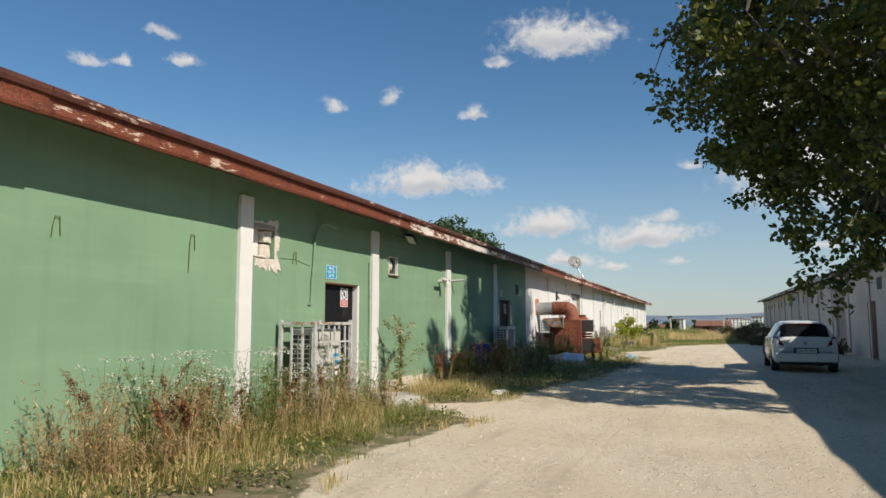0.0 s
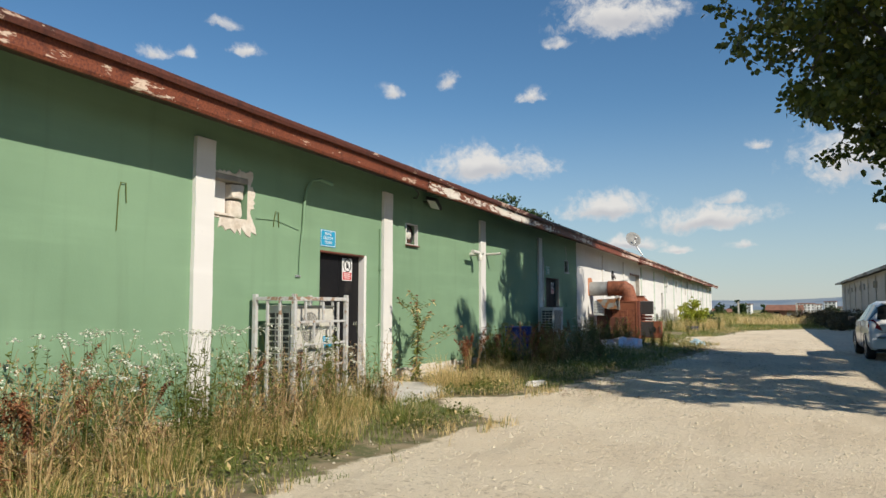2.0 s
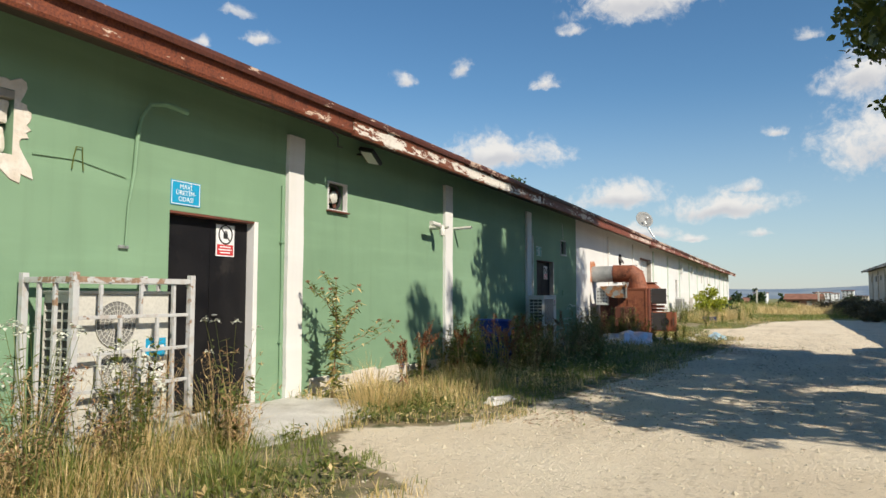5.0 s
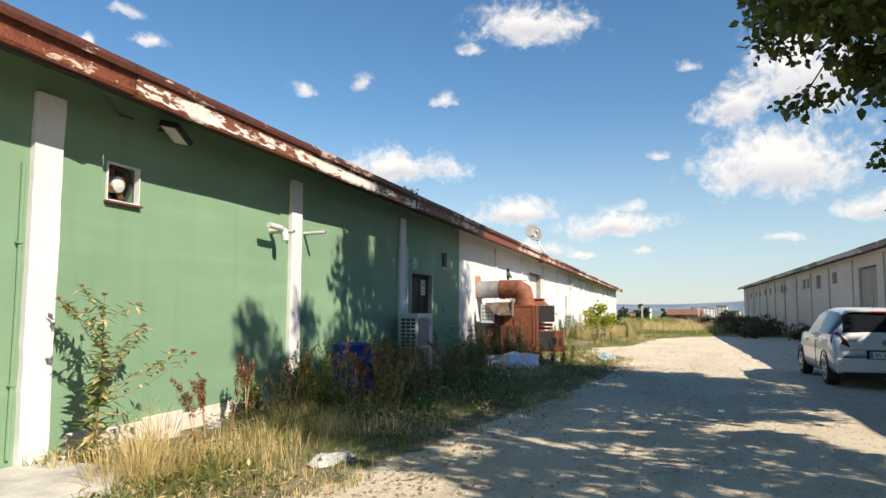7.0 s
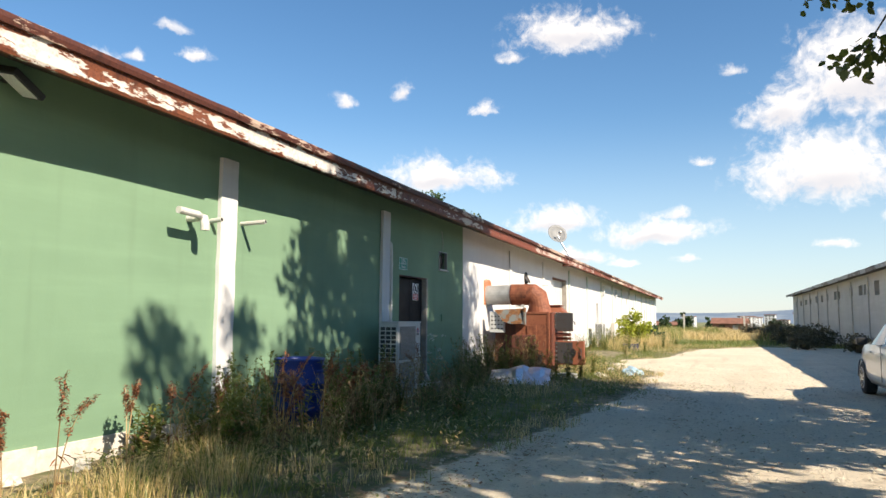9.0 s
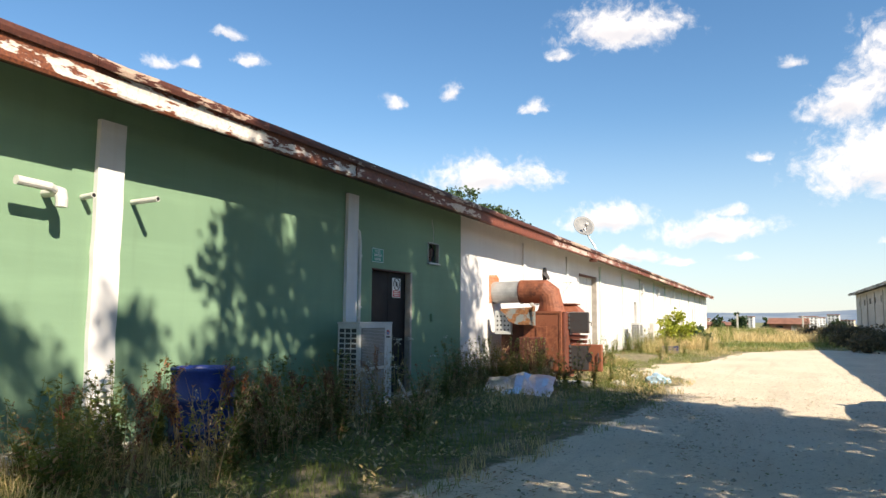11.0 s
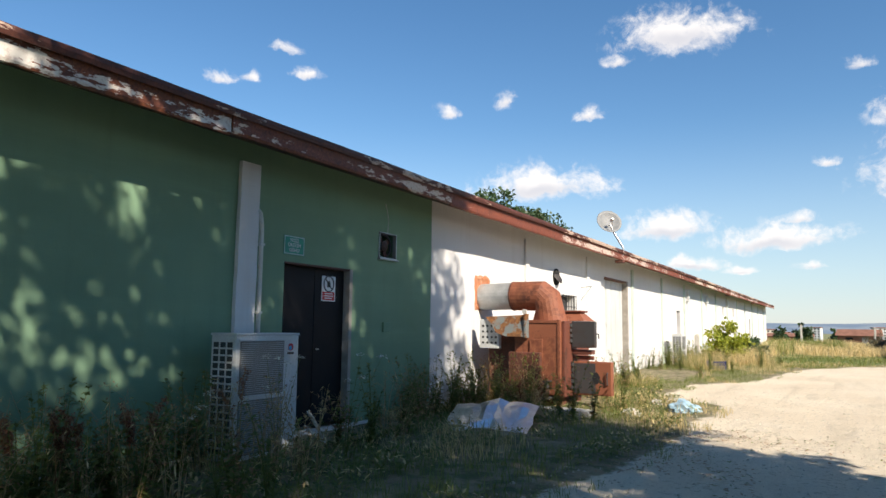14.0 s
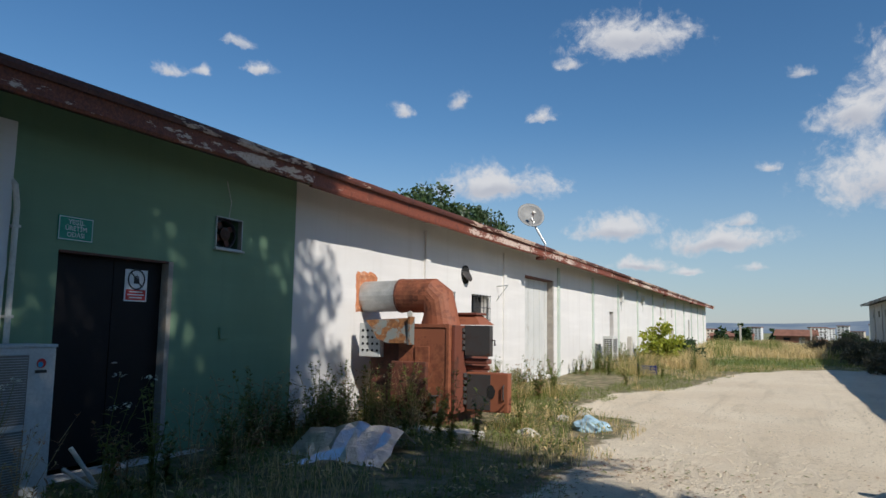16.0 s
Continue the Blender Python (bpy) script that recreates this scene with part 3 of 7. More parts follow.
def build_roof():
    # roof sheet with its edge over the fascia, low pitched
    verts, faces = [], []
    y0, y1, ridge = -14.6, END_Y + 0.7, (-12.2, 4.75)
    steps = 180
    for i in range(steps + 1):
        y = y0 + (y1 - y0) * i / steps
        dip = 0.012 * noise.noise((y * 0.5, 0, 0)) + 0.006 * noise.noise((y * 2.3, 3, 0))
        for x, z in ((EAVE_X + 0.05, 3.56 + dip), ridge, (-18.9, 3.5)):
            verts.append((x, y, z))
        for x, z in ((EAVE_X + 0.05, 3.535 + dip), (ridge[0], ridge[1] - 0.03), (-18.9, 3.47)):
            verts.append((x, y, z))
    for i in range(steps):
        a, b = 6 * i, 6 * i + 6
        faces += [(a, b, b + 1, a + 1), (a + 1, b + 1, b + 2, a + 2), (a + 3, a + 4, b + 4, b + 3), (a + 4, a + 5, b + 5, b + 4), (a, a + 3, b + 3, b)]
    ob = mesh_from("roof", verts, faces, ROOF)
    tagged(ob, "low pitched rusty sheet roof with overhanging eave", "roof", kind="structure")
    # eave underside; its dark colour adds to the shade on the upper wall
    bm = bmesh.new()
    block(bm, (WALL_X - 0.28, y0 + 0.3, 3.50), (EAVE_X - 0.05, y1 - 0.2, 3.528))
    tagged(finish("ceiling_eave", bm, SHADED_SOFFIT), "boarded underside of the eave, darkened to deepen its shade", "soffit", kind="structure")
    # fascia boards of sheet steel, one length after another, each hung a little differently
    lengths = [(-14.4, -6.0, 0), (-6.0, 4.6, 0), (4.6, 13.1, 0), (13.1, 16.4, 1), (16.4, 20.6, 1), (20.6, 25.2, 0), (25.2, 34.0, 2), (34.0, 43.0, 2), (43.0, 52.0, 0), (52.0, 61.5, 2), (61.5, 72.0, 2), (72.0, END_Y + 0.5, 2)]
    for k, (a, b, kind) in enumerate(lengths):
        n = max(4, int((b - a) / 0.35))
        sag = 0.012 * ((k * 7) % 3 - 1)
        v, f = [], []
        for i in range(n + 1):
            y = a + 0.006 + (b - a - 0.012) * i / n
            w = 0.012 * noise.noise((y * 0.9, 7, 0)) + 0.005 * noise.noise((y * 4, 1, 0))
            out = 0.02 * (k % 2) + 0.012 * noise.noise((y * 0.7, 11, 0))
            top, bot = 3.53 + w, 3.295 + w + sag
            x = EAVE_X + out
            for p in ((x, top), (x + 0.012, top - 0.03), (x + 0.004, (top + bot) / 2), (x + 0.012, bot + 0.03), (x, bot), (x - 0.045, bot + 0.004), (x - 0.045, bot + 0.02), (x - 0.014, bot + 0.03), (x - 0.014, top)):
                v.append((p[0], y, p[1]))
        m = 9
        for i in range(n):
            for j in range(m):
                f.append((i * m + j, (i + 1) * m + j, (i + 1) * m + (j + 1) % m, i * m + (j + 1) % m))
        f += [tuple(range(m)), tuple(n * m + j for j in reversed(range(m)))]
        mesh_from("fascia_board", v, f, (FASCIA_RED, FASCIA_WHITE, FASCIA_DEEP)[kind], ob, "flaking white steel fascia" if kind == 1 else "rust red steel fascia")
        v, f = [], []
        for i in range(n + 1):
            y = a + 0.004 + (b - a - 0.008) * i / n
            w = 0.012 * noise.noise((y * 0.5, 0, 0)) + 0.006 * noise.noise((y * 2.3, 3, 0)) + 0.005 * noise.noise((y * 6, 9, 0))
            x = EAVE_X + 0.062 + 0.006 * noise.noise((y * 3, 5, 0))
            for p in ((x - 0.02, 3.583 + w), (x, 3.572 + w), (x + 0.006, 3.53 + w), (x - 0.004, 3.488 + w), (x - 0.016, 3.488 + w), (x - 0.016, 3.555 + w)):
                v.append((p[0], y, p[1]))
        m = 6
        for i in range(n):
            for j in range(m):
                f.append((i * m + j, (i + 1) * m + j, (i + 1) * m + (j + 1) % m, i * m + (j + 1) % m))
        f += [tuple(range(m)), tuple(n * m + j for j in reversed(range(m)))]
        mesh_from("drip_edge", v, f, DRIP, ob, "dark rusty drip edge of the roof sheet")


build_roof()


def rough_footing():
    """The broken plinth of bare render along the wall's foot."""
    bm = bmesh.new()
    y = -3.0
    while y < 22:
        ln = random.uniform(0.25, 0.8)
        if not (DOOR_1[0] - 0.9 < y < DOOR_1[1]) and (random.random() < 0.8 or 13.0 < y < 17.0):
            h = random.uniform(0.02, 0.12) + (0.13 if 13.0 < y < 17.0 else 0.0)
            block(bm, (WALL_X - 0.01, y, -0.12), (WALL_X + (random.uniform(0.012, 0.03) if 13.0 < y < 17.0 else random.uniform(0.02, 0.07)), y + ln, h - 0.02), 0.008)
        y += ln
    for v in bm.verts:
        v.co += Vector((0, 0.02, 0.02)) * noise.noise(v.co * 4)
    ob = finish("baseboard", bm, FLAKED)
    tagged(ob, "crumbling bare plinth at the wall's foot", "plinth", kind="structure")


rough_footing()
# slabs before the doors
for nm, lo, hi, ang in (("pavement_door_one", (-6.22, 10.5, -0.2), (-4.75, 12.9, 0.045), -1.5), ("pavement_door_two", (-6.22, 21.9, -0.2), (-5.45, 24.0, 0.05), 1), ("pavement_yard", (-6.2, 34.6, -0.2), (-3.9, 39.4, 0.03), 0)):
    bm = box(lo, hi, 0.02)
    bmesh.ops.subdivide_edges(bm, edges=bm.edges[:], cuts=5, use_grid_fill=True)
    for v in bm.verts:
        if v.co.x > WALL_X + 0.2:
            v.co += Vector((0.10 * noise.noise((v.co.y * 1.3, 1, 0)), 0.08 * noise.noise((v.co.x * 1.5, 2, 0)), -0.05 * smooth01(lo[0] + 0.8, hi[0], v.co.x)))
    tagged(finish(nm, bm, CONCRETE), "worn concrete slab before a door", "slab", kind="structure")


def double_door(name, o, label):
    y0, y1, z0, z1 = o
    d = thing(name, (WALL_X - 0.12, y0, z0), 0, label, "door", kind="structure")
    w, h = y1 - y0, z1 - z0
    for a, b in ((0.03, w / 2 - 0.004), (w / 2 + 0.004, w - 0.075)):
        leaf = part("door_leaf", box((-0.02, a, 0.02), (0.02, b, h - 0.03), 0.004), BLACK_DOOR, d)
    part("handle", bar([(0.02, w / 2 + 0.08, 1.0), (0.055, w / 2 + 0.08, 1.0), (0.055, w / 2 + 0.02, 1.0)], 0.008, 8), GALV, d, "small steel handle")
    part("frame", box((-0.04, w - 0.072, 0.0), (0.126, w - 0.003, h - 0.003), 0.008), WOOD_GREY if name == "door_two" else WHITE, d, "pale worn door jamb")
    part("frame", box((-0.04, 0.002, 0.0), (0.06, 0.028, h - 0.03), 0.004), BLACK_DOOR, d)
    part("lintel", box((-0.04, 0.003, h - 0.028), (0.13, w - 0.075, h - 0.003), 0.006), RUST_DARK, d, "rusty lintel strip")
    part("threshold", box((-0.05, 0.0, -0.03), (0.13, w, 0.0), 0.006), CONCRETE, d)
    return d


double_door("door_one", DOOR_1, "black sheet-metal double door in a green wall, closed")
double_door("door_two", DOOR_2, "black sheet-metal double door in shade, closed")


def wall_sign(name, y0, y1, z0, z1, material, words, label, x=WALL_X):
    s = thing(name, (x + 0.003, (y0 + y1) / 2, (z0 + z1) / 2), 0, label, "sign")
    w, h = y1 - y0, z1 - z0
    part("plate", box((0, -w / 2, -h / 2), (0.006, w / 2, h / 2), 0.001), material, s)
    for a, b, c, d in ((-w / 2 + .008, w / 2 - .008, h / 2 - .016, h / 2 - .008), (-w / 2 + .008, w / 2 - .008, -h / 2 + .008, -h / 2 + .016), (-w / 2 + .008, -w / 2 + .016, -h / 2 + .017, h / 2 - .017), (w / 2 - .016, w / 2 - .008, -h / 2 + .017, h / 2 - .017)):
        part("border", box((0.006, a, c), (0.0075, b, d)), SIGN_WHITE, s)
    lettering("lettering", words, h * 0.27, Matrix.Translation((0.0078, 0, 0)) @ WALL_FACE, SIGN_WHITE, s, "white capital letters")
    return s


wall_sign("room_sign", 10.83, 11.22, 2.18, 2.43, SIGN_BLUE, "MAV\u0130\n\u00dcRET\u0130M-\nODASI", "blue plastic room sign with white capitals on green wall")
wall_sign("room_sign", 22.12, 22.50, 2.25, 2.49, SIGN_GREEN, "YE\u015e\u0130L\n\u00dcRET\u0130M\nODASI", "green plastic room sign with white capitals on shaded wall")


def ban_sign(y0, y1, z0, z1):
    s = thing("prohibition_sign", (WALL_X - 0.096, (y0 + y1) / 2, (z0 + z1) / 2), 0, "white prohibition sign with red text band on black door", "sign")
    w, h = y1 - y0, z1 - z0
    part("plate", box((0, -w / 2, -h / 2), (0.005, w / 2, h / 2), 0.001), SIGN_WHITE, s)
    part("band", box((0.005, -w * 0.44, -h * 0.46), (0.0062, w * 0.44, -h * 0.13)), SIGN_RED, s, "red text band")
    ring = [(0.0075, w * 0.36 * math.cos(a), h * 0.19 + w * 0.36 * math.sin(a)) for a in (2 * math.pi * k / 24 for k in range(25))]
    part("ring", bar(ring, 0.008, 6), SIGN_BLACK, s, "dark ring")
    part("slash", bar([(0.0075, -w * 0.25, h * 0.19 + w * 0.25), (0.0075, w * 0.25, h * 0.19 - w * 0.25)], 0.007, 6), SIGN_BLACK, s)
    bm = box((0.005, -w * 0.11, h * 0.06), (0.0066, w * 0.13, h * 0.22), 0.0005)
    for k in range(4):
        block(bm, (0.005, -w * 0.10 + k * w * 0.055, h * 0.20), (0.0066, -w * 0.06 + k * w * 0.055, h * (0.29 + 0.02 * (k % 3))))
    part("palm_symbol", bm, SIGN_BLACK, s)
    for k in range(3):
        part("text_bar", box((0.0063, -w * (0.3, 0.36, 0.28)[k], -h * (0.22 + 0.09 * k)), (0.0072, w * (0.3, 0.36, 0.28)[k], -h * (0.18 + 0.09 * k))), SIGN_WHITE, s)


ban_sign(11.56, 11.84, 1.70, 2.05)
ban_sign(22.99, 23.28, 1.70, 2.04)


def fan_window(o, name, label):
    """A small square opening with a sheet frame and an extractor fan set inside."""
    y0, y1, z0, z1 = o
    wdw = thing(name, (WALL_X, (y0 + y1) / 2, (z0 + z1) / 2), 0, label, "ventilation opening", kind="structure")
    w, h = (y1 - y0) / 2, (z1 - z0) / 2
    for lo, hi in (((-0.05, -w, -h), (0.02, -w + 0.014, h)), ((-0.05, w - 0.014, -h), (0.02, w, h)), ((-0.05, -w + 0.014, h - 0.014), (0.02, w - 0.014, h)), ((-0.05, -w + 0.014, -h), (0.02, w - 0.014, -h + 0.014))):
        part("frame", box(lo, hi, 0.003), GALV if name != "window_one" else WHITE, wdw)
    part("sill", box((0.0, -w - 0.02, -h - 0.025), (0.05, w + 0.02, -h - 0.002), 0.004), RUST_DARK if name == "window_one" else GALV, wdw)
    ring = [(-0.08, 0.84 * w * math.cos(a), 0.78 * w * math.sin(a)) for a in (2 * math.pi * k / 20 for k in range(21))]
    part("fan_ring", bar(ring, 0.02, 6), SIGN_BLACK, wdw)
    part("hub", bar([(-0.13, 0, 0), (-0.05, 0, 0), (-0.03, 0, 0)], [0.085, 0.085, 0.04], 14), AC_WHITE if name == "window_one" else SOOT, wdw, "pale fan motor hub")
    for k in range(4):
        bm = box((-0.10, 0.05, -0.035), (-0.085, 0.78 * w, 0.045), 0.004)
        bmesh.ops.rotate(bm, verts=bm.verts[:], cent=(0, 0, 0), matrix=Matrix.Rotation(k * math.pi / 2 + 0.5, 3, "X"))
        part("blade", bm, RUST_DARK, wdw)
    part("backing", box((-0.30, -w + 0.014, -h + 0.014), (-0.285, w - 0.014, h - 0.014)), DARK, wdw)


fan_window(WIN_1, "window_one", "small square fan opening with white sheet frame")
fan_window(WIN_2, "window_two", "small square fan opening with steel frame")


def broken_niche():
    y0, y1, z0, z1 = NICHE
    n = thing("broken_niche", (WALL_X, (y0 + y1) / 2, (z0 + z1) / 2), 0, "broken-out hole in green wall, patched with pale blocks", "wall hole", kind="structure")
    part("infill", box((-0.28, -0.298, -0.258), (-0.13, 0.05, 0.20), 0.01), WHITE, n, "smooth white infill panel")
    part("lintel", box((-0.2, -0.298, 0.185), (0.012, 0.298, 0.256), 0.01), WOOD_GREY, n, "brown exposed lintel")

    def lump(lo, hi, seed):
        bm = box(lo, hi, 0.03)
        bmesh.ops.subdivide_edges(bm, edges=bm.edges[:], cuts=3, use_grid_fill=True)
        for q in bm.verts:
            q.co += Vector((0.03, 0.02, 0.015)) * noise.noise(q.co * 7 + Vector((seed, 0, 0)))
        part("block", bm, FLAKED, n, "cracked pale masonry block")
    lump((-0.24, 0.065, -0.01), (-0.03, 0.285, 0.175), 1)
    lump((-0.24, 0.075, -0.245), (-0.06, 0.275, -0.03), 4)
    part("ledge", box((-0.12, -0.29, -0.256), (0.03, 0.06, -0.225), 0.008), FLAKED, n)
    # the torn edge of the render round it
    rng = random.Random(5)
    verts, faces = [], []
    K = 72
    for k in range(K):
        a = 2 * math.pi * k / K
        c, s = math.cos(a), math.sin(a)
        sq = 1 / max(abs(c), abs(s))
        jag = rng.random()
        out = 0.015 + 0.03 * jag
        if c > 0.3:
            out += 0.05 + 0.05 * noise.noise((a * 3, 1, 0)) + 0.03 * jag
        if s < -0.6 and c > -0.5:
            out += 0.07 + 0.09 * max(0.0, noise.noise((a * 4, 8, 0)) + 0.4) + 0.03 * jag
        if c < -0.8:
            out = 0.01
        verts += [(0.004, 0.299 * sq * c, 0.259 * sq * s), (0.012, 0.299 * sq * c + out * c, 0.259 * sq * s + out * s), (0.001, 0.299 * sq * c + (out + 0.012) * c, 0.259 * sq * s + (out + 0.012) * s)]
    for k in range(K):
        p, q = 3 * k, 3 * ((k + 1) % K)
        faces += [(p, p + 1, q + 1, q), (p + 1, p + 2, q + 2, q + 1)]
    mesh_from("torn_render", verts, faces, FLAKED, n, "ragged pale edge of broken render")


broken_niche()


def big_door():
    y0, y1, z0, z1 = BIG_DOOR
    d = thing("door_three", (WALL_X - 0.18, y0, z0), 0, "tall grey-white sheet-metal barn door, closed", "door", kind="structure")
    w, h = y1 - y0, z1 - z0
    k = 10
    for i in range(k):
        part("panel", box((-0.02, 0.02 + i * (w - 0.14) / k, 0.02), (0.012 + 0.008 * (i % 2), 0.02 + (i + 1) * (w - 0.14) / k - 0.006, h - 0.05), 0.004), AC_GREY, d)
    part("jamb", box((-0.05, w - 0.11, 0), (0.19, w - 0.003, h - 0.003), 0.008), WOOD_GREY, d)
    part("head", box((-0.05, 0.003, h - 0.045), (0.19, w - 0.115, h - 0.003), 0.006), RUST_DARK, d)


big_door()


def barred_window(o, name):
    y0, y1, z0, z1 = o
    wdw = thing(name, (WALL_X, y0, z0), 0, "small window with black iron bars in white wall", "window", kind="structure")
    w, h = y1 - y0, z1 - z0
    part("pane", box((-0.2, 0.03, 0.03), (-0.194, w - 0.03, h - 0.03)), CAR_GLASS, wdw)
    for i in range(6):
        yy = 0.03 + i * (w - 0.06) / 5
        part("bar", bar([(0.05, yy, 0.0), (0.05, yy, h)], 0.009, 6), SIGN_BLACK, wdw)
    for zz in (0.02, h / 2, h - 0.02):
        part("bar", bar([(0.05, 0.0, zz), (0.05, w, zz)], 0.009, 6), SIGN_BLACK, wdw)
    for yy in (0.03, w - 0.03):
        part("bar_fixing", bar([(0.05, yy, h - 0.02), (-0.03, yy, h - 0.02)], 0.008, 6), SIGN_BLACK, wdw)


barred_window(BARS_1, "window_three")
barred_window(BARS_2, "window_four")

# ---- the long building across the track ----
R_X, R_EAVE = 6.05, 5.5
holes = [(24.2, 24.6, 2.7, 3.1), (29.0, 29.5, 2.7, 3.05), (30.2, 31.6, 0.0, 2.2), (36.2, 38.7, 0.0, 3.05), (42.3, 42.9, 2.72, 3.12), (45.8, 46.5, 2.6, 3.15), (48.4, 48.9, 2.7, 3.1), (49.6, 50.2, 2.7, 3.1), (52.2, 52.8, 2.75, 3.1), (56.2, 56.7, 2.7, 3.05), (57.4, 58.0, 2.7, 3.1), (60.6, 61.1, 2.75, 3.05), (63.0, 63.6, 2.7, 3.05), (65.8, 66.4, 2.7, 3.05), (69.0, 69.6, 2.7, 3.0), (71.8, 72.5, 2.7, 3.0), (75.2, 75.9, 2.65, 3.0), (78.5, 79.2, 2.65, 3.0)]
holes = [(a, b + (0.32 if c > 2 else 0), c - (0.1 if c > 2 else 0), d) for a, b, c, d in holes]
wall_cream = pierced_wall("wall_cream", R_X, R_X + 0.3, -16.0, 82.0, -0.3, 3.55, holes, CREAM)
tagged(wall_cream, "stained cream render wall with broken openings, in shade", "wall")
for yy in np.arange(-12.0, 81, 4.3):
    part("pilaster", box((R_X - 0.06, yy - 0.12, -0.1), (R_X - 0.002, yy + 0.12, 3.4), 0.01), CREAM, wall_cream)
# near-black partition so the openings read as unlit
tagged(finish("wall_cream_inner", box((R_X + 2.4, -15.6, -0.2), (R_X + 2.5, 81.6, 3.4)), DARK), "near-black partition standing in for unlit rooms of the cream building", "wall", kind="structure")
tagged(finish("wall_cream_end", box((R_X + 0.302, 81.7, -3), (R_X + 12, 82.0, 3.5)), CREAM), "cream end wall", "wall", kind="structure")
tagged(finish("wall_cream_south", box((R_X + 0.302, -16.0, -3), (R_X + 12, -15.7, 3.5)), CREAM), "cream end wall", "wall", kind="structure")
tagged(finish("wall_cream_back", box((R_X + 11.7, -15.7, -4), (R_X + 12, 81.7, 3.5)), CREAM), "cream rear wall", "wall", kind="structure")


def roof_across():
    v, f = [], []
    n = 120
    for i in range(n + 1):
        y = -16.5 + 99.2 * i / n
        w = 0.02 * noise.noise((y * 0.6, 20, 0))
        for x, z in ((R_EAVE, 3.66 + w), (12.0, 4.9), (18.6, 3.6), (18.6, 3.56), (12.0, 4.86), (R_EAVE, 3.62 + w)):
            v.append((x, y, z))
    for i in range(n):
        for j in range(6):
            f.append((6 * i + j, 6 * i + (j + 1) % 6, 6 * i + 6 + (j + 1) % 6, 6 * i + 6 + j))
    ob = mesh_from("roof_across", v, f, FASCIA_GREY)
    tagged(ob, "weathered grey sheet roof with sagging edge", "roof", kind="structure")
    y = -16.0
    k = 0
    while y < 82:
        ln = 4.1 + 0.9 * (k % 3)
        part("fascia_board", box((R_EAVE + 0.01, y, 3.46 + 0.02 * (k % 2)), (R_EAVE + 0.04, min(82.2, y + ln - 0.03), 3.615), 0.004), FASCIA_GREY, ob)
        y += ln
        k += 1
    tagged(finish("ceiling_eave_across", box((R_EAVE + 0.05, -16, 3.54), (R_X + 0.31, 82, 3.558)), SHADED_SOFFIT), "underside of the eave, darkened to deepen its shade", "soffit", kind="structure")


roof_across()
d = thing("door_five", (R_X + 0.12, 36.2, 0), 0, "grey timber barn door in a cream wall, closed", "door", kind="structure")
for i in range(12):
    part("board", box((-0.02 - 0.004 * (i % 2), 0.01 + i * 0.207, 0.02), (0.02, 0.01 + i * 0.207 + 0.2, 3.0), 0.004), WOOD_GREY, d)
d = thing("door_six", (R_X + 0.12, 30.2, 0), 0, "rust brown metal door in a cream wall, closed", "door", kind="structure")
part("door_leaf", box((-0.02, 0.01, 0.02), (0.02, 1.39, 2.17), 0.004), RUST_DARK, d)

# ---- things along the green wall ----


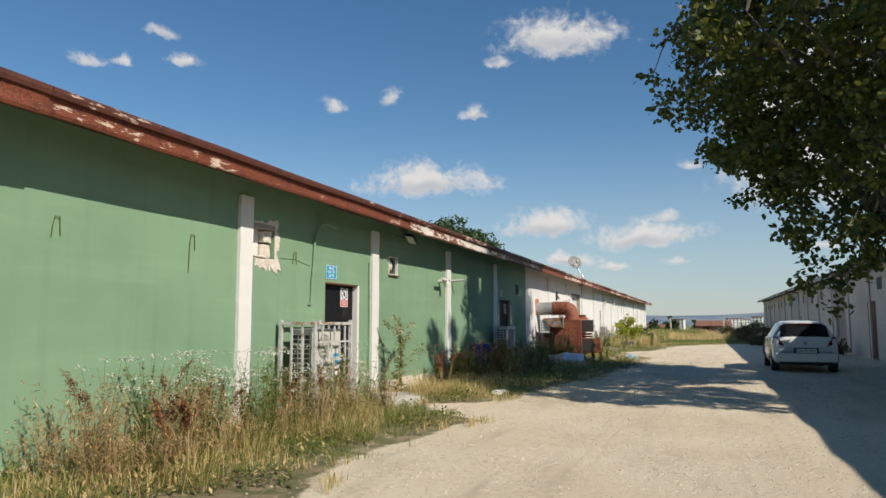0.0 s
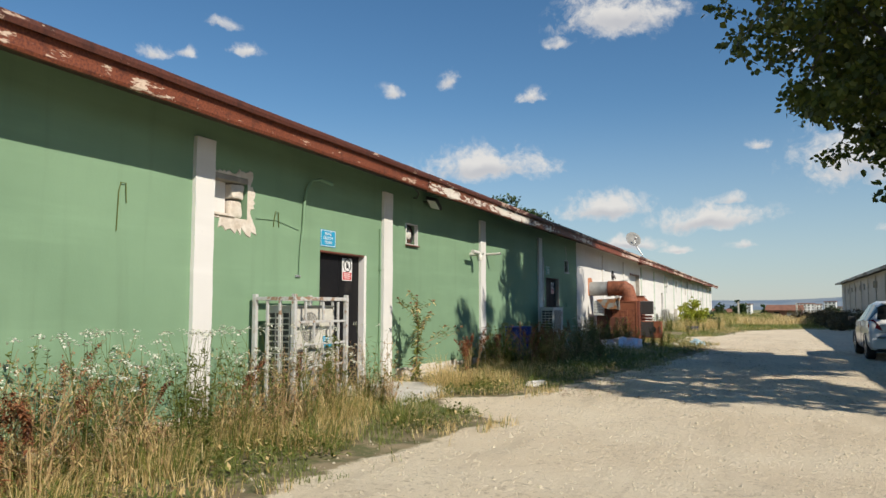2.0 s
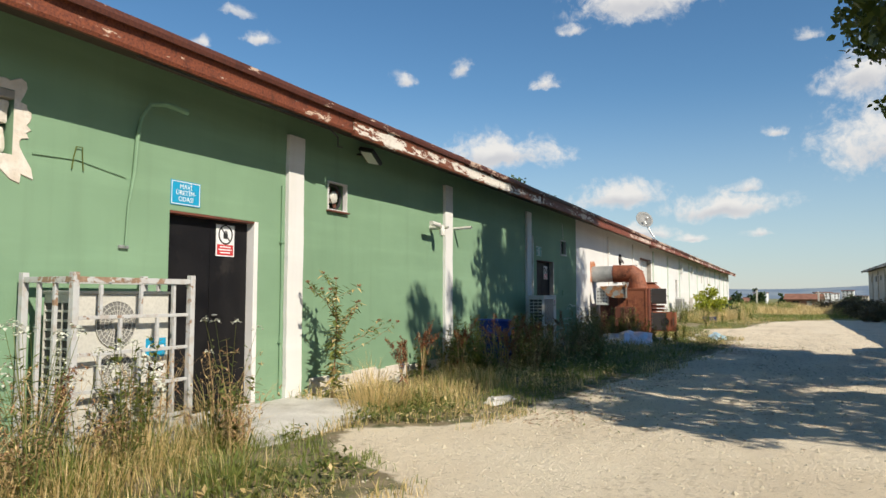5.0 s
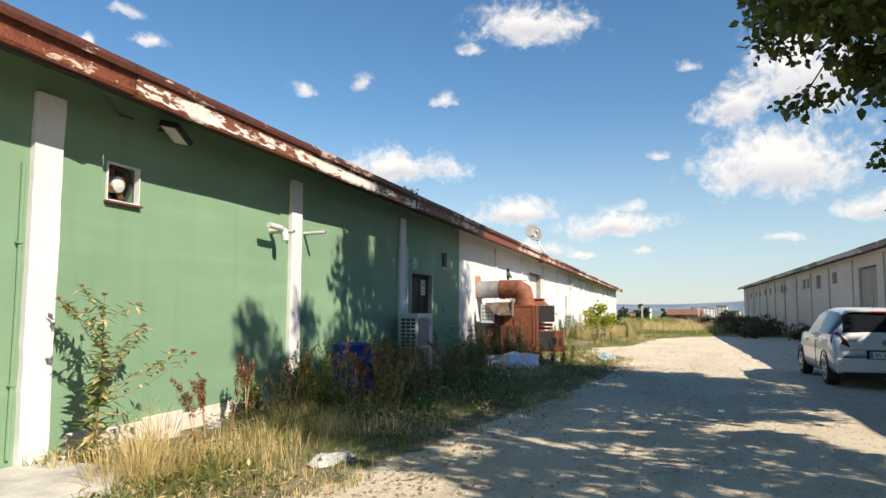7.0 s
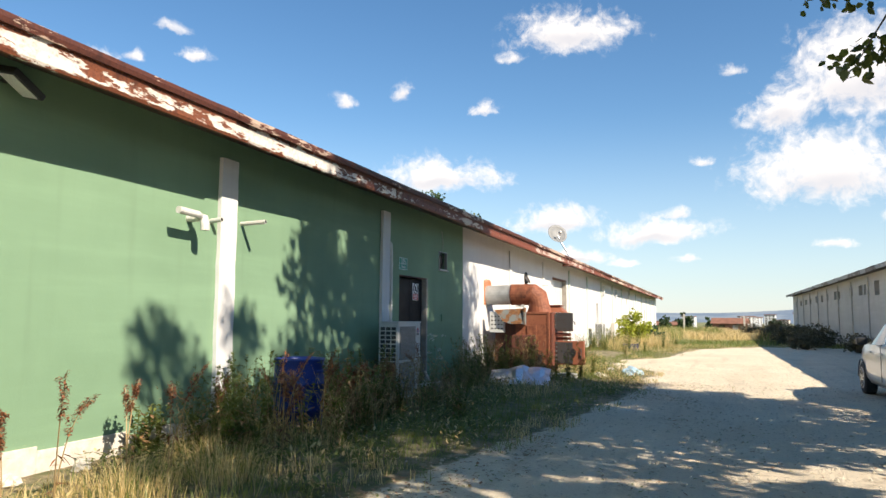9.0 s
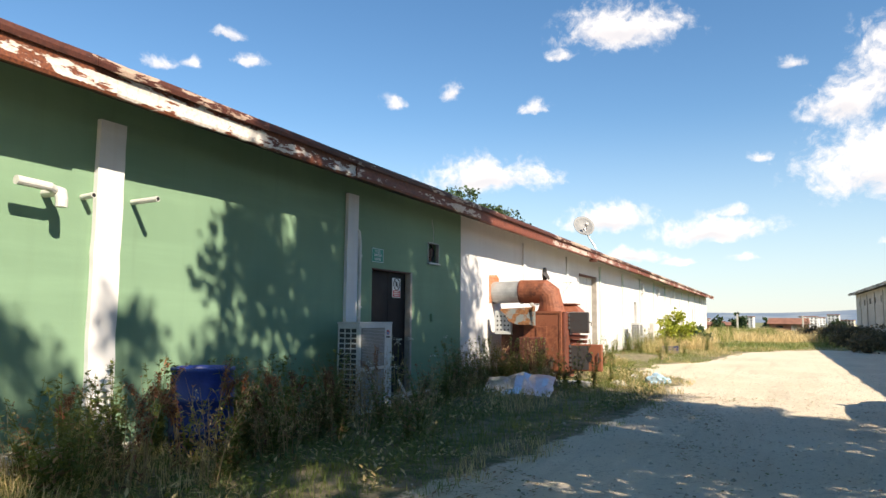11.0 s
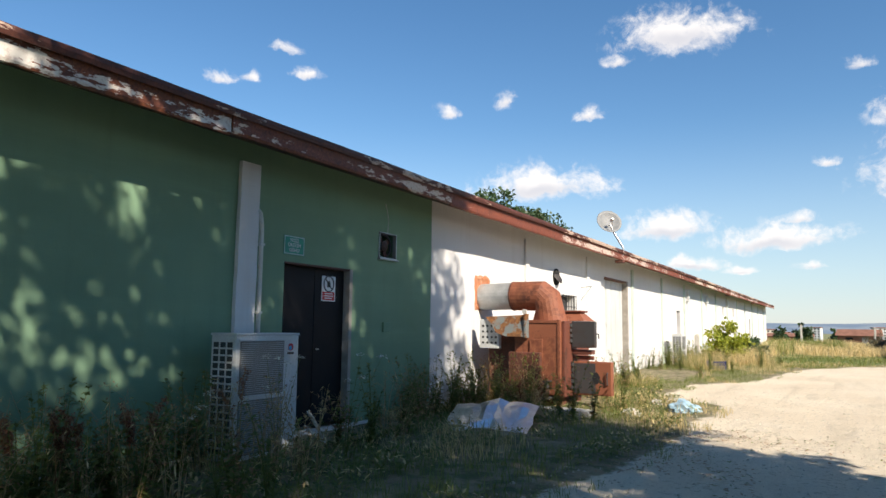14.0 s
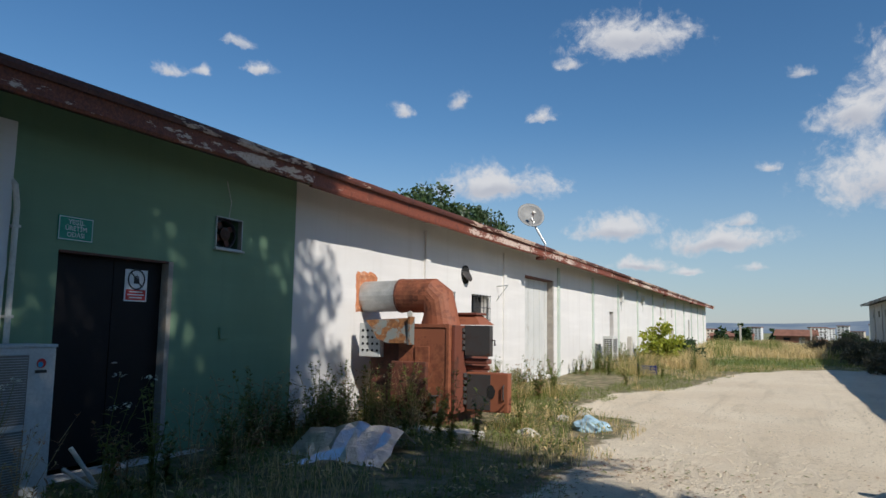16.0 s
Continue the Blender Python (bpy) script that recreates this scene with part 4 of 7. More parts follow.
def outdoor_unit(at, turn, w, dp, h, fans, material, label, badge, front_open):
    """A free-standing air-conditioner: body, fan fronts, side coil grille, feet. Local front is +x, length along y."""
    u = thing("outdoor_unit", at, turn, label, "air conditioner")
    part("body", box((-dp, 0, 0.05), (0, w, h), 0.012), material, u)
    part("top_cover", box((-dp - 0.008, -0.008, h), (0.008, w + 0.008, h + 0.025), 0.006), material, u)
    for yy in (0.08, w - 0.2):
        part("foot", box((-dp - 0.02, yy, 0), (0.02, yy + 0.12, 0.05), 0.006), GALV, u)
    fh = (h - 0.12) / fans
    for k in range(fans):
        z0 = 0.09 + k * fh
        y0, y1 = 0.05, w * 0.74
        if front_open:
            cy, cz, r = (y0 + y1) / 2, z0 + fh / 2 - 0.01, min(fh, y1 - y0) * 0.46
            bm = bmesh.new()
            for q in range(5):
                rr = r * (q + 1) / 5
                tube(bm, [(0.012, cy + rr * math.cos(a), cz + rr * math.sin(a)) for a in (2 * math.pi * i / 28 for i in range(29))], 0.0035, 4, False)
            for i in range(28):
                a = 2 * math.pi * i / 28
                tube(bm, [(0.014, cy + 0.15 * r * math.cos(a), cz + 0.15 * r * math.sin(a)), (0.014, cy + r * math.cos(a + 0.5), cz + r * math.sin(a + 0.5))], 0.003, 4, False)
            part("fan_grille", bm, material, u, "wire fan guard")
            part("fan_opening", bar([(0.002, cy, cz), (0.006, cy, cz)], [r, r], 32), MESH_GREY, u, "dark fan mouth")
            part("fan_hub", bar([(0.006, cy, cz), (0.018, cy, cz)], [r * 0.2, r * 0.18], 16), material, u)
        else:
            p = part("fan_screen", box((0.002, y0, z0 + 0.02), (0.012, y1, z0 + fh - 0.03), 0.004), MESH_GREY, u, "grey mesh fan screen")
            lines = bmesh.new()
            count = 26
            for q in range(count):
                zz = z0 + 0.03 + (fh - 0.07) * (q + 0.5) / count
                block(lines, (0.0125, y0 + 0.012, zz - 0.003), (0.016, y1 - 0.012, zz + 0.003))
            part("louvre", lines, GALV, u, "thin horizontal louvre wires")["kind"] = "stuff"
            for lo, hi in (((y0 - 0.02, z0), (y1 + 0.02, z0 + 0.018)), ((y0 - 0.02, z0 + fh - 0.028), (y1 + 0.02, z0 + fh - 0.01))):
                part("trim", box((0.001, lo[0], lo[1]), (0.014, hi[0], hi[1]), 0.003), material, u)
    # coil grille on the end
    part("coil", box((-dp + 0.03, -0.003, 0.12), (-0.03, 0.0, h - 0.06)), GRILLE, u, "dark coil behind grille")
    n = int(h / 0.075)
    for k in range(n):
        zz = 0.12 + k * (h - 0.18) / (n - 1)
        part("grille_bar", box((-dp + 0.025, -0.014, zz - 0.009), (-0.025, -0.003, zz + 0.009)), material, u)
    for k in range(4):
        xx = -dp + 0.03 + k * (dp - 0.06) / 3
        part("grille_bar", box((xx - 0.006, -0.0155, 0.11), (xx + 0.006, -0.004, h - 0.05)), material, u)
    if badge:
        badge(u, w, h)
    return u


def round_badge(u, w, h):
    a = part("badge", bar([(0.001, w - 0.13, h - 0.13), (0.006, w - 0.13, h - 0.13)], [0.04, 0.04], 20), SIGN_RED, u, "red and blue round mark")
    part("badge_half", bar([(0.003, w - 0.14, h - 0.14), (0.008, w - 0.14, h - 0.14)], [0.024, 0.024], 16), SIGN_BLUE, u)
    part("badge_bar", box((0.001, w - 0.18, h - 0.21), (0.005, w - 0.08, h - 0.185)), SIGN_BLACK, u)


def blue_badge(u, w, h):
    part("badge", box((0.001, w - 0.24, h * 0.60), (0.004, w - 0.03, h * 0.72)), SIGN_BLUE, u, "blue badge")
    part("badge_ring", bar([(0.005, w - 0.19 + 0.025 * math.cos(a), h * 0.66 + 0.025 * math.sin(a)) for a in (0.6 + 5 * k / 12 for k in range(13))], 0.005, 5), SIGN_WHITE, u)
    part("badge_bar", box((0.004, w - 0.145, h * 0.645), (0.0055, w - 0.05, h * 0.675)), SIGN_WHITE, u)
    part("sticker", box((0.001, w - 0.24, h * 0.43), (0.003, w - 0.03, h * 0.57)), SIGN_WHITE, u, "white sticker")
    part("sticker_bar", box((0.003, w - 0.21, h * 0.51), (0.0045, w - 0.05, h * 0.54)), SIGN_BLACK, u)
    part("slot", box((0.001, w - 0.17, h * 0.33), (0.004, w - 0.09, h * 0.345)), SIGN_BLACK, u)


outdoor_unit((-5.64, 20.84, -0.07), 0, 0.94, 0.36, 1.33, 2, AC_GREY, "tall grey two-fan outdoor air-conditioner unit standing in weeds", round_badge, False)
outdoor_unit((-5.63, 9.40, -0.06), 0, 0.90, 0.38, 1.34, 3, AC_WHITE, "beige three-fan outdoor air-conditioner unit inside a steel cage", blue_badge, True)


def cage():
    c = thing("steel_cage", (-5.53, 9.31, -0.05), 0, "silver painted welded steel cage around an air-conditioner", "cage")
    L, D, H = 1.14, 0.60, 1.47

    def rod(p, q, nm="bar", r=0.022):
        lo = [min(a, b) - r for a, b in zip(p, q)]
        hi = [max(a, b) + r for a, b in zip(p, q)]
        part(nm, box(lo, hi, 0.003), CAGE_PAINT, c)
    for x in (0, -D):
        for y in (0, L):
            rod((x, y, 0), (x, y, H), "post", 0.026)
    for z in (0.06, H - 0.03):
        rod((0, 0.05, z), (0, L - 0.05, z), "rail")
        rod((-D + 0.05, 0, z), (-0.05, 0, z), "rail")
        rod((-D + 0.05, L, z), (-0.05, L, z), "rail")
        rod((-D, 0.05, z), (-D, L - 0.05, z), "rail")
    # front: rails in steps, short uprights staggered row by row
    steps = (0.08, 0.30, 0.59, 0.87, 1.15, H - 0.05)
    for z in steps[1:-1]:
        rod((0, 0.05, z), (0, L - 0.05, z), "rail", 0.014)
    for k, (z0, z1) in enumerate(zip(steps, steps[1:])):
        for u in ((0.20, 0.53, 0.83) if k % 2 == 0 else (0.36, 0.68, 0.84)):
            rod((0, L * u, z0 + 0.03), (0, L * u, z1 - 0.03), "bar", 0.013)
    for u in (0.36, 0.68):
        for y in (0, L):
            rod((-D * u, y, 0.1), (-D * u, y, H - 0.07), "bar", 0.015)
    for y in (0.35, 0.75):
        rod((-D + 0.05, y, H - 0.03), (-0.05, y, H - 0.03), "rail", 0.012)


cage()


def flood_lamp(y, x0=WALL_X):
    f = thing("flood_lamp", (x0, y, 3.28), 0, "flat black flood lamp under the eave", "lamp")
    part("arm", box((0.0, -0.03, 0.0), (0.14, 0.03, 0.02), 0.004), SIGN_BLACK, f)
    bm = box((0.10, -0.17, -0.03), (0.34, 0.17, 0.03), 0.012)
    bmesh.ops.rotate(bm, verts=bm.verts[:], cent=(0.1, 0, 0), matrix=Matrix.Rotation(radians(14), 3, "Y") @ Matrix.Rotation(radians(-26), 3, "X"))
    part("housing", bm, SIGN_BLACK, f)
    bm = box((0.13, -0.14, -0.037), (0.31, 0.14, -0.031), 0.001)
    bmesh.ops.rotate(bm, verts=bm.verts[:], cent=(0.1, 0, 0), matrix=Matrix.Rotation(radians(14), 3, "Y") @ Matrix.Rotation(radians(-26), 3, "X"))
    part("lens", bm, SIGN_WHITE, f, "pale frosted glass")


flood_lamp(14.2)


def street_arm():
    a = thing("lamp_arm", (WALL_X, 10.4, 0), 0, "old bent conduit with lamp arm painted over, on green wall", "conduit")
    part("arm", bar([(0.03, 0.0, 2.75), (0.06, 0.02, 2.95), (0.10, 0.08, 3.08), (0.16, 0.2, 3.11), (0.2, 0.44, 3.08)], [0.02, 0.02, 0.02, 0.026, 0.03], 8), GREEN, a)
    part("pipe", bar([(0.03, 0.0, 2.78), (0.035, -0.03, 2.4), (0.03, -0.08, 2.1), (0.03, -0.1, 1.72)], [0.02, 0.02, 0.011, 0.009], 8), GREEN, a)
    part("clip", box((0.0, -0.16, 1.70), (0.03, -0.06, 1.73), 0.004), GALV, a)
    part("cable", bar([(0.012, -0.1, 2.36), (0.01, -0.6, 2.44), (0.01, -1.0, 2.42)], 0.005, 5), GREEN, a)


street_arm()


def cable_stub(y, z, ln):
    c = thing("cable_stub", (WALL_X, y, z), 0, "painted-over loop of loose cable on green wall", "cable")
    part("loop", bar([(0.012, 0.0, -ln), (0.015, 0.01, -0.1), (0.02, 0.03, 0.0), (0.02, 0.09, 0.0), (0.015, 0.1, -0.12), (0.012, 0.11, -0.2)], 0.006, 5), WEED_GREEN, c)


for yy, zz, ln in ((5.25, 2.50, 0.22), (7.3, 2.55, 0.5), (9.75, 2.55, 0.2)):
    cable_stub(yy, zz, ln)


def wall_pipe(y, z, ln, name="drain_pipe", elbow=False):
    p = thing(name, (WALL_X, y, z), 0, "short white plastic pipe end sticking out of green wall", "pipe")
    if elbow:
        part("pipe", bar([(-0.05, 0.42, 0.0), (0.16, 0.42, 0.0), (0.2, 0.40, 0.0), (0.24, 0.3, 0.02), (0.24, 0.0, 0.03)], 0.04, 12), PVC, p)
        part("elbow", bar([(0.15, 0.42, 0.01), (0.22, 0.42, -0.01), (0.24, 0.42, -0.08), (0.24, 0.42, -0.14)], [0.05, 0.055, 0.052, 0.05], 12), PVC, p)
    else:
        part("pipe", bar([(-0.05, 0, 0), (ln, 0, 0.015)], 0.028, 12), PVC, p)
        # flat near-black disc on the pipe end in place of a shaded bore
        part("bore", bar([(ln, 0, 0.015), (ln + 0.002, 0, 0.015)], 0.021, 10), DARK, p)


wall_pipe(16.05, 2.44, 0.3, elbow=True)
wall_pipe(16.85, 2.46, 0.16)
wall_pipe(17.42, 2.50, 0.36)


def wall_cables():
    c = thing("downpipe", (WALL_X, 12.53, 0), 0, "thin painted conduit beside a white pilaster", "conduit")
    part("conduit", bar([(0.02, 0, 0.1), (0.02, 0.01, 1.4), (0.02, 0, 2.6)], 0.018, 8), GREEN, c)
    for z in (0.7, 1.9):
        part("clip", box((0.0, -0.03, z), (0.045, 0.03, z + 0.02), 0.003), GREEN, c)
    c = thing("downpipe", (WALL_X, 21.68, 0), 0, "white plastic pipe rising beside a pilaster", "pipe")
    part("pipe", bar([(0.06, 0, 0.3), (0.06, 0.0, 2.5), (0.06, -0.03, 2.68), (0.02, -0.06, 2.74)], 0.026, 10), PVC, c)
    for z in (1.5, 2.3):
        part("clip", box((0.0, -0.035, z), (0.09, 0.035, z + 0.025), 0.003), PVC, c)
    c = thing("hanging_cable", (WALL_X, 12.9, 3.3), 0, "black cable looped under the eave", "cable")
    part("cable", bar([(0.59, -3.0, 0.0), (0.6, -1.5, -0.02), (0.6, -0.3, 0.0), (0.56, 0.0, -0.08), (0.42, 0.2, -0.12), (0.2, 0.5, -0.06), (0.0, 0.9, 0.02)], 0.01, 6), SIGN_BLACK, c)
    c = thing("hanging_cable", (WALL_X, 24.35, 2.78), 0, "thin wire hanging over a fan opening", "cable")
    part("cable", bar([(0.004, 0.03, 0.0), (0.004, 0.06, 0.2), (0.004, -0.03, 0.45)], 0.005, 5), PVC, c)


wall_cables()


def barrel():
    b = thing("barrel", (-5.62, 17.86, -0.05), 0, "open blue plastic barrel standing among weeds", "barrel")
    bm = bmesh.new()
    prof = [(0.27, 0.0), (0.30, 0.03), (0.31, 0.25), (0.325, 0.27), (0.31, 0.29), (0.315, 0.56), (0.33, 0.58), (0.315, 0.60), (0.30, 0.84), (0.315, 0.86), (0.315, 0.89), (0.285, 0.89), (0.285, 0.84), (0.27, 0.05), (0.0, 0.05)]
    rings = [[bm.verts.new((r * math.cos(a), r * math.sin(a), z)) for a in (2 * math.pi * k / 28 for k in range(28))] for r, z in prof[:-1]]
    for p, q in zip(rings, rings[1:]):
        for k in range(28):
            bm.faces.new((p[k], p[(k + 1) % 28], q[(k + 1) % 28], q[k]))
    bm.faces.new(rings[-1])
    part("body", bm, BLUE_PLASTIC, b, smooth=True)
    part("handle", bar([(0.31, -0.1, 0.74), (0.36, -0.08, 0.74), (0.36, 0.08, 0.74), (0.31, 0.1, 0.74)], 0.012, 6), BLUE_PLASTIC, b)


barrel()


def boiler():
    """Scrapped furnace beside the white wall: sheet body, flue with mitred elbow, open fire doors."""
    b = thing("boiler", (-6.0, 27.2, 0.0), 0, "scrapped rusty orange boiler with fat flue and open fire doors", "boiler")
    part("plinth", box((0.15, 0.08, -0.05), (1.40, 1.35, 0.22), 0.01), RUST_DARK, b)
    part("casing", box((0.62, 0.0, 0.22), (1.47, 1.5, 1.50), 0.03), RUST, b, "orange rusted sheet casing")
    part("rear_casing", box((0.05, 0.12, 0.2), (0.62, 1.4, 1.30), 0.03), RUST_DARK, b)
    for y in (0.0,):
        part("corner_strip", box((1.43, -0.012, 0.2), (1.482, 0.05, 1.52), 0.006), RUST, b)
        part("top_strip", box((0.62, -0.014, 1.46), (1.43, 0.02, 1.515), 0.006), RUST, b)
    part("access_plate", box((0.92, -0.02, 0.86), (1.16, -0.001, 1.18), 0.006), RUST, b)
    part("lower_flap", box((0.55, -0.10, 0.35), (1.15, -0.004, 0.95), 0.02), RUST_DARK, b)
    # flue out of the wall, then a mitred bend
    part("flue", bar([(-0.36, 0.42, 1.94), (0.1, 0.42, 1.95), (0.46, 0.42, 1.96)], [0.255, 0.25, 0.25], 24), GALV, b, "dull grey flue pipe", smooth=False)
    bm = bmesh.new()
    sect = []
    for cx, cz, ang, wide in ((0.44, 1.96, 0, 1.0), (0.98, 1.955, 14, 1.04), (1.09, 1.82, 46, 1.16), (1.13, 1.49, 90, 1.22)):
        c, s = math.cos(radians(ang)), math.sin(radians(ang))
        ring = []
        for k in range(24):
            a = 2 * math.pi * k / 24
            u, v = 0.265 * math.cos(a), 0.265 * wide * math.sin(a)
            ring.append(bm.verts.new((cx + v * s, 0.42 + u, cz + v * c)))
        sect.append(ring)
    for p, q in zip(sect, sect[1:]):
        for k in range(24):
            bm.faces.new((p[k], p[(k + 1) % 24], q[(k + 1) % 24], q[k]))
    bm.faces.new(sect[0])
    part("flue_elbow", bm, RUST, b, "rust red mitred elbow")
    for x in (0.44,):
        part("flue_band", bar([(x - 0.015, 0.42, 1.957), (x + 0.015, 0.42, 1.957)], 0.272, 24), RUST_DARK, b)
    bm = bmesh.new()
    bmesh.ops.create_cone(bm, cap_ends=True, segments=4, radius1=0.42, radius2=0.2, depth=0.16, matrix=Matrix.Translation((1.42, 0.9, 1.59)) @ Matrix.Rotation(math.pi / 4, 4, "Z"))
    part("hood", bm, RUST, b)
    part("hood_rim", box((1.22, 0.7, 1.665), (1.62, 1.1, 1.70), 0.01), RUST_DARK, b)
    # front with its doors swung out
    part("front_plate", box((1.475, 0.1, 0.2), (1.53, 1.42, 1.5), 0.01), RUST_DARK, b)
    d1 = part("fire_door", box((1.55, 0.40, 1.04), (1.97, 0.52, 1.50), 0.015), SOOT, b, "black sooty door, open")
    for z in (1.13, 1.22, 1.31, 1.40):
        part("hinge", bar([(1.54, 0.38, z), (1.54, 0.38, z + 0.06)], 0.03, 8), SOOT, d1)
    part("latch", bar([(1.97, 0.46, 1.28), (2.02, 0.46, 1.28), (2.02, 0.46, 1.2)], 0.012, 6), SOOT, d1)
    part("cross_pipe", box((1.53, 0.45, 0.92), (1.90, 0.65, 1.0), 0.02), RUST_DARK, b)
    part("cross_pipe", bar([(1.53, 0.55, 0.86), (1.90, 0.55, 0.86)], 0.035, 10), RUST_DARK, b)
    d2 = part("ash_door", box((1.56, 0.45, 0.22), (2.24, 0.60, 0.80), 0.018), RUST, b, "rust orange lower door, open")
    part("scorched_plate", box((1.58, 0.442, 0.25), (1.96, 0.449, 0.77), 0.002), SOOT, d2)
    part("handle", bar([(2.17, 0.45, 0.62), (2.17, 0.42, 0.6), (2.17, 0.42, 0.42), (2.17, 0.45, 0.40)], 0.012, 6), SOOT, d2)
    # flat near-black disc laid on the door where the hole's depth is unlit
    bm = bmesh.new()
    bmesh.ops.create_circle(bm, cap_ends=True, segments=9, radius=0.07, matrix=Matrix.Translation((1.97, 0.4385, 0.52)) @ Matrix.Rotation(math.pi / 2, 4, "X"))
    for v in bm.verts:
        v.co.z = 0.52 + (v.co.z - 0.52) * 1.5
        v.co.x += 0.03 * noise.noise(v.co * 20)
    part("rust_hole", bm, DARK, d2, "flat near-black disc standing in for a rusted-through hole")
    for z in (0.32, 0.42, 0.52, 0.62, 0.72):
        part("hinge", bar([(1.545, 0.43, z), (1.545, 0.43, z + 0.06)], 0.035, 8), SOOT, d2)
    # control panel and loose sheet
    p = part("control_panel", box((-0.02, -0.10, 1.0), (0.36, 0.02, 1.52), 0.012), AC_GREY, b, "grey perforated control box")
    # perforations as flat near-black discs, their inner shade put into colour
    for i in range(4):
        for j in range(4):
            part("panel_hole", bar([(0.05 + 0.085 * i, -0.101, 1.10 + 0.10 * j), (0.05 + 0.085 * i, -0.104, 1.10 + 0.10 * j)], 0.022, 8), DARK, p)
    bm = bmesh.new()
    ln = [(0.10, -0.12, 1.56), (0.24, -0.16, 1.44), (0.36, -0.20, 1.28), (0.55, -0.2, 1.22), (0.87, -0.16, 1.22), (0.89, -0.10, 1.60)]
    lo = [bm.verts.new(q) for q in ln]
    hi = [bm.verts.new((q[0] + 0.01, q[1] + 0.02, q[2] + 0.004)) for q in ln]
    bm.faces.new(lo)
    bm.faces.new(list(reversed(hi)))
    for k in range(6):
        bm.faces.new((lo[k], hi[k], hi[(k + 1) % 6], lo[(k + 1) % 6]))
    part("torn_sheet", bm, GREY_METAL, b, "torn grey-green sheet with rust patches")
    part("sheet_edge", box((0.87, -0.17, 1.2), (0.91, -0.02, 1.62), 0.006), GREY_METAL, b)
    part("cap", bar([(0.82, -0.02, 1.66), (0.82, 0.01, 1.66)], 0.045, 12), AC_WHITE, b)
    part("valve", bar([(1.25, -0.05, 0.25), (1.25, -0.05, 0.45)], 0.05, 10), SOOT, b)
    part("valve_wheel", bar([(1.25 + 0.08 * math.cos(a), -0.05 + 0.08 * math.sin(a), 0.47) for a in (2 * math.pi * k / 12 for k in range(13))], 0.012, 6), SOOT, b)
    part("pipe", bar([(0.7, -0.03, 0.1), (1.2, -0.03, 0.14), (1.35, 0.1, 0.2)], 0.04, 8), SOOT, b)


boiler()


def flue_hole():
    h = thing("flue_hole", (WALL_X + 0.004, 27.62, 2.03), 0, "ragged brick-red hole round a flue in white wall", "wall hole", kind="structure")
    rng = random.Random(9)
    K = 30
    v, f = [], []
    for k in range(K):
        a = 2 * math.pi * k / K
        r = 1 / max(abs(math.cos(a)), abs(math.sin(a)))
        o = 1 + 0.16 * rng.random()
        v += [(0.0, 0.2 * r * math.cos(a), 0.2 * r * math.sin(a)), (0.018, 0.25 * r * math.cos(a) * o, 0.25 * r * math.sin(a) * o), (0.001, 0.30 * r * math.cos(a) * o, 0.30 * r * math.sin(a) * o)]
    for k in range(K):
        p, q = 3 * k, 3 * ((k + 1) % K)
        f += [(p, p + 1, q + 1, q), (p + 1, p + 2, q + 2, q + 1)]
    mesh_from("broken_edge", v, f, BRICK, h)
    mesh_from("hole_back", [(0.003, -0.24, -0.24), (0.003, 0.24, -0.24), (0.003, 0.24, 0.24), (0.003, -0.24, 0.24)], [(0, 1, 2, 3)], BRICK, h)


flue_hole()


def foil_sheet():
    v, f = [], []
    n = 11
    r = random.Random(12)
    for j in range(n + 1):
        for i in range(n + 1):
            u, w = i / n, j / n
            x, y = -5.1 + 1.3 * u - 0.25 * w, 23.75 + 1.6 * w
            # draped over a ridge towards its far right corner, the near edge lying flat
            h = 0.36 * max(0.0, 1 - abs(w - 0.72) / 0.5 - 0.35 * abs(u - 0.75)) + 0.10 * max(0.0, 1 - abs(u - 0.3 - 0.3 * w) / 0.12)
            h += 0.06 * abs(noise.noise((u * 4, w * 4, 0))) + r.uniform(0, 0.022)
            x += 0.07 * noise.noise((w * 4, 7, 0)) + r.uniform(-0.025, 0.025)
            y += 0.12 * noise.noise((u * 3, 9, 0)) + r.uniform(-0.025, 0.025)
            v.append((x, y, -0.04 + h))
    for j in range(n):
        for i in range(n):
            a, b, c, d = j * (n + 1) + i, j * (n + 1) + i + 1, (j + 1) * (n + 1) + i + 1, (j + 1) * (n + 1) + i
            f += [(a, b, c), (a, c, d)] if r.random() < 0.5 else [(a, b, d), (b, c, d)]
    ob = mesh_from("foil_sheet", v, f, FOIL)
    so = ob.modifiers.new("thickness", "SOLIDIFY")
    so.thickness = 0.008
    tagged(ob, "crumpled silver insulation sheet lying in the weeds", "foil sheet")
    bm = box((-4.95, 26.35, -0.08), (-3.75, 26.75, 0.10), 0.02)
    bmesh.ops.subdivide_edges(bm, edges=bm.edges[:], cuts=3, use_grid_fill=True)
    for q in bm.verts:
        q.co += Vector((0.02, 0.02, 0.02)) * noise.noise(q.co * 4)
    ob = finish("concrete_beam", bm, CONCRETE)
    tagged(ob, "pale concrete beam lying in grass", "beam")


foil_sheet()


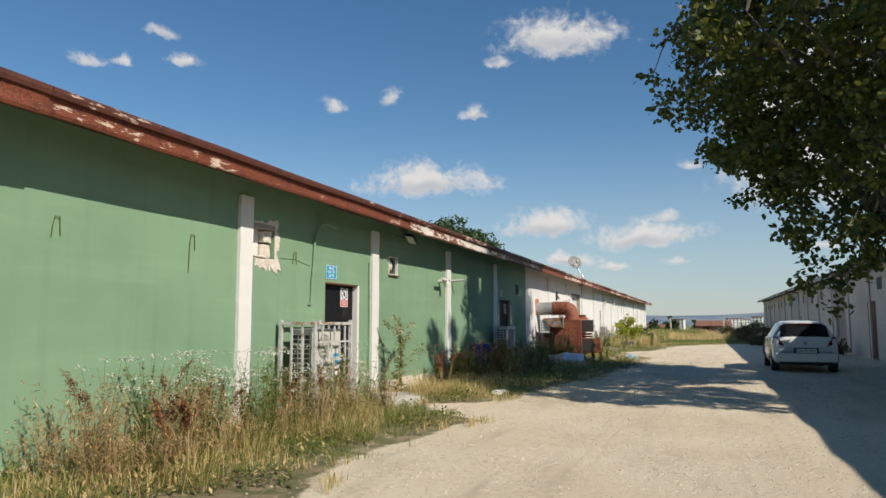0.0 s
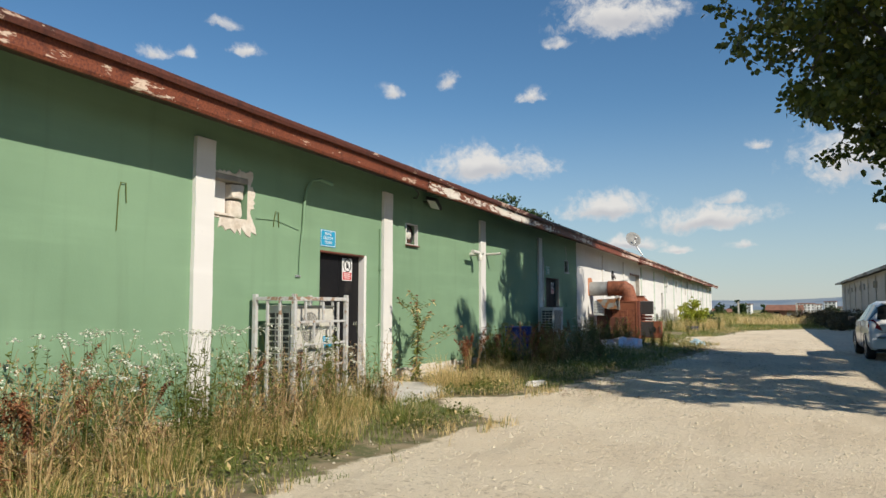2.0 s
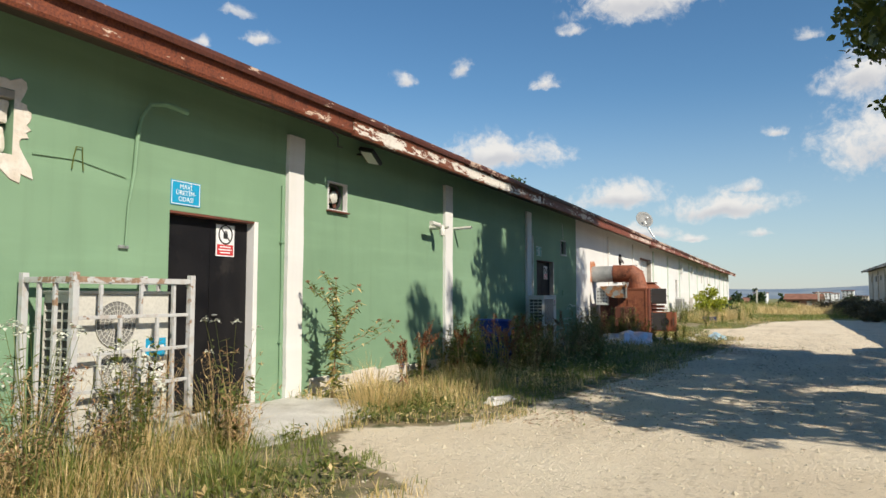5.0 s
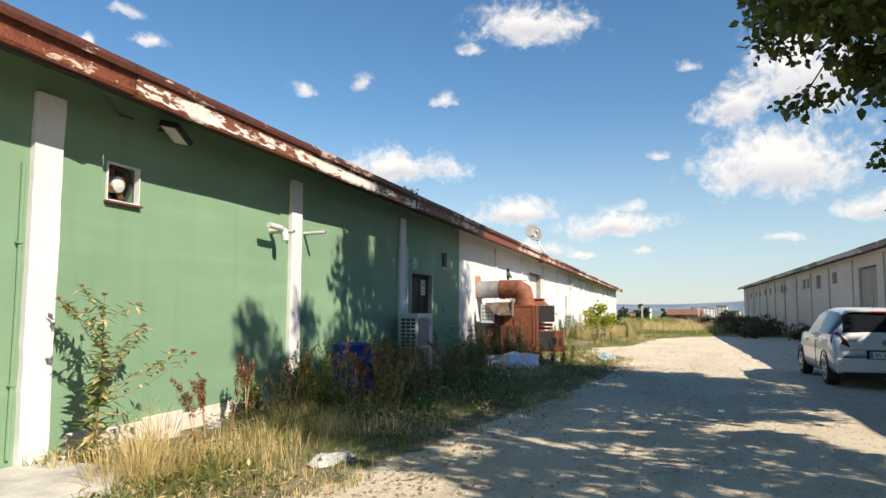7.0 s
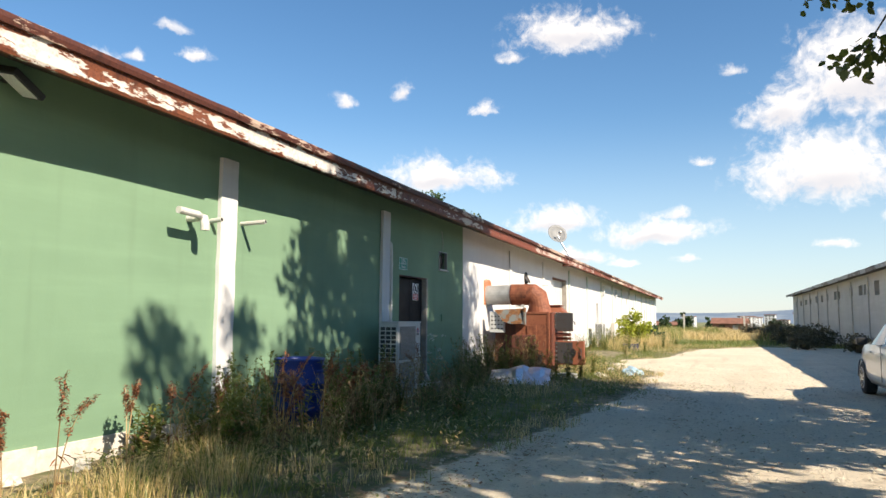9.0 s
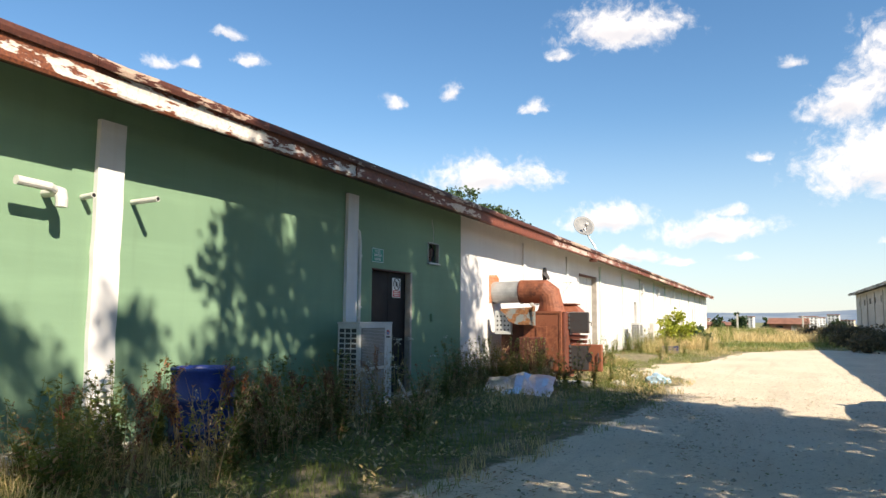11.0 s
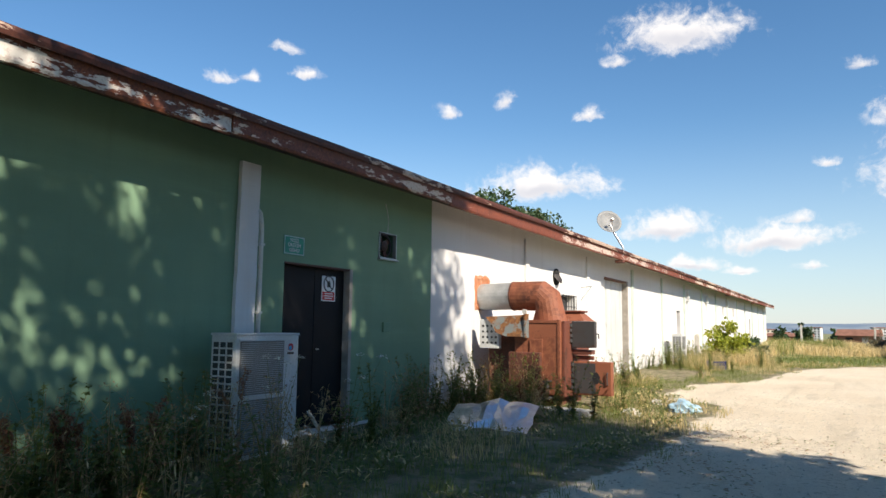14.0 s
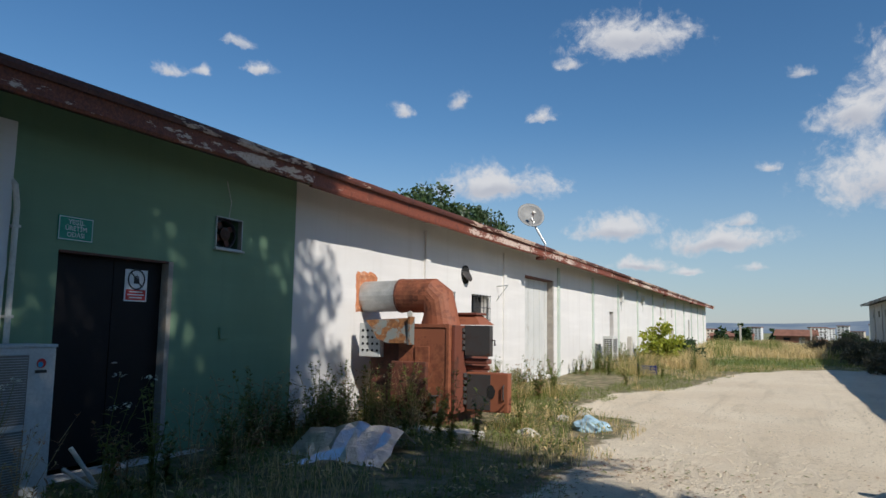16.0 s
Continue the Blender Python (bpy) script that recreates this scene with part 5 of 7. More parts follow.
def dish():
    d = thing("satellite_dish", (-5.72, 35.2, 3.55), 0, "grey satellite dish on a bent mast at the eave", "satellite dish")
    part("mast", bar([(-0.02, 0.0, -0.1), (0.12, 0.0, -0.12), (0.14, 0.02, 0.1), (-0.1, 0.05, 0.5), (-0.25, 0.05, 0.8)], 0.03, 8), GALV, d)
    bm = bmesh.new()
    rings = []
    R = 0.36
    for j in range(7):
        r = R * j / 6
        dz = 0.10 * (r / R) ** 2
        rings.append([bm.verts.new((r * math.cos(a), r * math.sin(a), dz)) for a in (2 * math.pi * k / 28 for k in range(28))] if j else [bm.verts.new((0, 0, 0))])
    for k in range(28):
        bm.faces.new((rings[0][0], rings[1][k], rings[1][(k + 1) % 28]))
    for p, q in zip(rings[1:], rings[2:]):
        for k in range(28):
            bm.faces.new((p[k], q[k], q[(k + 1) % 28], p[(k + 1) % 28]))
    aim = Vector((0.55, -0.75, 0.42)).to_track_quat("Z", "Y").to_matrix().to_4x4()
    bmesh.ops.transform(bm, matrix=Matrix.Translation((-0.3, 0.08, 0.85)) @ aim, verts=bm.verts[:])
    bmesh.ops.solidify(bm, geom=bm.faces[:], thickness=0.012)
    part("reflector", bm, DISH_GREY, d, "dull grey reflector", smooth=True)
    tip = Vector((-0.3, 0.08, 0.85)) + aim.to_3x3() @ Vector((0, -0.08, 0.36))
    part("feed_arm", bar([Vector((-0.3, 0.08, 0.85)) + aim.to_3x3() @ Vector((0, -0.34, 0.12)), tip], 0.012, 6), GALV, d)
    part("feed_horn", bar([tip, tip - aim.to_3x3() @ Vector((0, 0, 0.12))], [0.04, 0.05], 10), AC_WHITE, d)


dish()


def eave_brackets():
    for y in (34.9, 56.0, 68.0):
        b = thing("eave_bracket", (EAVE_X - 0.02, y, 3.29), 0, "dark steel bracket under the fascia", "bracket")
        part("bracket", box((-0.12, 0, -0.08), (0.1, 0.22, 0.0), 0.01), RUST_DARK, b)


eave_brackets()


def far_wall_bits():
    v = thing("round_vent", (WALL_X + 0.004, 31.58, 2.6), 0, "dark round vent in white wall", "vent")
    part("mouth", bar([(0.0, 0, 0), (0.03, 0, 0)], [0.2, 0.2], 20), DARK, v)
    part("cowl", bar([(0.03, 0.0, 0.0), (0.06, 0.0, 0.02)], [0.19, 0.16], 16), SOOT, v)
    v = thing("shelf_bracket", (WALL_X, 33.45, 2.4), 0, "thin steel bracket on white wall", "bracket")
    part("arm", bar([(0.0, 0, 0.05), (0.3, 0.0, 0.07)], 0.012, 6), GALV, v)
    part("brace", bar([(0.0, 0, -0.3), (0.28, 0.0, 0.06)], 0.01, 6), GALV, v)
    for y, z, ln in ((47.6, 2.6, 0.5), (52.6, 2.7, 0.4), (59.6, 2.8, 0.4)):
        c = thing("wall_box", (WALL_X, y, z), 0, "small grey junction box on white wall", "box")
        part("cover", box((0.0, 0, 0), (0.14, 0.22, ln), 0.01), AC_GREY, c)
        part("conduit", bar([(0.05, 0.1, -0.4), (0.05, 0.1, 0.0)], 0.015, 6), AC_GREY, c)
    m = thing("conduit_mark", (WALL_X, 24.38, 1.36), 0, "small switch box painted green", "box")
    part("cover", box((0.0, -0.08, -0.07), (0.03, 0.08, 0.07), 0.006), GREEN, m)


far_wall_bits()
outdoor_unit((-5.55, 43.0, -0.02), 0, 0.9, 0.36, 1.2, 2, AC_GREY, "grey outdoor air-conditioner unit by a white wall", None, False)

# ---- parked car ----


def hatchback(at):
    """White five-door hatchback; rear at local y = 0, nose to +y."""
    c = thing("car", at, 0, "white five-door hatchback parked half in shade, dusty", "car")
    # along the car: distance, sill, belt, roof, half width at belt, half width at roof
    st = [(0.00, 0.40, 0.58, 0.60, 0.70, 0.62), (0.03, 0.30, 0.66, 0.70, 0.78, 0.70), (0.09, 0.27, 0.90, 0.93, 0.82, 0.66), (0.16, 0.27, 0.95, 1.02, 0.84, 0.62), (0.30, 0.27, 0.97, 1.24, 0.85, 0.58),
          (0.42, 0.26, 0.97, 1.39, 0.86, 0.56), (0.60, 0.25, 0.97, 1.445, 0.865, 0.555), (0.95, 0.24, 0.965, 1.475, 0.868, 0.56), (1.45, 0.24, 0.96, 1.485, 0.87, 0.565), (1.55, 0.24, 0.96, 1.485, 0.87, 0.565), (2.1, 0.24, 0.955, 1.455, 0.87, 0.56),
          (2.45, 0.24, 0.95, 1.38, 0.868, 0.56), (2.95, 0.24, 0.95, 1.06, 0.86, 0.62), (3.15, 0.24, 0.93, 0.97, 0.85, 0.66), (3.55, 0.25, 0.84, 0.88, 0.82, 0.62), (3.85, 0.27, 0.70, 0.74, 0.74, 0.56), (3.98, 0.36, 0.56, 0.58, 0.62, 0.5)]
    rows = []
    for d, sill, belt, roof, w, wr in st:
        rows.append([(-0.0, sill), (w * 0.9, sill), (w * 0.97, sill + 0.1), (w, sill + 0.35 * (belt - sill)), (w * 0.99, sill + 0.7 * (belt - sill)), (w * 0.955, belt), (w * 0.955 + (wr - w * 0.955) * 0.85, belt + (roof - belt) * 0.84), (wr * 0.86, roof - 0.012), (wr * 0.45, roof), (0.0, roof)])
    glass_side = {(4, 5), (5, 6), (6, 7), (7, 8), (9, 10), (10, 11), (11, 12)}
    verts, groups = [], {"body": [], "rear_window": [], "windscreen": [], "side_window": []}
    m = len(rows[0])
    for sgn in (1, -1):
        base = len(verts)
        for (d, *_), r in zip(st, rows):
            for x, z in r:
                verts.append((sgn * x, d, z))
        for i in range(len(rows) - 1):
            for j in range(m - 1):
                q = (base + i * m + j, base + (i + 1) * m + j, base + (i + 1) * m + j + 1, base + i * m + j + 1)
                q = q if sgn < 0 else tuple(reversed(q))
                key = "body"
                if j == 5 and (i, i + 1) in glass_side:
                    key = "side_window" + ("" if sgn < 0 else "_r") + ("_front" if i > 8 else "")
                elif j in (6, 7, 8) and i in (3, 4):
                    key = "rear_window"
                elif j in (6, 7, 8) and i in (11,):
                    key = "windscreen"
                groups.setdefault(key, []).append(q)
        f0 = [base + j for j in range(m)]
        groups["body"].append(tuple(f0 if sgn > 0 else reversed(f0)))
        f1 = [base + (len(rows) - 1) * m + j for j in range(m)]
        groups["body"].append(tuple(f1 if sgn < 0 else reversed(f1)))
    for key, faces in groups.items():
        if not faces:
            continue
        used = sorted({i for f in faces for i in f})
        idx = {v: k for k, v in enumerate(used)}
        nm = "side_window" if key.startswith("side") else key
        ob = mesh_from(nm, [verts[i] for i in used], [tuple(idx[i] for i in f) for f in faces], CAR_PAINT if key == "body" else CAR_GLASS, c, "" if key == "body" else "dark tinted glass")
        for p in ob.data.polygons:
            p.use_smooth = True
        if key == "body":
            bm = bmesh.new()
            bm.from_mesh(ob.data)
            bmesh.ops.remove_doubles(bm, verts=bm.verts[:], dist=0.002)
            bm.to_mesh(ob.data)
            bm.free()
    part("bumper", box((-0.80, -0.045, 0.30), (0.80, 0.05, 0.56), 0.05), CAR_PAINT, c, smooth=False)
    part("bumper_lip", box((-0.70, -0.03, 0.22), (0.70, 0.2, 0.298), 0.02), RUBBER, c, "black lower bumper")
    part("spoiler", box((-0.50, 0.36, 1.385), (0.50, 0.62, 1.425), 0.015), CAR_PAINT, c)
    part("brake_light", box((-0.13, 0.345, 1.37), (0.13, 0.365, 1.40), 0.004), RED_LENS, c)
    for s in (-1, 1):
        bm = bmesh.new()
        prof = [(0.55, 0.74, 0.055), (0.81, 0.70, 0.10), (0.845, 0.86, 0.25), (0.80, 1.0, 0.22), (0.74, 1.02, 0.13), (0.62, 0.88, 0.05)]
        a = [bm.verts.new((s * x, y - 0.012, z)) for x, z, y in prof]
        b = [bm.verts.new((s * (x - 0.03), y + 0.08, z)) for x, z, y in prof]
        bm.faces.new(a)
        bm.faces.new(list(reversed(b)))
        for k in range(6):
            bm.faces.new((a[k], b[k], b[(k + 1) % 6], a[(k + 1) % 6]))
        bmesh.ops.recalc_face_normals(bm, faces=bm.faces[:])
        part("tail_light", bm, RED_LENS, c, "red tail light")
        mi = part("mirror", box((s * 0.98 - 0.09, 2.38, 0.95), (s * 0.98 + 0.09, 2.52, 1.08), 0.035), SIGN_BLACK, c, "black door mirror")
        for d in (1.42, 2.35):
            part("door_handle", box((s * 0.872 - 0.012, d, 0.80), (s * 0.872 + 0.012, d + 0.16, 0.835), 0.008), CAR_PAINT, c)
        part("door_seam", box((s * 0.868 - 0.004, 1.52, 0.34), (s * 0.868 + 0.004, 1.53, 0.95)), SIGN_BLACK, c)
        for d in (0.72, 3.22):
            wh = part("wheel", bar([(s * 0.66, d, 0.305), (s * 0.68, d, 0.305), (s * 0.84, d, 0.305), (s * 0.865, d, 0.305)], [0.28, 0.305, 0.305, 0.27], 28), RUBBER, c, "black tyre")
            part("rim", bar([(s * 0.862, d, 0.305), (s * 0.872, d, 0.305)], [0.205, 0.195], 20), GALV, wh, "grey wheel cover")
            for k in range(8):
                an = 2 * math.pi * k / 8
                bm = box((s * 0.874 - 0.004, d - 0.018, 0.305 + 0.07), (s * 0.874 + 0.004, d + 0.018, 0.305 + 0.18))
                bmesh.ops.rotate(bm, verts=bm.verts[:], cent=(0, d, 0.305), matrix=Matrix.Rotation(an, 3, "X"))
                part("rim_slot", bm, SIGN_BLACK, wh)
            part("wheel_arch", bar([(s * 0.866, d + 0.35 * math.cos(q), 0.305 + 0.35 * math.sin(q)) for q in (math.pi * k / 14 for k in range(15))], 0.012, 5), SIGN_BLACK, c)
    p = part("number_plate", box((-0.27, -0.062, 0.56), (0.27, -0.048, 0.68), 0.003), SIGN_WHITE, c, "white number plate")
    part("plate_band", box((-0.265, -0.0635, 0.565), (-0.225, -0.0625, 0.675)), SIGN_BLUE, p)
    part("plate_recess", box((-0.32, -0.047, 0.545), (0.32, -0.03, 0.70), 0.01), RUBBER, c)
    lettering("plate_lettering", "26 VE 024", 0.105, Matrix.Translation((0.02, -0.0635, 0.62)) @ Matrix.Rotation(math.pi / 2, 4, "X"), SIGN_BLACK, p)
    part("badge", bar([(0, 0.045, 0.84), (0, 0.03, 0.835)], 0.05, 16), GALV, c, "round chrome mark")
    part("tailgate_seam", box((-0.62, 0.015, 0.70), (0.62, 0.03, 0.708)), SIGN_BLACK, c)
    part("script_bar", box((-0.56, 0.05, 0.86), (-0.42, 0.06, 0.885)), GALV, c)
    part("aerial", bar([(0, 0.75, 1.46), (0, 0.62, 1.62)], 0.006, 5), SIGN_BLACK, c)
    part("wiper", bar([(0.0, 0.12, 1.02), (0.32, 0.15, 1.06)], 0.01, 5), SIGN_BLACK, c)
    part("underbody", box((-0.72, 0.3, 0.2), (0.72, 3.7, 0.3), 0.02), RUBBER, c)


hatchback((2.70, 22.42, -0.03))

# ---- trees ----


def leaf_cloud(centres, per, spread_r, size, rng, droop=0.0):
    """Many small pointed leaves round each twig end."""
    n = len(centres) * per
    c = np.repeat(np.array(centres), per, axis=0)
    off = rng.normal(size=(n, 3))
    off *= (rng.random((n, 1)) ** 0.5) / np.linalg.norm(off, axis=1, keepdims=True) * spread_r
    off[:, 2] *= 0.75
    pos = c + off
    u = rng.normal(size=(n, 3))
    u[:, 2] -= droop
    u /= np.linalg.norm(u, axis=1, keepdims=True)
    w = np.cross(u, rng.normal(size=(n, 3)))
    w /= np.linalg.norm(w, axis=1, keepdims=True)
    s = size * (0.6 + 0.8 * rng.random((n, 1)))
    v = np.stack([pos, pos + u * s * 0.35 + w * s * 0.42, pos + u * s * 0.8 + w * s * 0.30, pos + u * s * 1.15, pos + u * s * 0.8 - w * s * 0.30, pos + u * s * 0.35 - w * s * 0.42], axis=1).reshape(-1, 3)
    k = np.arange(n) * 6
    return v.tolist(), np.stack([k + i for i in range(6)], axis=1).tolist()


def broad_tree(base, centre, radii, seed, limbs, tips, per, size, leaf, label, clump=0.6, trunk_r=0.3, sub=3):
    rng = np.random.default_rng(seed)
    t = thing("tree", base, 0, label, "tree")
    c = Vector(centre) - Vector(base)
    R = Vector(radii)
    bm = bmesh.new()
    top = Vector((c.x * 0.8, c.y * 0.8, c.z + R.z * 0.55))
    stem = [Vector((0, 0, -0.3)), Vector((0.05, 0, 0.4)), Vector((c.x * 0.15, c.y * 0.1, c.z * 0.35)), Vector((c.x * 0.5, c.y * 0.5, c.z * 0.8)), top]
    tube(bm, stem, [trunk_r * 1.5, trunk_r * 1.1, trunk_r * 0.9, trunk_r * 0.6, trunk_r * 0.15], 12)
    limb_pts = []
    for k in range(limbs):
        a = 2.4 * k
        el = -0.55 + 1.4 * ((k * 0.618) % 1.0)
        e = Vector((math.cos(a) * math.cos(el) * R.x, math.sin(a) * math.cos(el) * R.y, math.sin(el) * R.z)) * 0.82 + c
        s = stem[2].lerp(stem[3], (k % 5) / 5) if el < 0.1 else stem[3].lerp(top, (k % 4) / 5)
        mid = s.lerp(e, 0.5) + Vector((0, 0, 0.5))
        pts = [s, s.lerp(mid, 0.6), mid, mid.lerp(e, 0.6) + Vector((0, 0, 0.1)), e]
        tube(bm, pts, [trunk_r * 0.36, trunk_r * 0.28, trunk_r * 0.2, trunk_r * 0.12, 0.012], 6)
        limb_pts += [(mid, 0.5), (mid.lerp(e, 0.35), 0.6), (mid.lerp(e, 0.7), 0.8), (e, 1)]
    centres = []
    P = np.array([p[0] for p in limb_pts])
    while len(centres) < tips:
        d = rng.normal(size=3)
        d /= np.linalg.norm(d)
        lump = 0.84 + 0.30 * noise.noise((d[0] * 2.2 + seed, d[1] * 2.2, d[2] * 2.2))
        r = (0.35 + 0.65 * rng.random() ** 0.45) * lump
        p = np.array(c) + d * r * np.array(R)
        if p[2] < 1.7:
            continue
        centres.append(p)
    for p in centres[::sub]:
        j = np.argmin(((P - p) ** 2).sum(1))
        q = Vector(P[j])
        e = Vector(p)
        tube(bm, [q, q.lerp(e, 0.5) + Vector((0, 0, 0.12)), e], [0.03, 0.02, 0.007], 4, False)
    part("trunk", bm, BARK, t, "grey-brown bark")
    v, f = leaf_cloud(centres, per, clump, size, rng, 0.4)
    mesh_from("crown", v, f, leaf, t, "dense dark green leaves")
    return t


broad_tree((4.7, 18.3, -0.05), (3.9, 18.0, 8.0), (5.4, 4.6, 6.3), 3, 34, 1250, 48, 0.122, LEAF, "large poplar with dense dark green crown beside the track", 0.40, 0.32)
broad_tree((5.3, 11.0, -0.05), (4.9, 12.35, 6.85), (3.0, 3.0, 4.6), 31, 16, 330, 52, 0.12, LEAF, "young poplar with dark green crown beside the track", 0.34, 0.16)
broad_tree((-21.6, 59, -0.6), (-21.6, 59, 7.8), (3.6, 3.6, 3.6), 8, 12, 130, 60, 0.22, LEAF_FAR, "green tree behind the long building", 0.9, 0.25)
broad_tree((-22.0, 68, -0.7), (-22.0, 68, 8.2), (3.4, 4.2, 3.0), 12, 12, 120, 60, 0.22, LEAF_FAR, "green tree behind the long building", 0.9, 0.25)


def shrub(at, size, leaf, seed, label, count=60, per=45, leaf_size=0.09, tall=1.0):
    rng = np.random.default_rng(seed)
    s = thing("shrub", at, 0, label, "shrub")
    bm = bmesh.new()
    cs = []
    for k in range(count):
        d = rng.normal(size=3)
        d /= np.linalg.norm(d)
        p = np.array((d[0], d[1], abs(d[2]) * tall)) * size * (0.4 + 0.6 * rng.random()) * (0.8 + 0.35 * noise.noise((d[0] * 2, d[1] * 2, seed)))
        p[2] += 0.15
        cs.append(p)
        if k % 3 == 0:
            tube(bm, [(0.05 * d[0], 0.05 * d[1], -0.1), (p[0] * 0.5, p[1] * 0.5, p[2] * 0.6), tuple(p)], [0.02, 0.014, 0.005], 4, False)
    part("stem", bm, BARK, s)["kind"] = "stuff"
    v, f = leaf_cloud(cs, per, size * 0.22, leaf_size, rng)
    mesh_from("foliage", v, f, leaf, s)["kind"] = "stuff"
    return s


shrub((-5.0, 49.6, -0.02), 1.25, LEAF_YELLOW, 4, "yellow-green leafy shrub against a white wall", 90, 34, 0.11, 1.75)
shrub((-4.4, 53.5, -0.02), 1.15, LEAF_FAR, 5, "dark green round shrub near a white wall", 60, 50, 0.1, 1.0)
for k, (x, y, r) in enumerate(((3.2, 47.5, 1.1), (4.3, 50.5, 1.3), (4.9, 44.5, 1.0), (3.0, 54, 1.3), (4.6, 58, 1.5), (2.6, 62, 1.3), (4.4, 67, 1.5), (3.4, 74, 1.6), (5.0, 39.5, 0.9), (5.1, 34.0, 0.8), (2.2, 80, 1.7), (4.8, 84, 1.8))):
    tagged(shrub((x, y, -0.02), r * 0.85, LEAF_DULL, 20 + k, "dull brown-green weedy bush in the building's shade", 70, 30, 0.08, 1.0), group="bushes along the shaded wall")
for k, (x, y, h) in enumerate(((-4.6, 112, 3.0), (-7.5, 118, 2.6), (-2.0, 190, 5), (14, 210, 6), (-16, 170, 5), (22, 260, 7), (3, 300, 6))):
    z = ground_height(x, y)
    tagged(shrub((x, y, z), h * 0.42, LEAF_FAR, 50 + k, "small dark tree beyond the fence", 50, 40, 0.2 + 0.02 * h, 2.0), group="far trees")

# ---- fence and town ----


def post(x, y, h):
    p = thing("fence_post", (x, y, ground_height(x, y) - 0.1), random.uniform(-8, 8), "pale concrete fence post in dry grass", "post", "concrete fence posts")
    part("shaft", box((-0.09, -0.09, 0), (0.09, 0.09, h), 0.015), STONE, p)
    bm = box((-0.075, -0.075, h), (0.075, 0.075, h + 0.05), 0.02)
    part("cap", bm, STONE, p)


for x, y, h in ((-4.0, 95, 2.1), (-5.5, 51.3, 1.5), (-5.3, 56.0, 1.5), (-5.4, 45.3, 1.2), (2.4, 97, 1.9), (-9.5, 95.5, 1.9), (8.0, 96.5, 1.9)):
    post(x, y, h)


def ruin(x, y, w, d, h, material, label):
    z = ground_height(x, y)
    r = thing("low_shed", (x, y, z), random.uniform(-12, 12), label, "shed", "sheds below the yard")
    part("wall", box((-w / 2, -d / 2, -1), (w / 2, d / 2, h), 0.02), material, r)
    bm = bmesh.new()
    a = [(-w / 2 - .3, -d / 2 - .3, h), (w / 2 + .3, -d / 2 - .3, h), (w / 2 + .3, d / 2 + .3, h), (-w / 2 - .3, d / 2 + .3, h), (-w / 2 - .3, 0, h + 0.9), (w / 2 + .3, 0, h + 0.9)]
    v = [bm.verts.new(q) for q in a]
    for f in ((0, 1, 5, 4), (2, 3, 4, 5), (0, 4, 3), (1, 2, 5), (0, 3, 2, 1)):
        bm.faces.new([v[i] for i in f])
    part("roof", bm, FAR_TILE, r, "red tiled roof")
    part("window", box((-w * 0.3, -d / 2 - 0.03, h * 0.4), (-w * 0.12, -d / 2 - 0.005, h * 0.75)), DARK, r)
    part("door", box((w * 0.1, -d / 2 - 0.03, 0), (w * 0.25, -d / 2 - 0.005, h * 0.75)), WOOD_GREY, r)


random.seed(4)
ruin(1.6, 132, 5.0, 4, 1.0, FAR_TILE, "small brick-red shed behind dry grass")
for k in range(13):
    y = random.uniform(230, 380)
    x = (-0.34 + 0.05 * k) * y * 0.55 + random.uniform(-4, 4)
    ruin(x, y, random.uniform(6, 13), random.uniform(5, 8), random.uniform(2.2, 3.2), random.choice((FAR_TILE, CREAM, FLAKED)), "low house with red tiled roof beyond the yard")
TOWN_TONES = [surface("town_white", (0.66, 0.65, 0.63), (0.74, 0.73, 0.71), 0.2, 0.9), surface("town_cream", (0.60, 0.52, 0.42), (0.66, 0.58, 0.48), 0.2, 0.9), surface("town_pink", (0.55, 0.38, 0.30), (0.60, 0.42, 0.34), 0.2, 0.9)]


def apartment(w, d, storeys, tone):
    b = thing("apartment_building", (0, 0, 0), 0, "pale apartment block in the distant town", "apartment building", "town in the valley")
    h = storeys * 3.0
    part("wall", box((-w / 2, -d / 2, -3), (w / 2, d / 2, h), 0.05), TOWN_TONES[tone], b)
    part("roof", box((-w / 2 - 0.5, -d / 2 - 0.5, h), (w / 2 + 0.5, d / 2 + 0.5, h + 0.9), 0.2), FAR_TILE, b)
    n = int(w / 3.4)
    wm = None
    for s in range(storeys):
        for k in range(n):
            x = -w / 2 + (k + 0.5) * w / n
            if wm is None:
                ob = part("window", box((-0.8, -d / 2 - 0.12, 0), (0.8, -d / 2 + 0.02, 1.5)), DARK, b)
                wm = ob.data
            else:
                ob = new("window", wm)
                ob.parent = b
            ob.location = (x, 0, 3.0 * s + 0.9)
    return b


protos = [apartment(16, 12, 5, 0), apartment(22, 12, 4, 1), apartment(13, 12, 6, 0), apartment(18, 12, 3, 2)]
k = 0
for y in (760, 860, 980, 1120):
    for x in np.arange(-0.5 * y, 0.52 * y, 46):
        xx, yy = x + random.uniform(-16, 16), y + random.uniform(-40, 40)
        if random.random() < 0.25:
            continue
        m = pose(xx, yy, ground_height(xx, yy) + 0.3, 0, 0, random.uniform(-20, 20))
        if k < 4:
            protos[k].matrix_basis = m
        else:
            copy_thing(protos[k % 4], m)
        k += 1

# ---- weeds and grass ----
rng = np.random.default_rng(21)


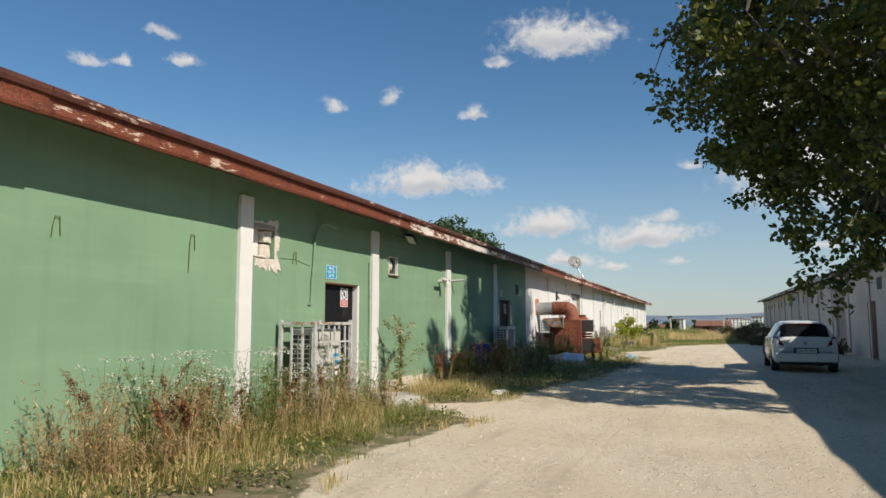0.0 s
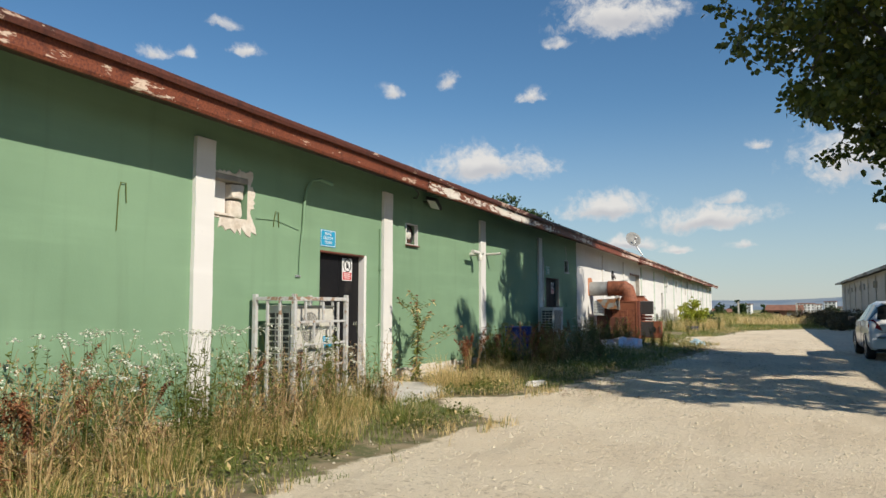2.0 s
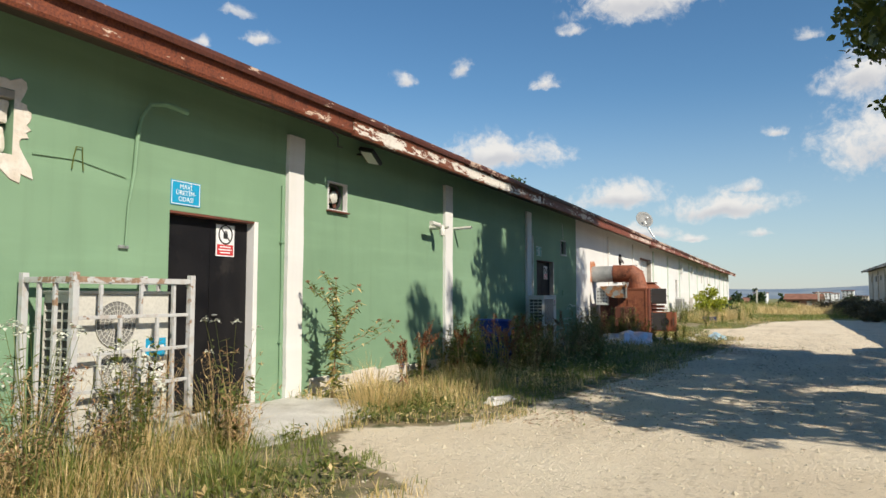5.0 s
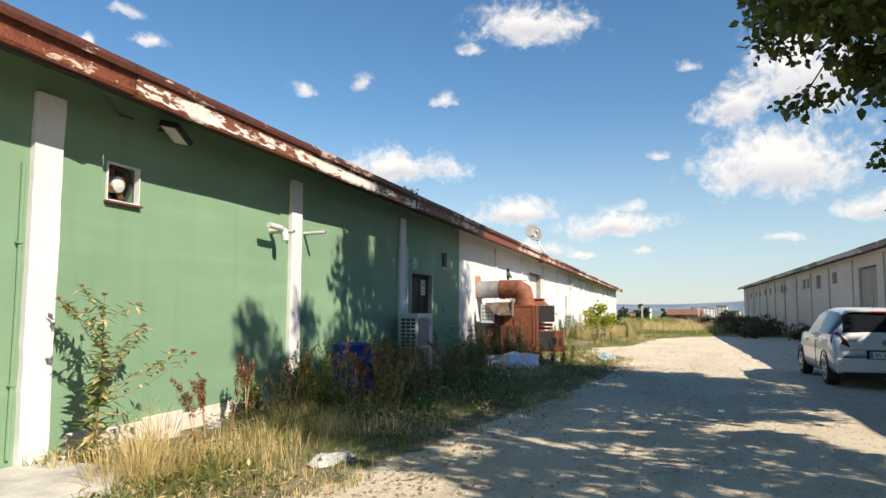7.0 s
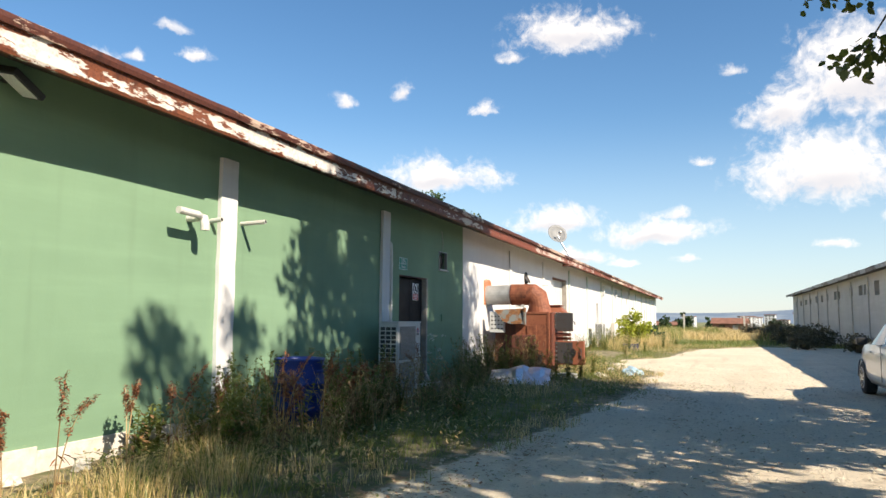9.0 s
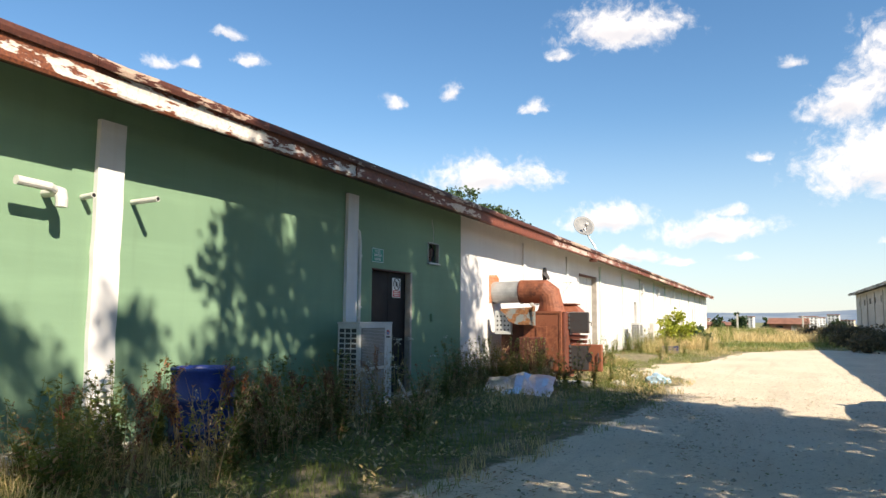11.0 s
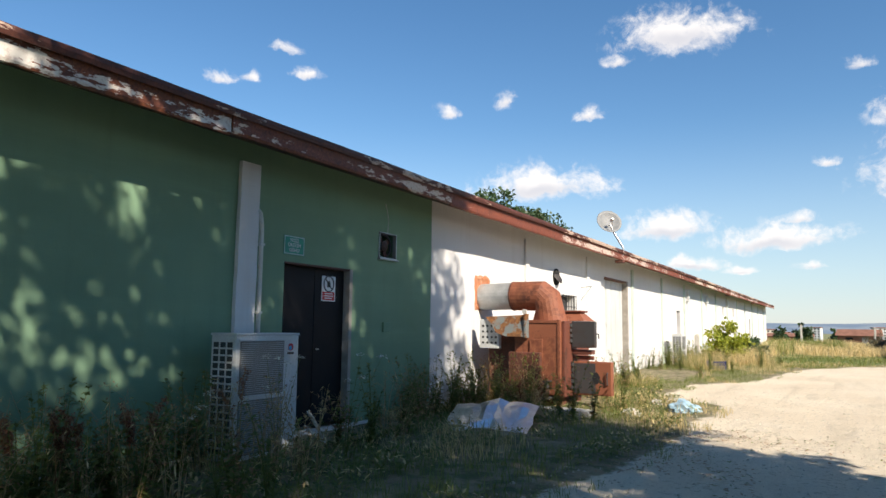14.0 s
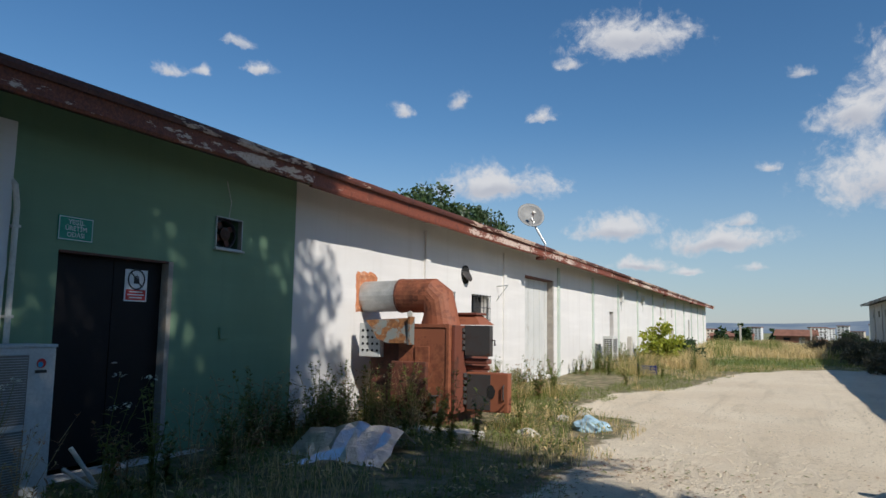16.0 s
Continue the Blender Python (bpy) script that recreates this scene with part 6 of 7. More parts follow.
class Blades:
    """Collects thin tapered leaves; made into one mesh."""

    def __init__(self):
        self.v, self.f, self.mat = [], [], []

    def blade(self, p, d, ln, w, bend, mi=0):
        """From p along the heading d (degrees), of length ln, leaning by bend."""
        c, s = math.cos(d), math.sin(d)
        k = len(self.v)
        x, y, z = p
        b1, b2 = bend * 0.3 * ln, bend * ln
        h1, h2 = ln * 0.55, ln * math.sqrt(max(0.1, 1 - min(0.9, bend * bend)))
        self.v += [(x - s * w, y + c * w, z), (x + s * w, y - c * w, z), (x + c * b1 + s * w * .8, y + s * b1 - c * w * .8, z + h1), (x + c * b1 - s * w * .8, y + s * b1 + c * w * .8, z + h1), (x + c * b2, y + s * b2, z + h2)]
        self.f += [(k, k + 1, k + 2, k + 3), (k + 3, k + 2, k + 4)]
        self.mat += [mi, mi]

    def leaf(self, p, d, el, ln, w, mi=0):
        c, s, e, q = math.cos(d), math.sin(d), math.cos(el), math.sin(el)
        k = len(self.v)
        x, y, z = p
        u = (c * e, s * e, q)
        n = (-s, c, 0.0)
        pts = []
        for a, b in ((0, 0), (0.4, 1), (1, 0), (0.4, -1)):
            pts.append((x + u[0] * ln * a + n[0] * w * b, y + u[1] * ln * a + n[1] * w * b, z + u[2] * ln * a - (0.15 * ln if a == 1 else 0)))
        self.v += pts
        self.f.append((k, k + 1, k + 2, k + 3))
        self.mat.append(mi)

    def stem(self, pts, r, mi=0):
        k = len(self.v)
        for i, (x, y, z) in enumerate(pts):
            rr = r * (1 - 0.7 * i / (len(pts) - 1))
            self.v += [(x + rr, y, z), (x - rr * 0.5, y + rr * 0.87, z), (x - rr * 0.5, y - rr * 0.87, z)]
        for i in range(len(pts) - 1):
            a = k + 3 * i
            for j in range(3):
                self.f.append((a + j, a + (j + 1) % 3, a + 3 + (j + 1) % 3, a + 3 + j))
                self.mat.append(mi)

    def make(self, name, materials, parent=None, label=""):
        ob = mesh_from(name, self.v, self.f, materials, parent, label, self.mat)
        ob["kind"] = "stuff"
        return ob


def free_ground(x, y):
    """Not on the slabs, the units or other things."""
    if -6.3 < x < -4.85 and 10.55 < y < 12.6:
        return False
    if -6.3 < x < -5.3 and 21.9 < y < 24.1:
        return False
    if -6.15 < x < -5.5 and 9.3 < y < 10.5 or -6.05 < x < -5.6 and 20.8 < y < 21.8:
        return False
    if -6.0 < x < -4.3 and 27.2 < y < 28.7 or -5.1 < x < -3.8 and 23.9 < y < 25.3:
        return False
    if -6.2 < x < -4.0 and 34.6 < y < 39.4 or (x + 5.62) ** 2 + (y - 17.86) ** 2 < 0.1:
        return False
    return True


def turf():
    g = Blades()
    n = 0
    while n < 76000:
        y = -1.0 + 50 * rng.random() ** 1.35
        e = verge_edge(y)
        x = -6.2 + (e + 6.2 + 0.25) * rng.random()
        patch = noise.noise((x * 0.9, y * 0.9, 3)) + 0.4 * noise.noise((x * 3, y * 3, 8))
        n += 1
        if not free_ground(x, y) or (13 < y < 16.6 and x < -5.55) or patch < -0.28 or (x > e - 0.25 and patch < 0.1):
            continue
        dry = 13.0 < y < 17 and x < -4.3 or noise.noise((x * 0.6, y * 0.6, 11)) > (0.16 if y > 15 else -0.12)
        ln = rng.uniform(0.05, 0.17) * (1.3 if x < e - 0.5 else 0.8) * (1.5 if dry else 1)
        g.blade((x, y, ground_height(x, y) - 0.01), rng.uniform(0, 6.28), ln, rng.uniform(0.002, 0.0045), rng.uniform(0.3, 0.95), 1 if dry and rng.random() < 0.75 else 0)
    ob = g.make("grass", [GRASS_GREEN, GRASS_DRY])
    tagged(ob, "short green and dry grass on the verge", "grass", kind="stuff")
    g = Blades()
    for _ in range(26000):
        y = 45 + 50 * rng.random() ** 1.3
        x = -6 + 12.5 * rng.random()
        if y < 49 and x > verge_edge(y) - 0.2:
            continue
        patch = noise.noise((x * 0.25, y * 0.12, 1))
        tall = 0.16 if y < 60 and x > -3.5 else 0.75
        ln = rng.uniform(0.4, 1.0) * tall * (1 + patch)
        g.blade((x, y, ground_height(x, y) - 0.02), rng.uniform(0, 6.28), ln, rng.uniform(0.008, 0.018), rng.uniform(0.1, 0.6), 0 if (tall < 0.3 and rng.random() < 0.8) or patch > 0.25 else 1)
    ob = g.make("meadow_grass", [GRASS_GREEN, GRASS_DRY])
    tagged(ob, "tall dry grass behind a mown green strip", "grass", kind="stuff")


turf()


def straw_clump(at, count, ln, spread_r, label, mix=0.0):
    g = Blades()
    for _ in range(int(count * 1.7)):
        a, r = rng.uniform(0, 6.28), spread_r * rng.random() ** 0.6
        x, y = r * math.cos(a), r * math.sin(a)
        g.blade((x, y, -0.02), a + rng.normal() * 0.6, ln * rng.uniform(0.5, 1.1), rng.uniform(0.0016, 0.0034), min(0.94, 0.2 + 0.6 * r / spread_r + 0.2 * rng.random()), 1 if rng.random() < mix else 0)
    ob = g.make("grass_clump", [GRASS_DRY, GRASS_GREEN])
    ob.matrix_basis = pose(at[0], at[1], ground_height(at[0], at[1]))
    return tagged(ob, label, "grass clump", "dry grass clumps")


for x, y, n, ln, r, mix in ((-5.0, 12.7, 400, 0.5, 0.4, 0.08), (-4.7, 13.3, 200, 0.3, 0.35, 0.5), (-5.5, 13.4, 80, 0.7, 0.2, 0.1), (-5.0, 14.5, 240, 0.36, 0.4, 0.25), (-4.8, 15.3, 300, 0.42, 0.45, 0.3), (-5.4, 16.0, 240, 0.5, 0.4, 0.3),
                            (-5.0, 9.6, 200, 0.5, 0.35, 0.45), (-4.85, 8.8, 260, 0.55, 0.4, 0.4), (-4.9, 7.6, 260, 0.55, 0.4, 0.45), (-5.25, 10.45, 120, 0.75, 0.2, 0.4), (-4.7, 6.5, 320, 0.5, 0.45, 0.4), (-5.0, 5.5, 280, 0.5, 0.4, 0.4), (-4.3, 5.2, 240, 0.4, 0.35, 0.6), (-4.25, 9.6, 260, 0.35, 0.4, 0.8), (-4.3, 8.0, 260, 0.35, 0.4, 0.7), (-5.0, 10.3, 200, 0.4, 0.3, 0.6),
                            (-5.2, 31.2, 320, 0.6, 0.5, 0.4), (-4.6, 32.4, 320, 0.5, 0.5, 0.5), (-4.4, 40.6, 320, 0.8, 0.6, 0.4), (-4.7, 44.2, 320, 0.9, 0.6, 0.3), (-3.6, 27.6, 260, 0.35, 0.4, 0.6), (-3.3, 46, 320, 0.8, 0.7, 0.1), (-3.8, 49, 360, 0.9, 0.8, 0.1), (-5.2, 42.2, 320, 0.9, 0.6, 0.4)):
    straw_clump((x, y), n, ln, r, "dry straw-coloured grass clump" if mix < 0.3 else "mixed green and dry grass clump", mix)


def dock(h, seed, lush=1.0):
    """Dead dock: a few upright stems with dense rust-brown seed heads."""
    r = random.Random(seed)
    t = thing("dock_plant", (0, 0, 0), 0, "dead rust-brown dock plant with seed heads", "weed", "dock plants by the wall")
    g, s = Blades(), Blades()
    for k in range(r.randint(2, 4)):
        lean = r.uniform(-0.24, 0.24), r.uniform(-0.24, 0.24)
        hh = h * r.uniform(0.7, 1.1)
        pts = [(lean[0] * hh * q * q, lean[1] * hh * q * q, hh * (q - 0.12 * q ** 4)) for q in (0, 0.3, 0.6, 0.85, 1)]
        g.stem(pts, 0.007, 0)
        tips = [(0.62, 1.0, 0.0, 0.0)]
        for _ in range(4):
            q0 = r.uniform(0.55, 0.85)
            a = r.uniform(0, 6.28)
            tips.append((q0, q0 + r.uniform(0.1, 0.22), 0.05 * math.cos(a), 0.05 * math.sin(a)))
        for q0, q1, dx, dy in tips:
            for _ in range(int(55 * lush)):
                w = r.random()
                q = q0 + (q1 - q0) * w
                a = r.uniform(0, 6.28)
                rr = r.uniform(0.004, 0.02) * (1.2 - 0.6 * w)
                p = (lean[0] * hh * q * q + dx * w + rr * math.cos(a), lean[1] * hh * q * q + dy * w + rr * math.sin(a), hh * (q - 0.12 * q ** 4))
                s.leaf(p, a, r.uniform(-0.9, 0.7), r.uniform(0.016, 0.034), 0.008)
        for _ in range(5):
            q = r.uniform(0.1, 0.5)
            s.leaf((lean[0] * hh * q * q, lean[1] * hh * q * q, hh * q), r.uniform(0, 6.28), r.uniform(-0.9, 0.2), r.uniform(0.06, 0.14), 0.012)
    g.make("stalk", [TAN_STEM], t)
    s.make("seed_head", [DOCK_RED], t)
    return t


def carrot(h, seed):
    """Branching green stem with flat white umbels."""
    r = random.Random(seed)
    t = thing("umbel_weed", (0, 0, 0), 0, "spindly green weed with flat white flower heads", "weed", "white flowering weeds")
    g, u, lv = Blades(), Blades(), Blades()
    for k in range(r.randint(3, 5)):
        a, ln = r.uniform(0, 6.28), r.uniform(0.1, 0.4)
        hh = h * r.uniform(0.6, 1.05)
        e = (ln * math.cos(a) * h, ln * math.sin(a) * h, hh)
        g.stem([(0, 0, 0), (e[0] * 0.35, e[1] * 0.35, hh * 0.5), e], 0.005, 0)
        R = r.uniform(0.03, 0.06)
        for j in range(17):
            b, q = r.uniform(0, 6.28), R * math.sqrt(r.random())
            u.leaf((e[0] + q * math.cos(b), e[1] + q * math.sin(b), hh + 0.03 * (1 - q * q / R / R) + r.uniform(-0.006, 0.006)), b, r.uniform(-0.9, 0.9), 0.022, 0.011)
        for j in range(14):
            q = r.uniform(0.1, 0.85)
            lv.leaf((e[0] * q * 0.8, e[1] * q * 0.8, hh * q), r.uniform(0, 6.28), r.uniform(-0.2, 0.9), r.uniform(0.05, 0.13), 0.008)
    g.make("stalk", [WEED_GREEN], t)
    u.make("bloom", [UMBEL], t, "flat white flower heads")
    lv.make("foliage", [WEED_GREEN], t)
    return t


def leafy(h, seed, label="tall leafy dark green weed", name="leafy_weed", dry=0.0):
    r = random.Random(seed)
    t = thing(name, (0, 0, 0), 0, label, "weed", "leafy weeds along the wall" if name == "leafy_weed" else "")
    g, lv = Blades(), Blades()
    for k in range(r.randint(4, 6)):
        a, ln = r.uniform(0, 6.28), r.uniform(0.05, 0.4)
        hh = h * r.uniform(0.6, 1.05)
        e = (ln * math.cos(a) * h * 0.8, ln * math.sin(a) * h * 0.8, hh)
        g.stem([(0, 0, 0), (e[0] * 0.3, e[1] * 0.3, hh * 0.5), e], 0.007, 0)
        for j in range(34):
            q = r.uniform(0.08, 1.0)
            lv.leaf((e[0] * q * (0.5 + 0.5 * q), e[1] * q * (0.5 + 0.5 * q), hh * q), r.uniform(0, 6.28), r.uniform(-0.4, 0.8), r.uniform(0.05, 0.12) * (1.2 - 0.5 * q), 0.018, 1 if r.random() < dry else 0)
    g.make("stalk", [WEED_GREEN], t)
    lv.make("foliage", [WEED_GREEN, DOCK_STEM], t)
    return t


def dead_stalk(h, seed):
    """A bundle of dry branching stems with shrivelled leaves."""
    r = random.Random(seed)
    t = thing("dead_stalk", (0, 0, 0), 0, "tangled dry tan weed stalks with shrivelled leaves", "weed", "dry weed stalks")
    g, lv = Blades(), Blades()
    for k in range(r.randint(6, 9)):
        a, ln = r.uniform(0, 6.28), r.uniform(0.1, 0.7)
        hh = h * r.uniform(0.5, 1.05)
        e = (ln * math.cos(a) * h * 0.7, ln * math.sin(a) * h * 0.7, hh)
        g.stem([(0.05 * math.cos(a), 0.05 * math.sin(a), 0), (e[0] * 0.4, e[1] * 0.4, hh * 0.55), e], 0.0045, 0)
        for j in range(5):
            q = r.uniform(0.4, 0.95)
            b, l2 = r.uniform(0, 6.28), r.uniform(0.06, 0.2)
            p = (e[0] * q * 0.9, e[1] * q * 0.9, hh * q)
            o = (p[0] + l2 * math.cos(b), p[1] + l2 * math.sin(b), p[2] + l2 * r.uniform(0.2, 0.9))
            g.stem([p, o], 0.0025, 0)
            for _ in range(5):
                lv.leaf(o, r.uniform(0, 6.28), r.uniform(-0.8, 1.2), r.uniform(0.015, 0.04), 0.006, r.choice((0, 0, 1)))
        for j in range(9):
            q = r.uniform(0.05, 0.9)
            lv.leaf((e[0] * q * 0.9, e[1] * q * 0.9, hh * q), r.uniform(0, 6.28), r.uniform(-1.0, 0.5), r.uniform(0.04, 0.10), 0.007, r.choice((0, 1, 2)))
    g.make("stalk", [TAN_STEM], t)
    lv.make("foliage", [DOCK_STEM, GRASS_DRY, WEED_GREEN], t)
    return t


def thistle(h):
    r = random.Random(2)
    t = thing("thistle", (-5.78, 12.98, -0.03), 0, "tall spiny thistle with dried orange heads by a pilaster", "thistle")
    g, lv, hd = Blades(), Blades(), Blades()
    main = [(0, 0, 0), (0.03, 0.04, h * 0.5), (0.0, 0.06, h)]
    g.stem(main, 0.014, 0)
    tips = [(0.0, 0.06, h)]
    for k in range(13):
        q = 0.35 + 0.6 * k / 13
        a = r.choice((1.0, 1.9, 4.2, 5.0)) + r.uniform(-0.5, 0.5)
        ln = (1.15 - q) * 0.95
        b = (0.02, 0.05, h * q)
        e = (b[0] + ln * math.cos(a), b[1] + ln * math.sin(a), b[2] + ln * r.uniform(0.4, 0.9))
        g.stem([b, ((b[0] + e[0]) / 2, (b[1] + e[1]) / 2, (b[2] + e[2]) / 2 - 0.03), e], 0.007, 0)
        tips.append(e)
        for j in range(22):
            w = r.random()
            lv.leaf(tuple(b[i] + (e[i] - b[i]) * w for i in range(3)), r.uniform(0, 6.28), r.uniform(-0.5, 0.7), r.uniform(0.06, 0.14), 0.016, 1 if r.random() < 0.25 else 0)
    for j in range(220):
        q = r.random() ** 1.5 * 0.95
        lv.leaf((0.02, 0.05 * q, h * q), r.uniform(0, 6.28), r.uniform(-0.5, 0.6), r.uniform(0.1, 0.26) * (1.15 - 0.7 * q), 0.026, 1 if r.random() < 0.3 else 0)
    for e in tips:
        for j in range(12):
            hd.leaf((e[0] + r.uniform(-.015, .015), e[1] + r.uniform(-.015, .015), e[2]), r.uniform(0, 6.28), r.uniform(0.2, 1.5), 0.045, 0.012)
    g.make("stalk", [DOCK_STEM], t)
    lv.make("foliage", [WEED_GREEN, GRASS_DRY], t)
    hd.make("bloom", [DOCK_STEM], t, "dried orange-brown heads")


thistle(1.5)


def scatter(proto_list, places):
    for k, (x, y, sc) in enumerate(places):
        p = proto_list[k % len(proto_list)]
        m = pose(x, y, ground_height(x, y) - 0.02, 0, 0, random.uniform(0, 360))
        if k < len(proto_list):
            p.matrix_basis = m
        else:
            copy_thing(p, m @ Matrix.Scale(1, 4))


random.seed(11)
docks = [dock(1.05, 1), dock(1.2, 2), dock(0.85, 3), dock(0.95, 4, 1.4)]
scatter(docks, [(-4.95, 13.3, 1), (-5.03, 13.9, 1), (-4.5, 5.1, 1), (-4.4, 5.25, 1), (-5.0, 17.0, 1), (-5.1, 17.5, 1), (-4.9, 18.0, 1), (-5.15, 18.4, 1), (-5.3, 19.0, 1), (-5.0, 16.6, 1), (-4.6, 5.25, 1), (-5.0, 13.5, 1), (-4.85, 5.85, 1), (-4.95, 14.9, 1), (-5.25, 6.9, 1), (-5.5, 16.2, 1), (-5.1, 7.9, 1), (-5.2, 16.8, 1), (-5.0, 17.6, 1), (-5.1, 18.7, 1), (-5.3, 19.6, 1), (-5.0, 20.3, 1), (-4.8, 16.3, 1), (-5.7, 15.2, 1), (-5.2, 9.0, 1), (-5.5, 5.2, 1), (-5.25, 17.2, 1), (-4.95, 19.2, 1), (-4.2, 28.9, 1), (-5.7, 6.4, 1), (-5.35, 18.1, 1)])
carrots = [carrot(1.1, 5), carrot(0.9, 6), carrot(1.25, 7)]
scatter(carrots, [(-5.3, 6.3, 1), (-5.2, 7.2, 1), (-5.6, 7.6, 1), (-5.0, 7.0, 1), (-5.4, 8.3, 1), (-4.9, 8.2, 1), (-5.7, 6.9, 1), (-5.1, 8.7, 1), (-5.5, 5.9, 1), (-4.8, 6.9, 1), (-5.0, 9.4, 1), (-5.3, 7.8, 1), (-5.0, 20.8, 1), (-4.7, 19.8, 1), (-4.8, 21.6, 1), (-5.7, 8.6, 1), (-5.9, 7.4, 1), (-4.9, 6.2, 1), (-5.2, 10.6, 1), (-4.7, 7.5, 1), (-4.7, 5.8, 1), (-5.0, 5.4, 1), (-5.3, 5.6, 1), (-5.5, 7.0, 1), (-4.6, 8.4, 1), (-5.1, 6.6, 1), (-4.6, 6.6, 1), (-5.4, 8.9, 1), (-4.8, 9.2, 1), (-5.8, 8.0, 1), (-5.35, 5.2, 1), (-5.15, 6.05, 1), (-5.45, 6.6, 1), (-5.05, 7.35, 1), (-5.65, 7.2, 1), (-5.25, 8.1, 1), (-4.85, 8.6, 1), (-5.0, 9.0, 1)])
weeds = [leafy(0.85, 8), leafy(0.7, 9, dry=0.2), leafy(1.0, 10), leafy(0.6, 12, dry=0.35), leafy(0.5, 13)]
spots = []
for _ in range(400):
    y = random.choice((random.uniform(15.6, 30), random.uniform(15.6, 27), random.uniform(4.5, 10.5), random.uniform(29, 47)))
    x = -6.05 + (verge_edge(y) + 6.05 - 0.9) * random.random() ** (1.4 if y > 15 else 1.1)
    if free_ground(x, y) and not (y < 6.3) and not (y < 10.5 and random.random() < 0.86) and not (23.9 < y < 25.3 and x > -5.1) and not (x > -4.6 and random.random() < 0.6):
        spots.append((x, y, 1))
spots = [q for q in spots if not (20.3 < q[1] < 24.0 and q[0] > -5.75)]
spots += [(-5.3, 22.1, 1), (-5.15, 22.6, 1), (-5.05, 23.2, 1), (-5.3, 23.5, 1), (-4.9, 22.2, 1), (-5.6, 26.9, 1), (-5.2, 26.75, 1), (-5.9, 26.5, 1), (-4.9, 26.95, 1), (-5.4, 26.5, 1), (-5.75, 26.2, 1)]
scatter(weeds, spots[-220:])
stalks = [dead_stalk(0.75, 31), dead_stalk(0.95, 32), dead_stalk(0.6, 33), dead_stalk(0.85, 34)]
places = []
while len(places) < 110:
    y = random.choice((random.uniform(4.6, 10.6), random.uniform(4.6, 10.6), random.uniform(15.8, 21.5), random.uniform(25.9, 31)))
    x = random.uniform(-6.05, min(-4.5, verge_edge(y) - 0.9))
    if free_ground(x, y):
        places.append((x, y, 1))
places += [(-5.3, 22.3, 1), (-5.2, 22.9, 1), (-4.9, 23.3, 1), (-5.35, 23.6, 1), (-4.8, 22.6, 1), (-5.6, 24.4, 1), (-5.7, 25.2, 1), (-5.9, 24.9, 1)]
scatter(stalks, places)


def low_weeds():
    """Ground-hugging leaves filling the shaded verge."""
    g = Blades()
    for _ in range(26000):
        y = random.uniform(15, 32) if random.random() < 0.7 else random.uniform(4, 14)
        e = verge_edge(y)
        x = random.uniform(-6.15, e - 0.2)
        if not free_ground(x, y) or noise.noise((x, y, 5)) < -0.2 + 0.35 * smooth01(-4.6, -2.5, x):
            continue
        z = ground_height(x, y)
        g.leaf((x, y, z + random.uniform(0, 0.12)), random.uniform(0, 6.28), random.uniform(-0.1, 1.0), random.uniform(0.04, 0.12), 0.016, 1 if random.random() < 0.2 else 0)
    tagged(g.make("low_weeds", [WEED_GREEN, GRASS_DRY]), "low leafy weeds covering the shaded verge", "weeds", kind="stuff")


low_weeds()


def pebbles():
    """Loose stones on the track."""
    v, f = [], []
    r = random.Random(6)
    for _ in range(16000):
        y = -0.5 + 34 * r.random() ** 1.5
        x = r.uniform(verge_edge(y) - 0.5, 5.5)
        s = r.uniform(0.006, 0.02) * (1.8 if r.random() < 0.06 else 1)
        z = ground_height(x, y)
        k = len(v)
        for a in range(5):
            q = a * 1.2566 + r.uniform(-0.3, 0.3)
            v.append((x + s * math.cos(q) * r.uniform(0.8, 1.3), y + s * math.sin(q) * r.uniform(0.8, 1.3), z - 0.003))
        v.append((x + r.uniform(-.3, .3) * s, y + r.uniform(-.3, .3) * s, z + s * r.uniform(0.5, 0.9)))
        f += [(k + a, k + (a + 1) % 5, k + 5) for a in range(5)]
    tagged(mesh_from("pebbles", v, f, PEBBLE), "loose pale pebbles on the dirt track", "pebbles", kind="stuff")


pebbles()


def leaf_litter():
    """Fallen leaves and twigs under the trees and along the track's edge."""
    g = Blades()
    r = random.Random(16)
    for _ in range(5200):
        y = r.uniform(12.8, 27)
        e = verge_edge(y)
        x = e - 0.2 + abs(r.gauss(0, 1.1)) if r.random() < 0.6 else r.uniform(e, 5.5)
        if noise.noise((x * 0.8, y * 0.8, 2)) < -0.05:
            continue
        z = ground_height(x, y) + 0.006
        if r.random() < 0.12:
            a, ln = r.uniform(0, 6.28), r.uniform(0.06, 0.22)
            g.stem([(x, y, z), (x + ln * 0.5 * math.cos(a), y + ln * 0.5 * math.sin(a), z + 0.008), (x + ln * math.cos(a + 0.3), y + ln * math.sin(a + 0.3), z)], 0.004, 1)
        else:
            g.leaf((x, y, z), r.uniform(0, 6.28), r.uniform(0.0, 0.5), r.uniform(0.03, 0.07), r.uniform(0.008, 0.018), r.choice((0, 1, 1)))
    tagged(g.make("leaf_litter", [WEED_GREEN, DOCK_STEM]), "fallen leaves and twigs on the track", "leaf litter", kind="stuff")


leaf_litter()


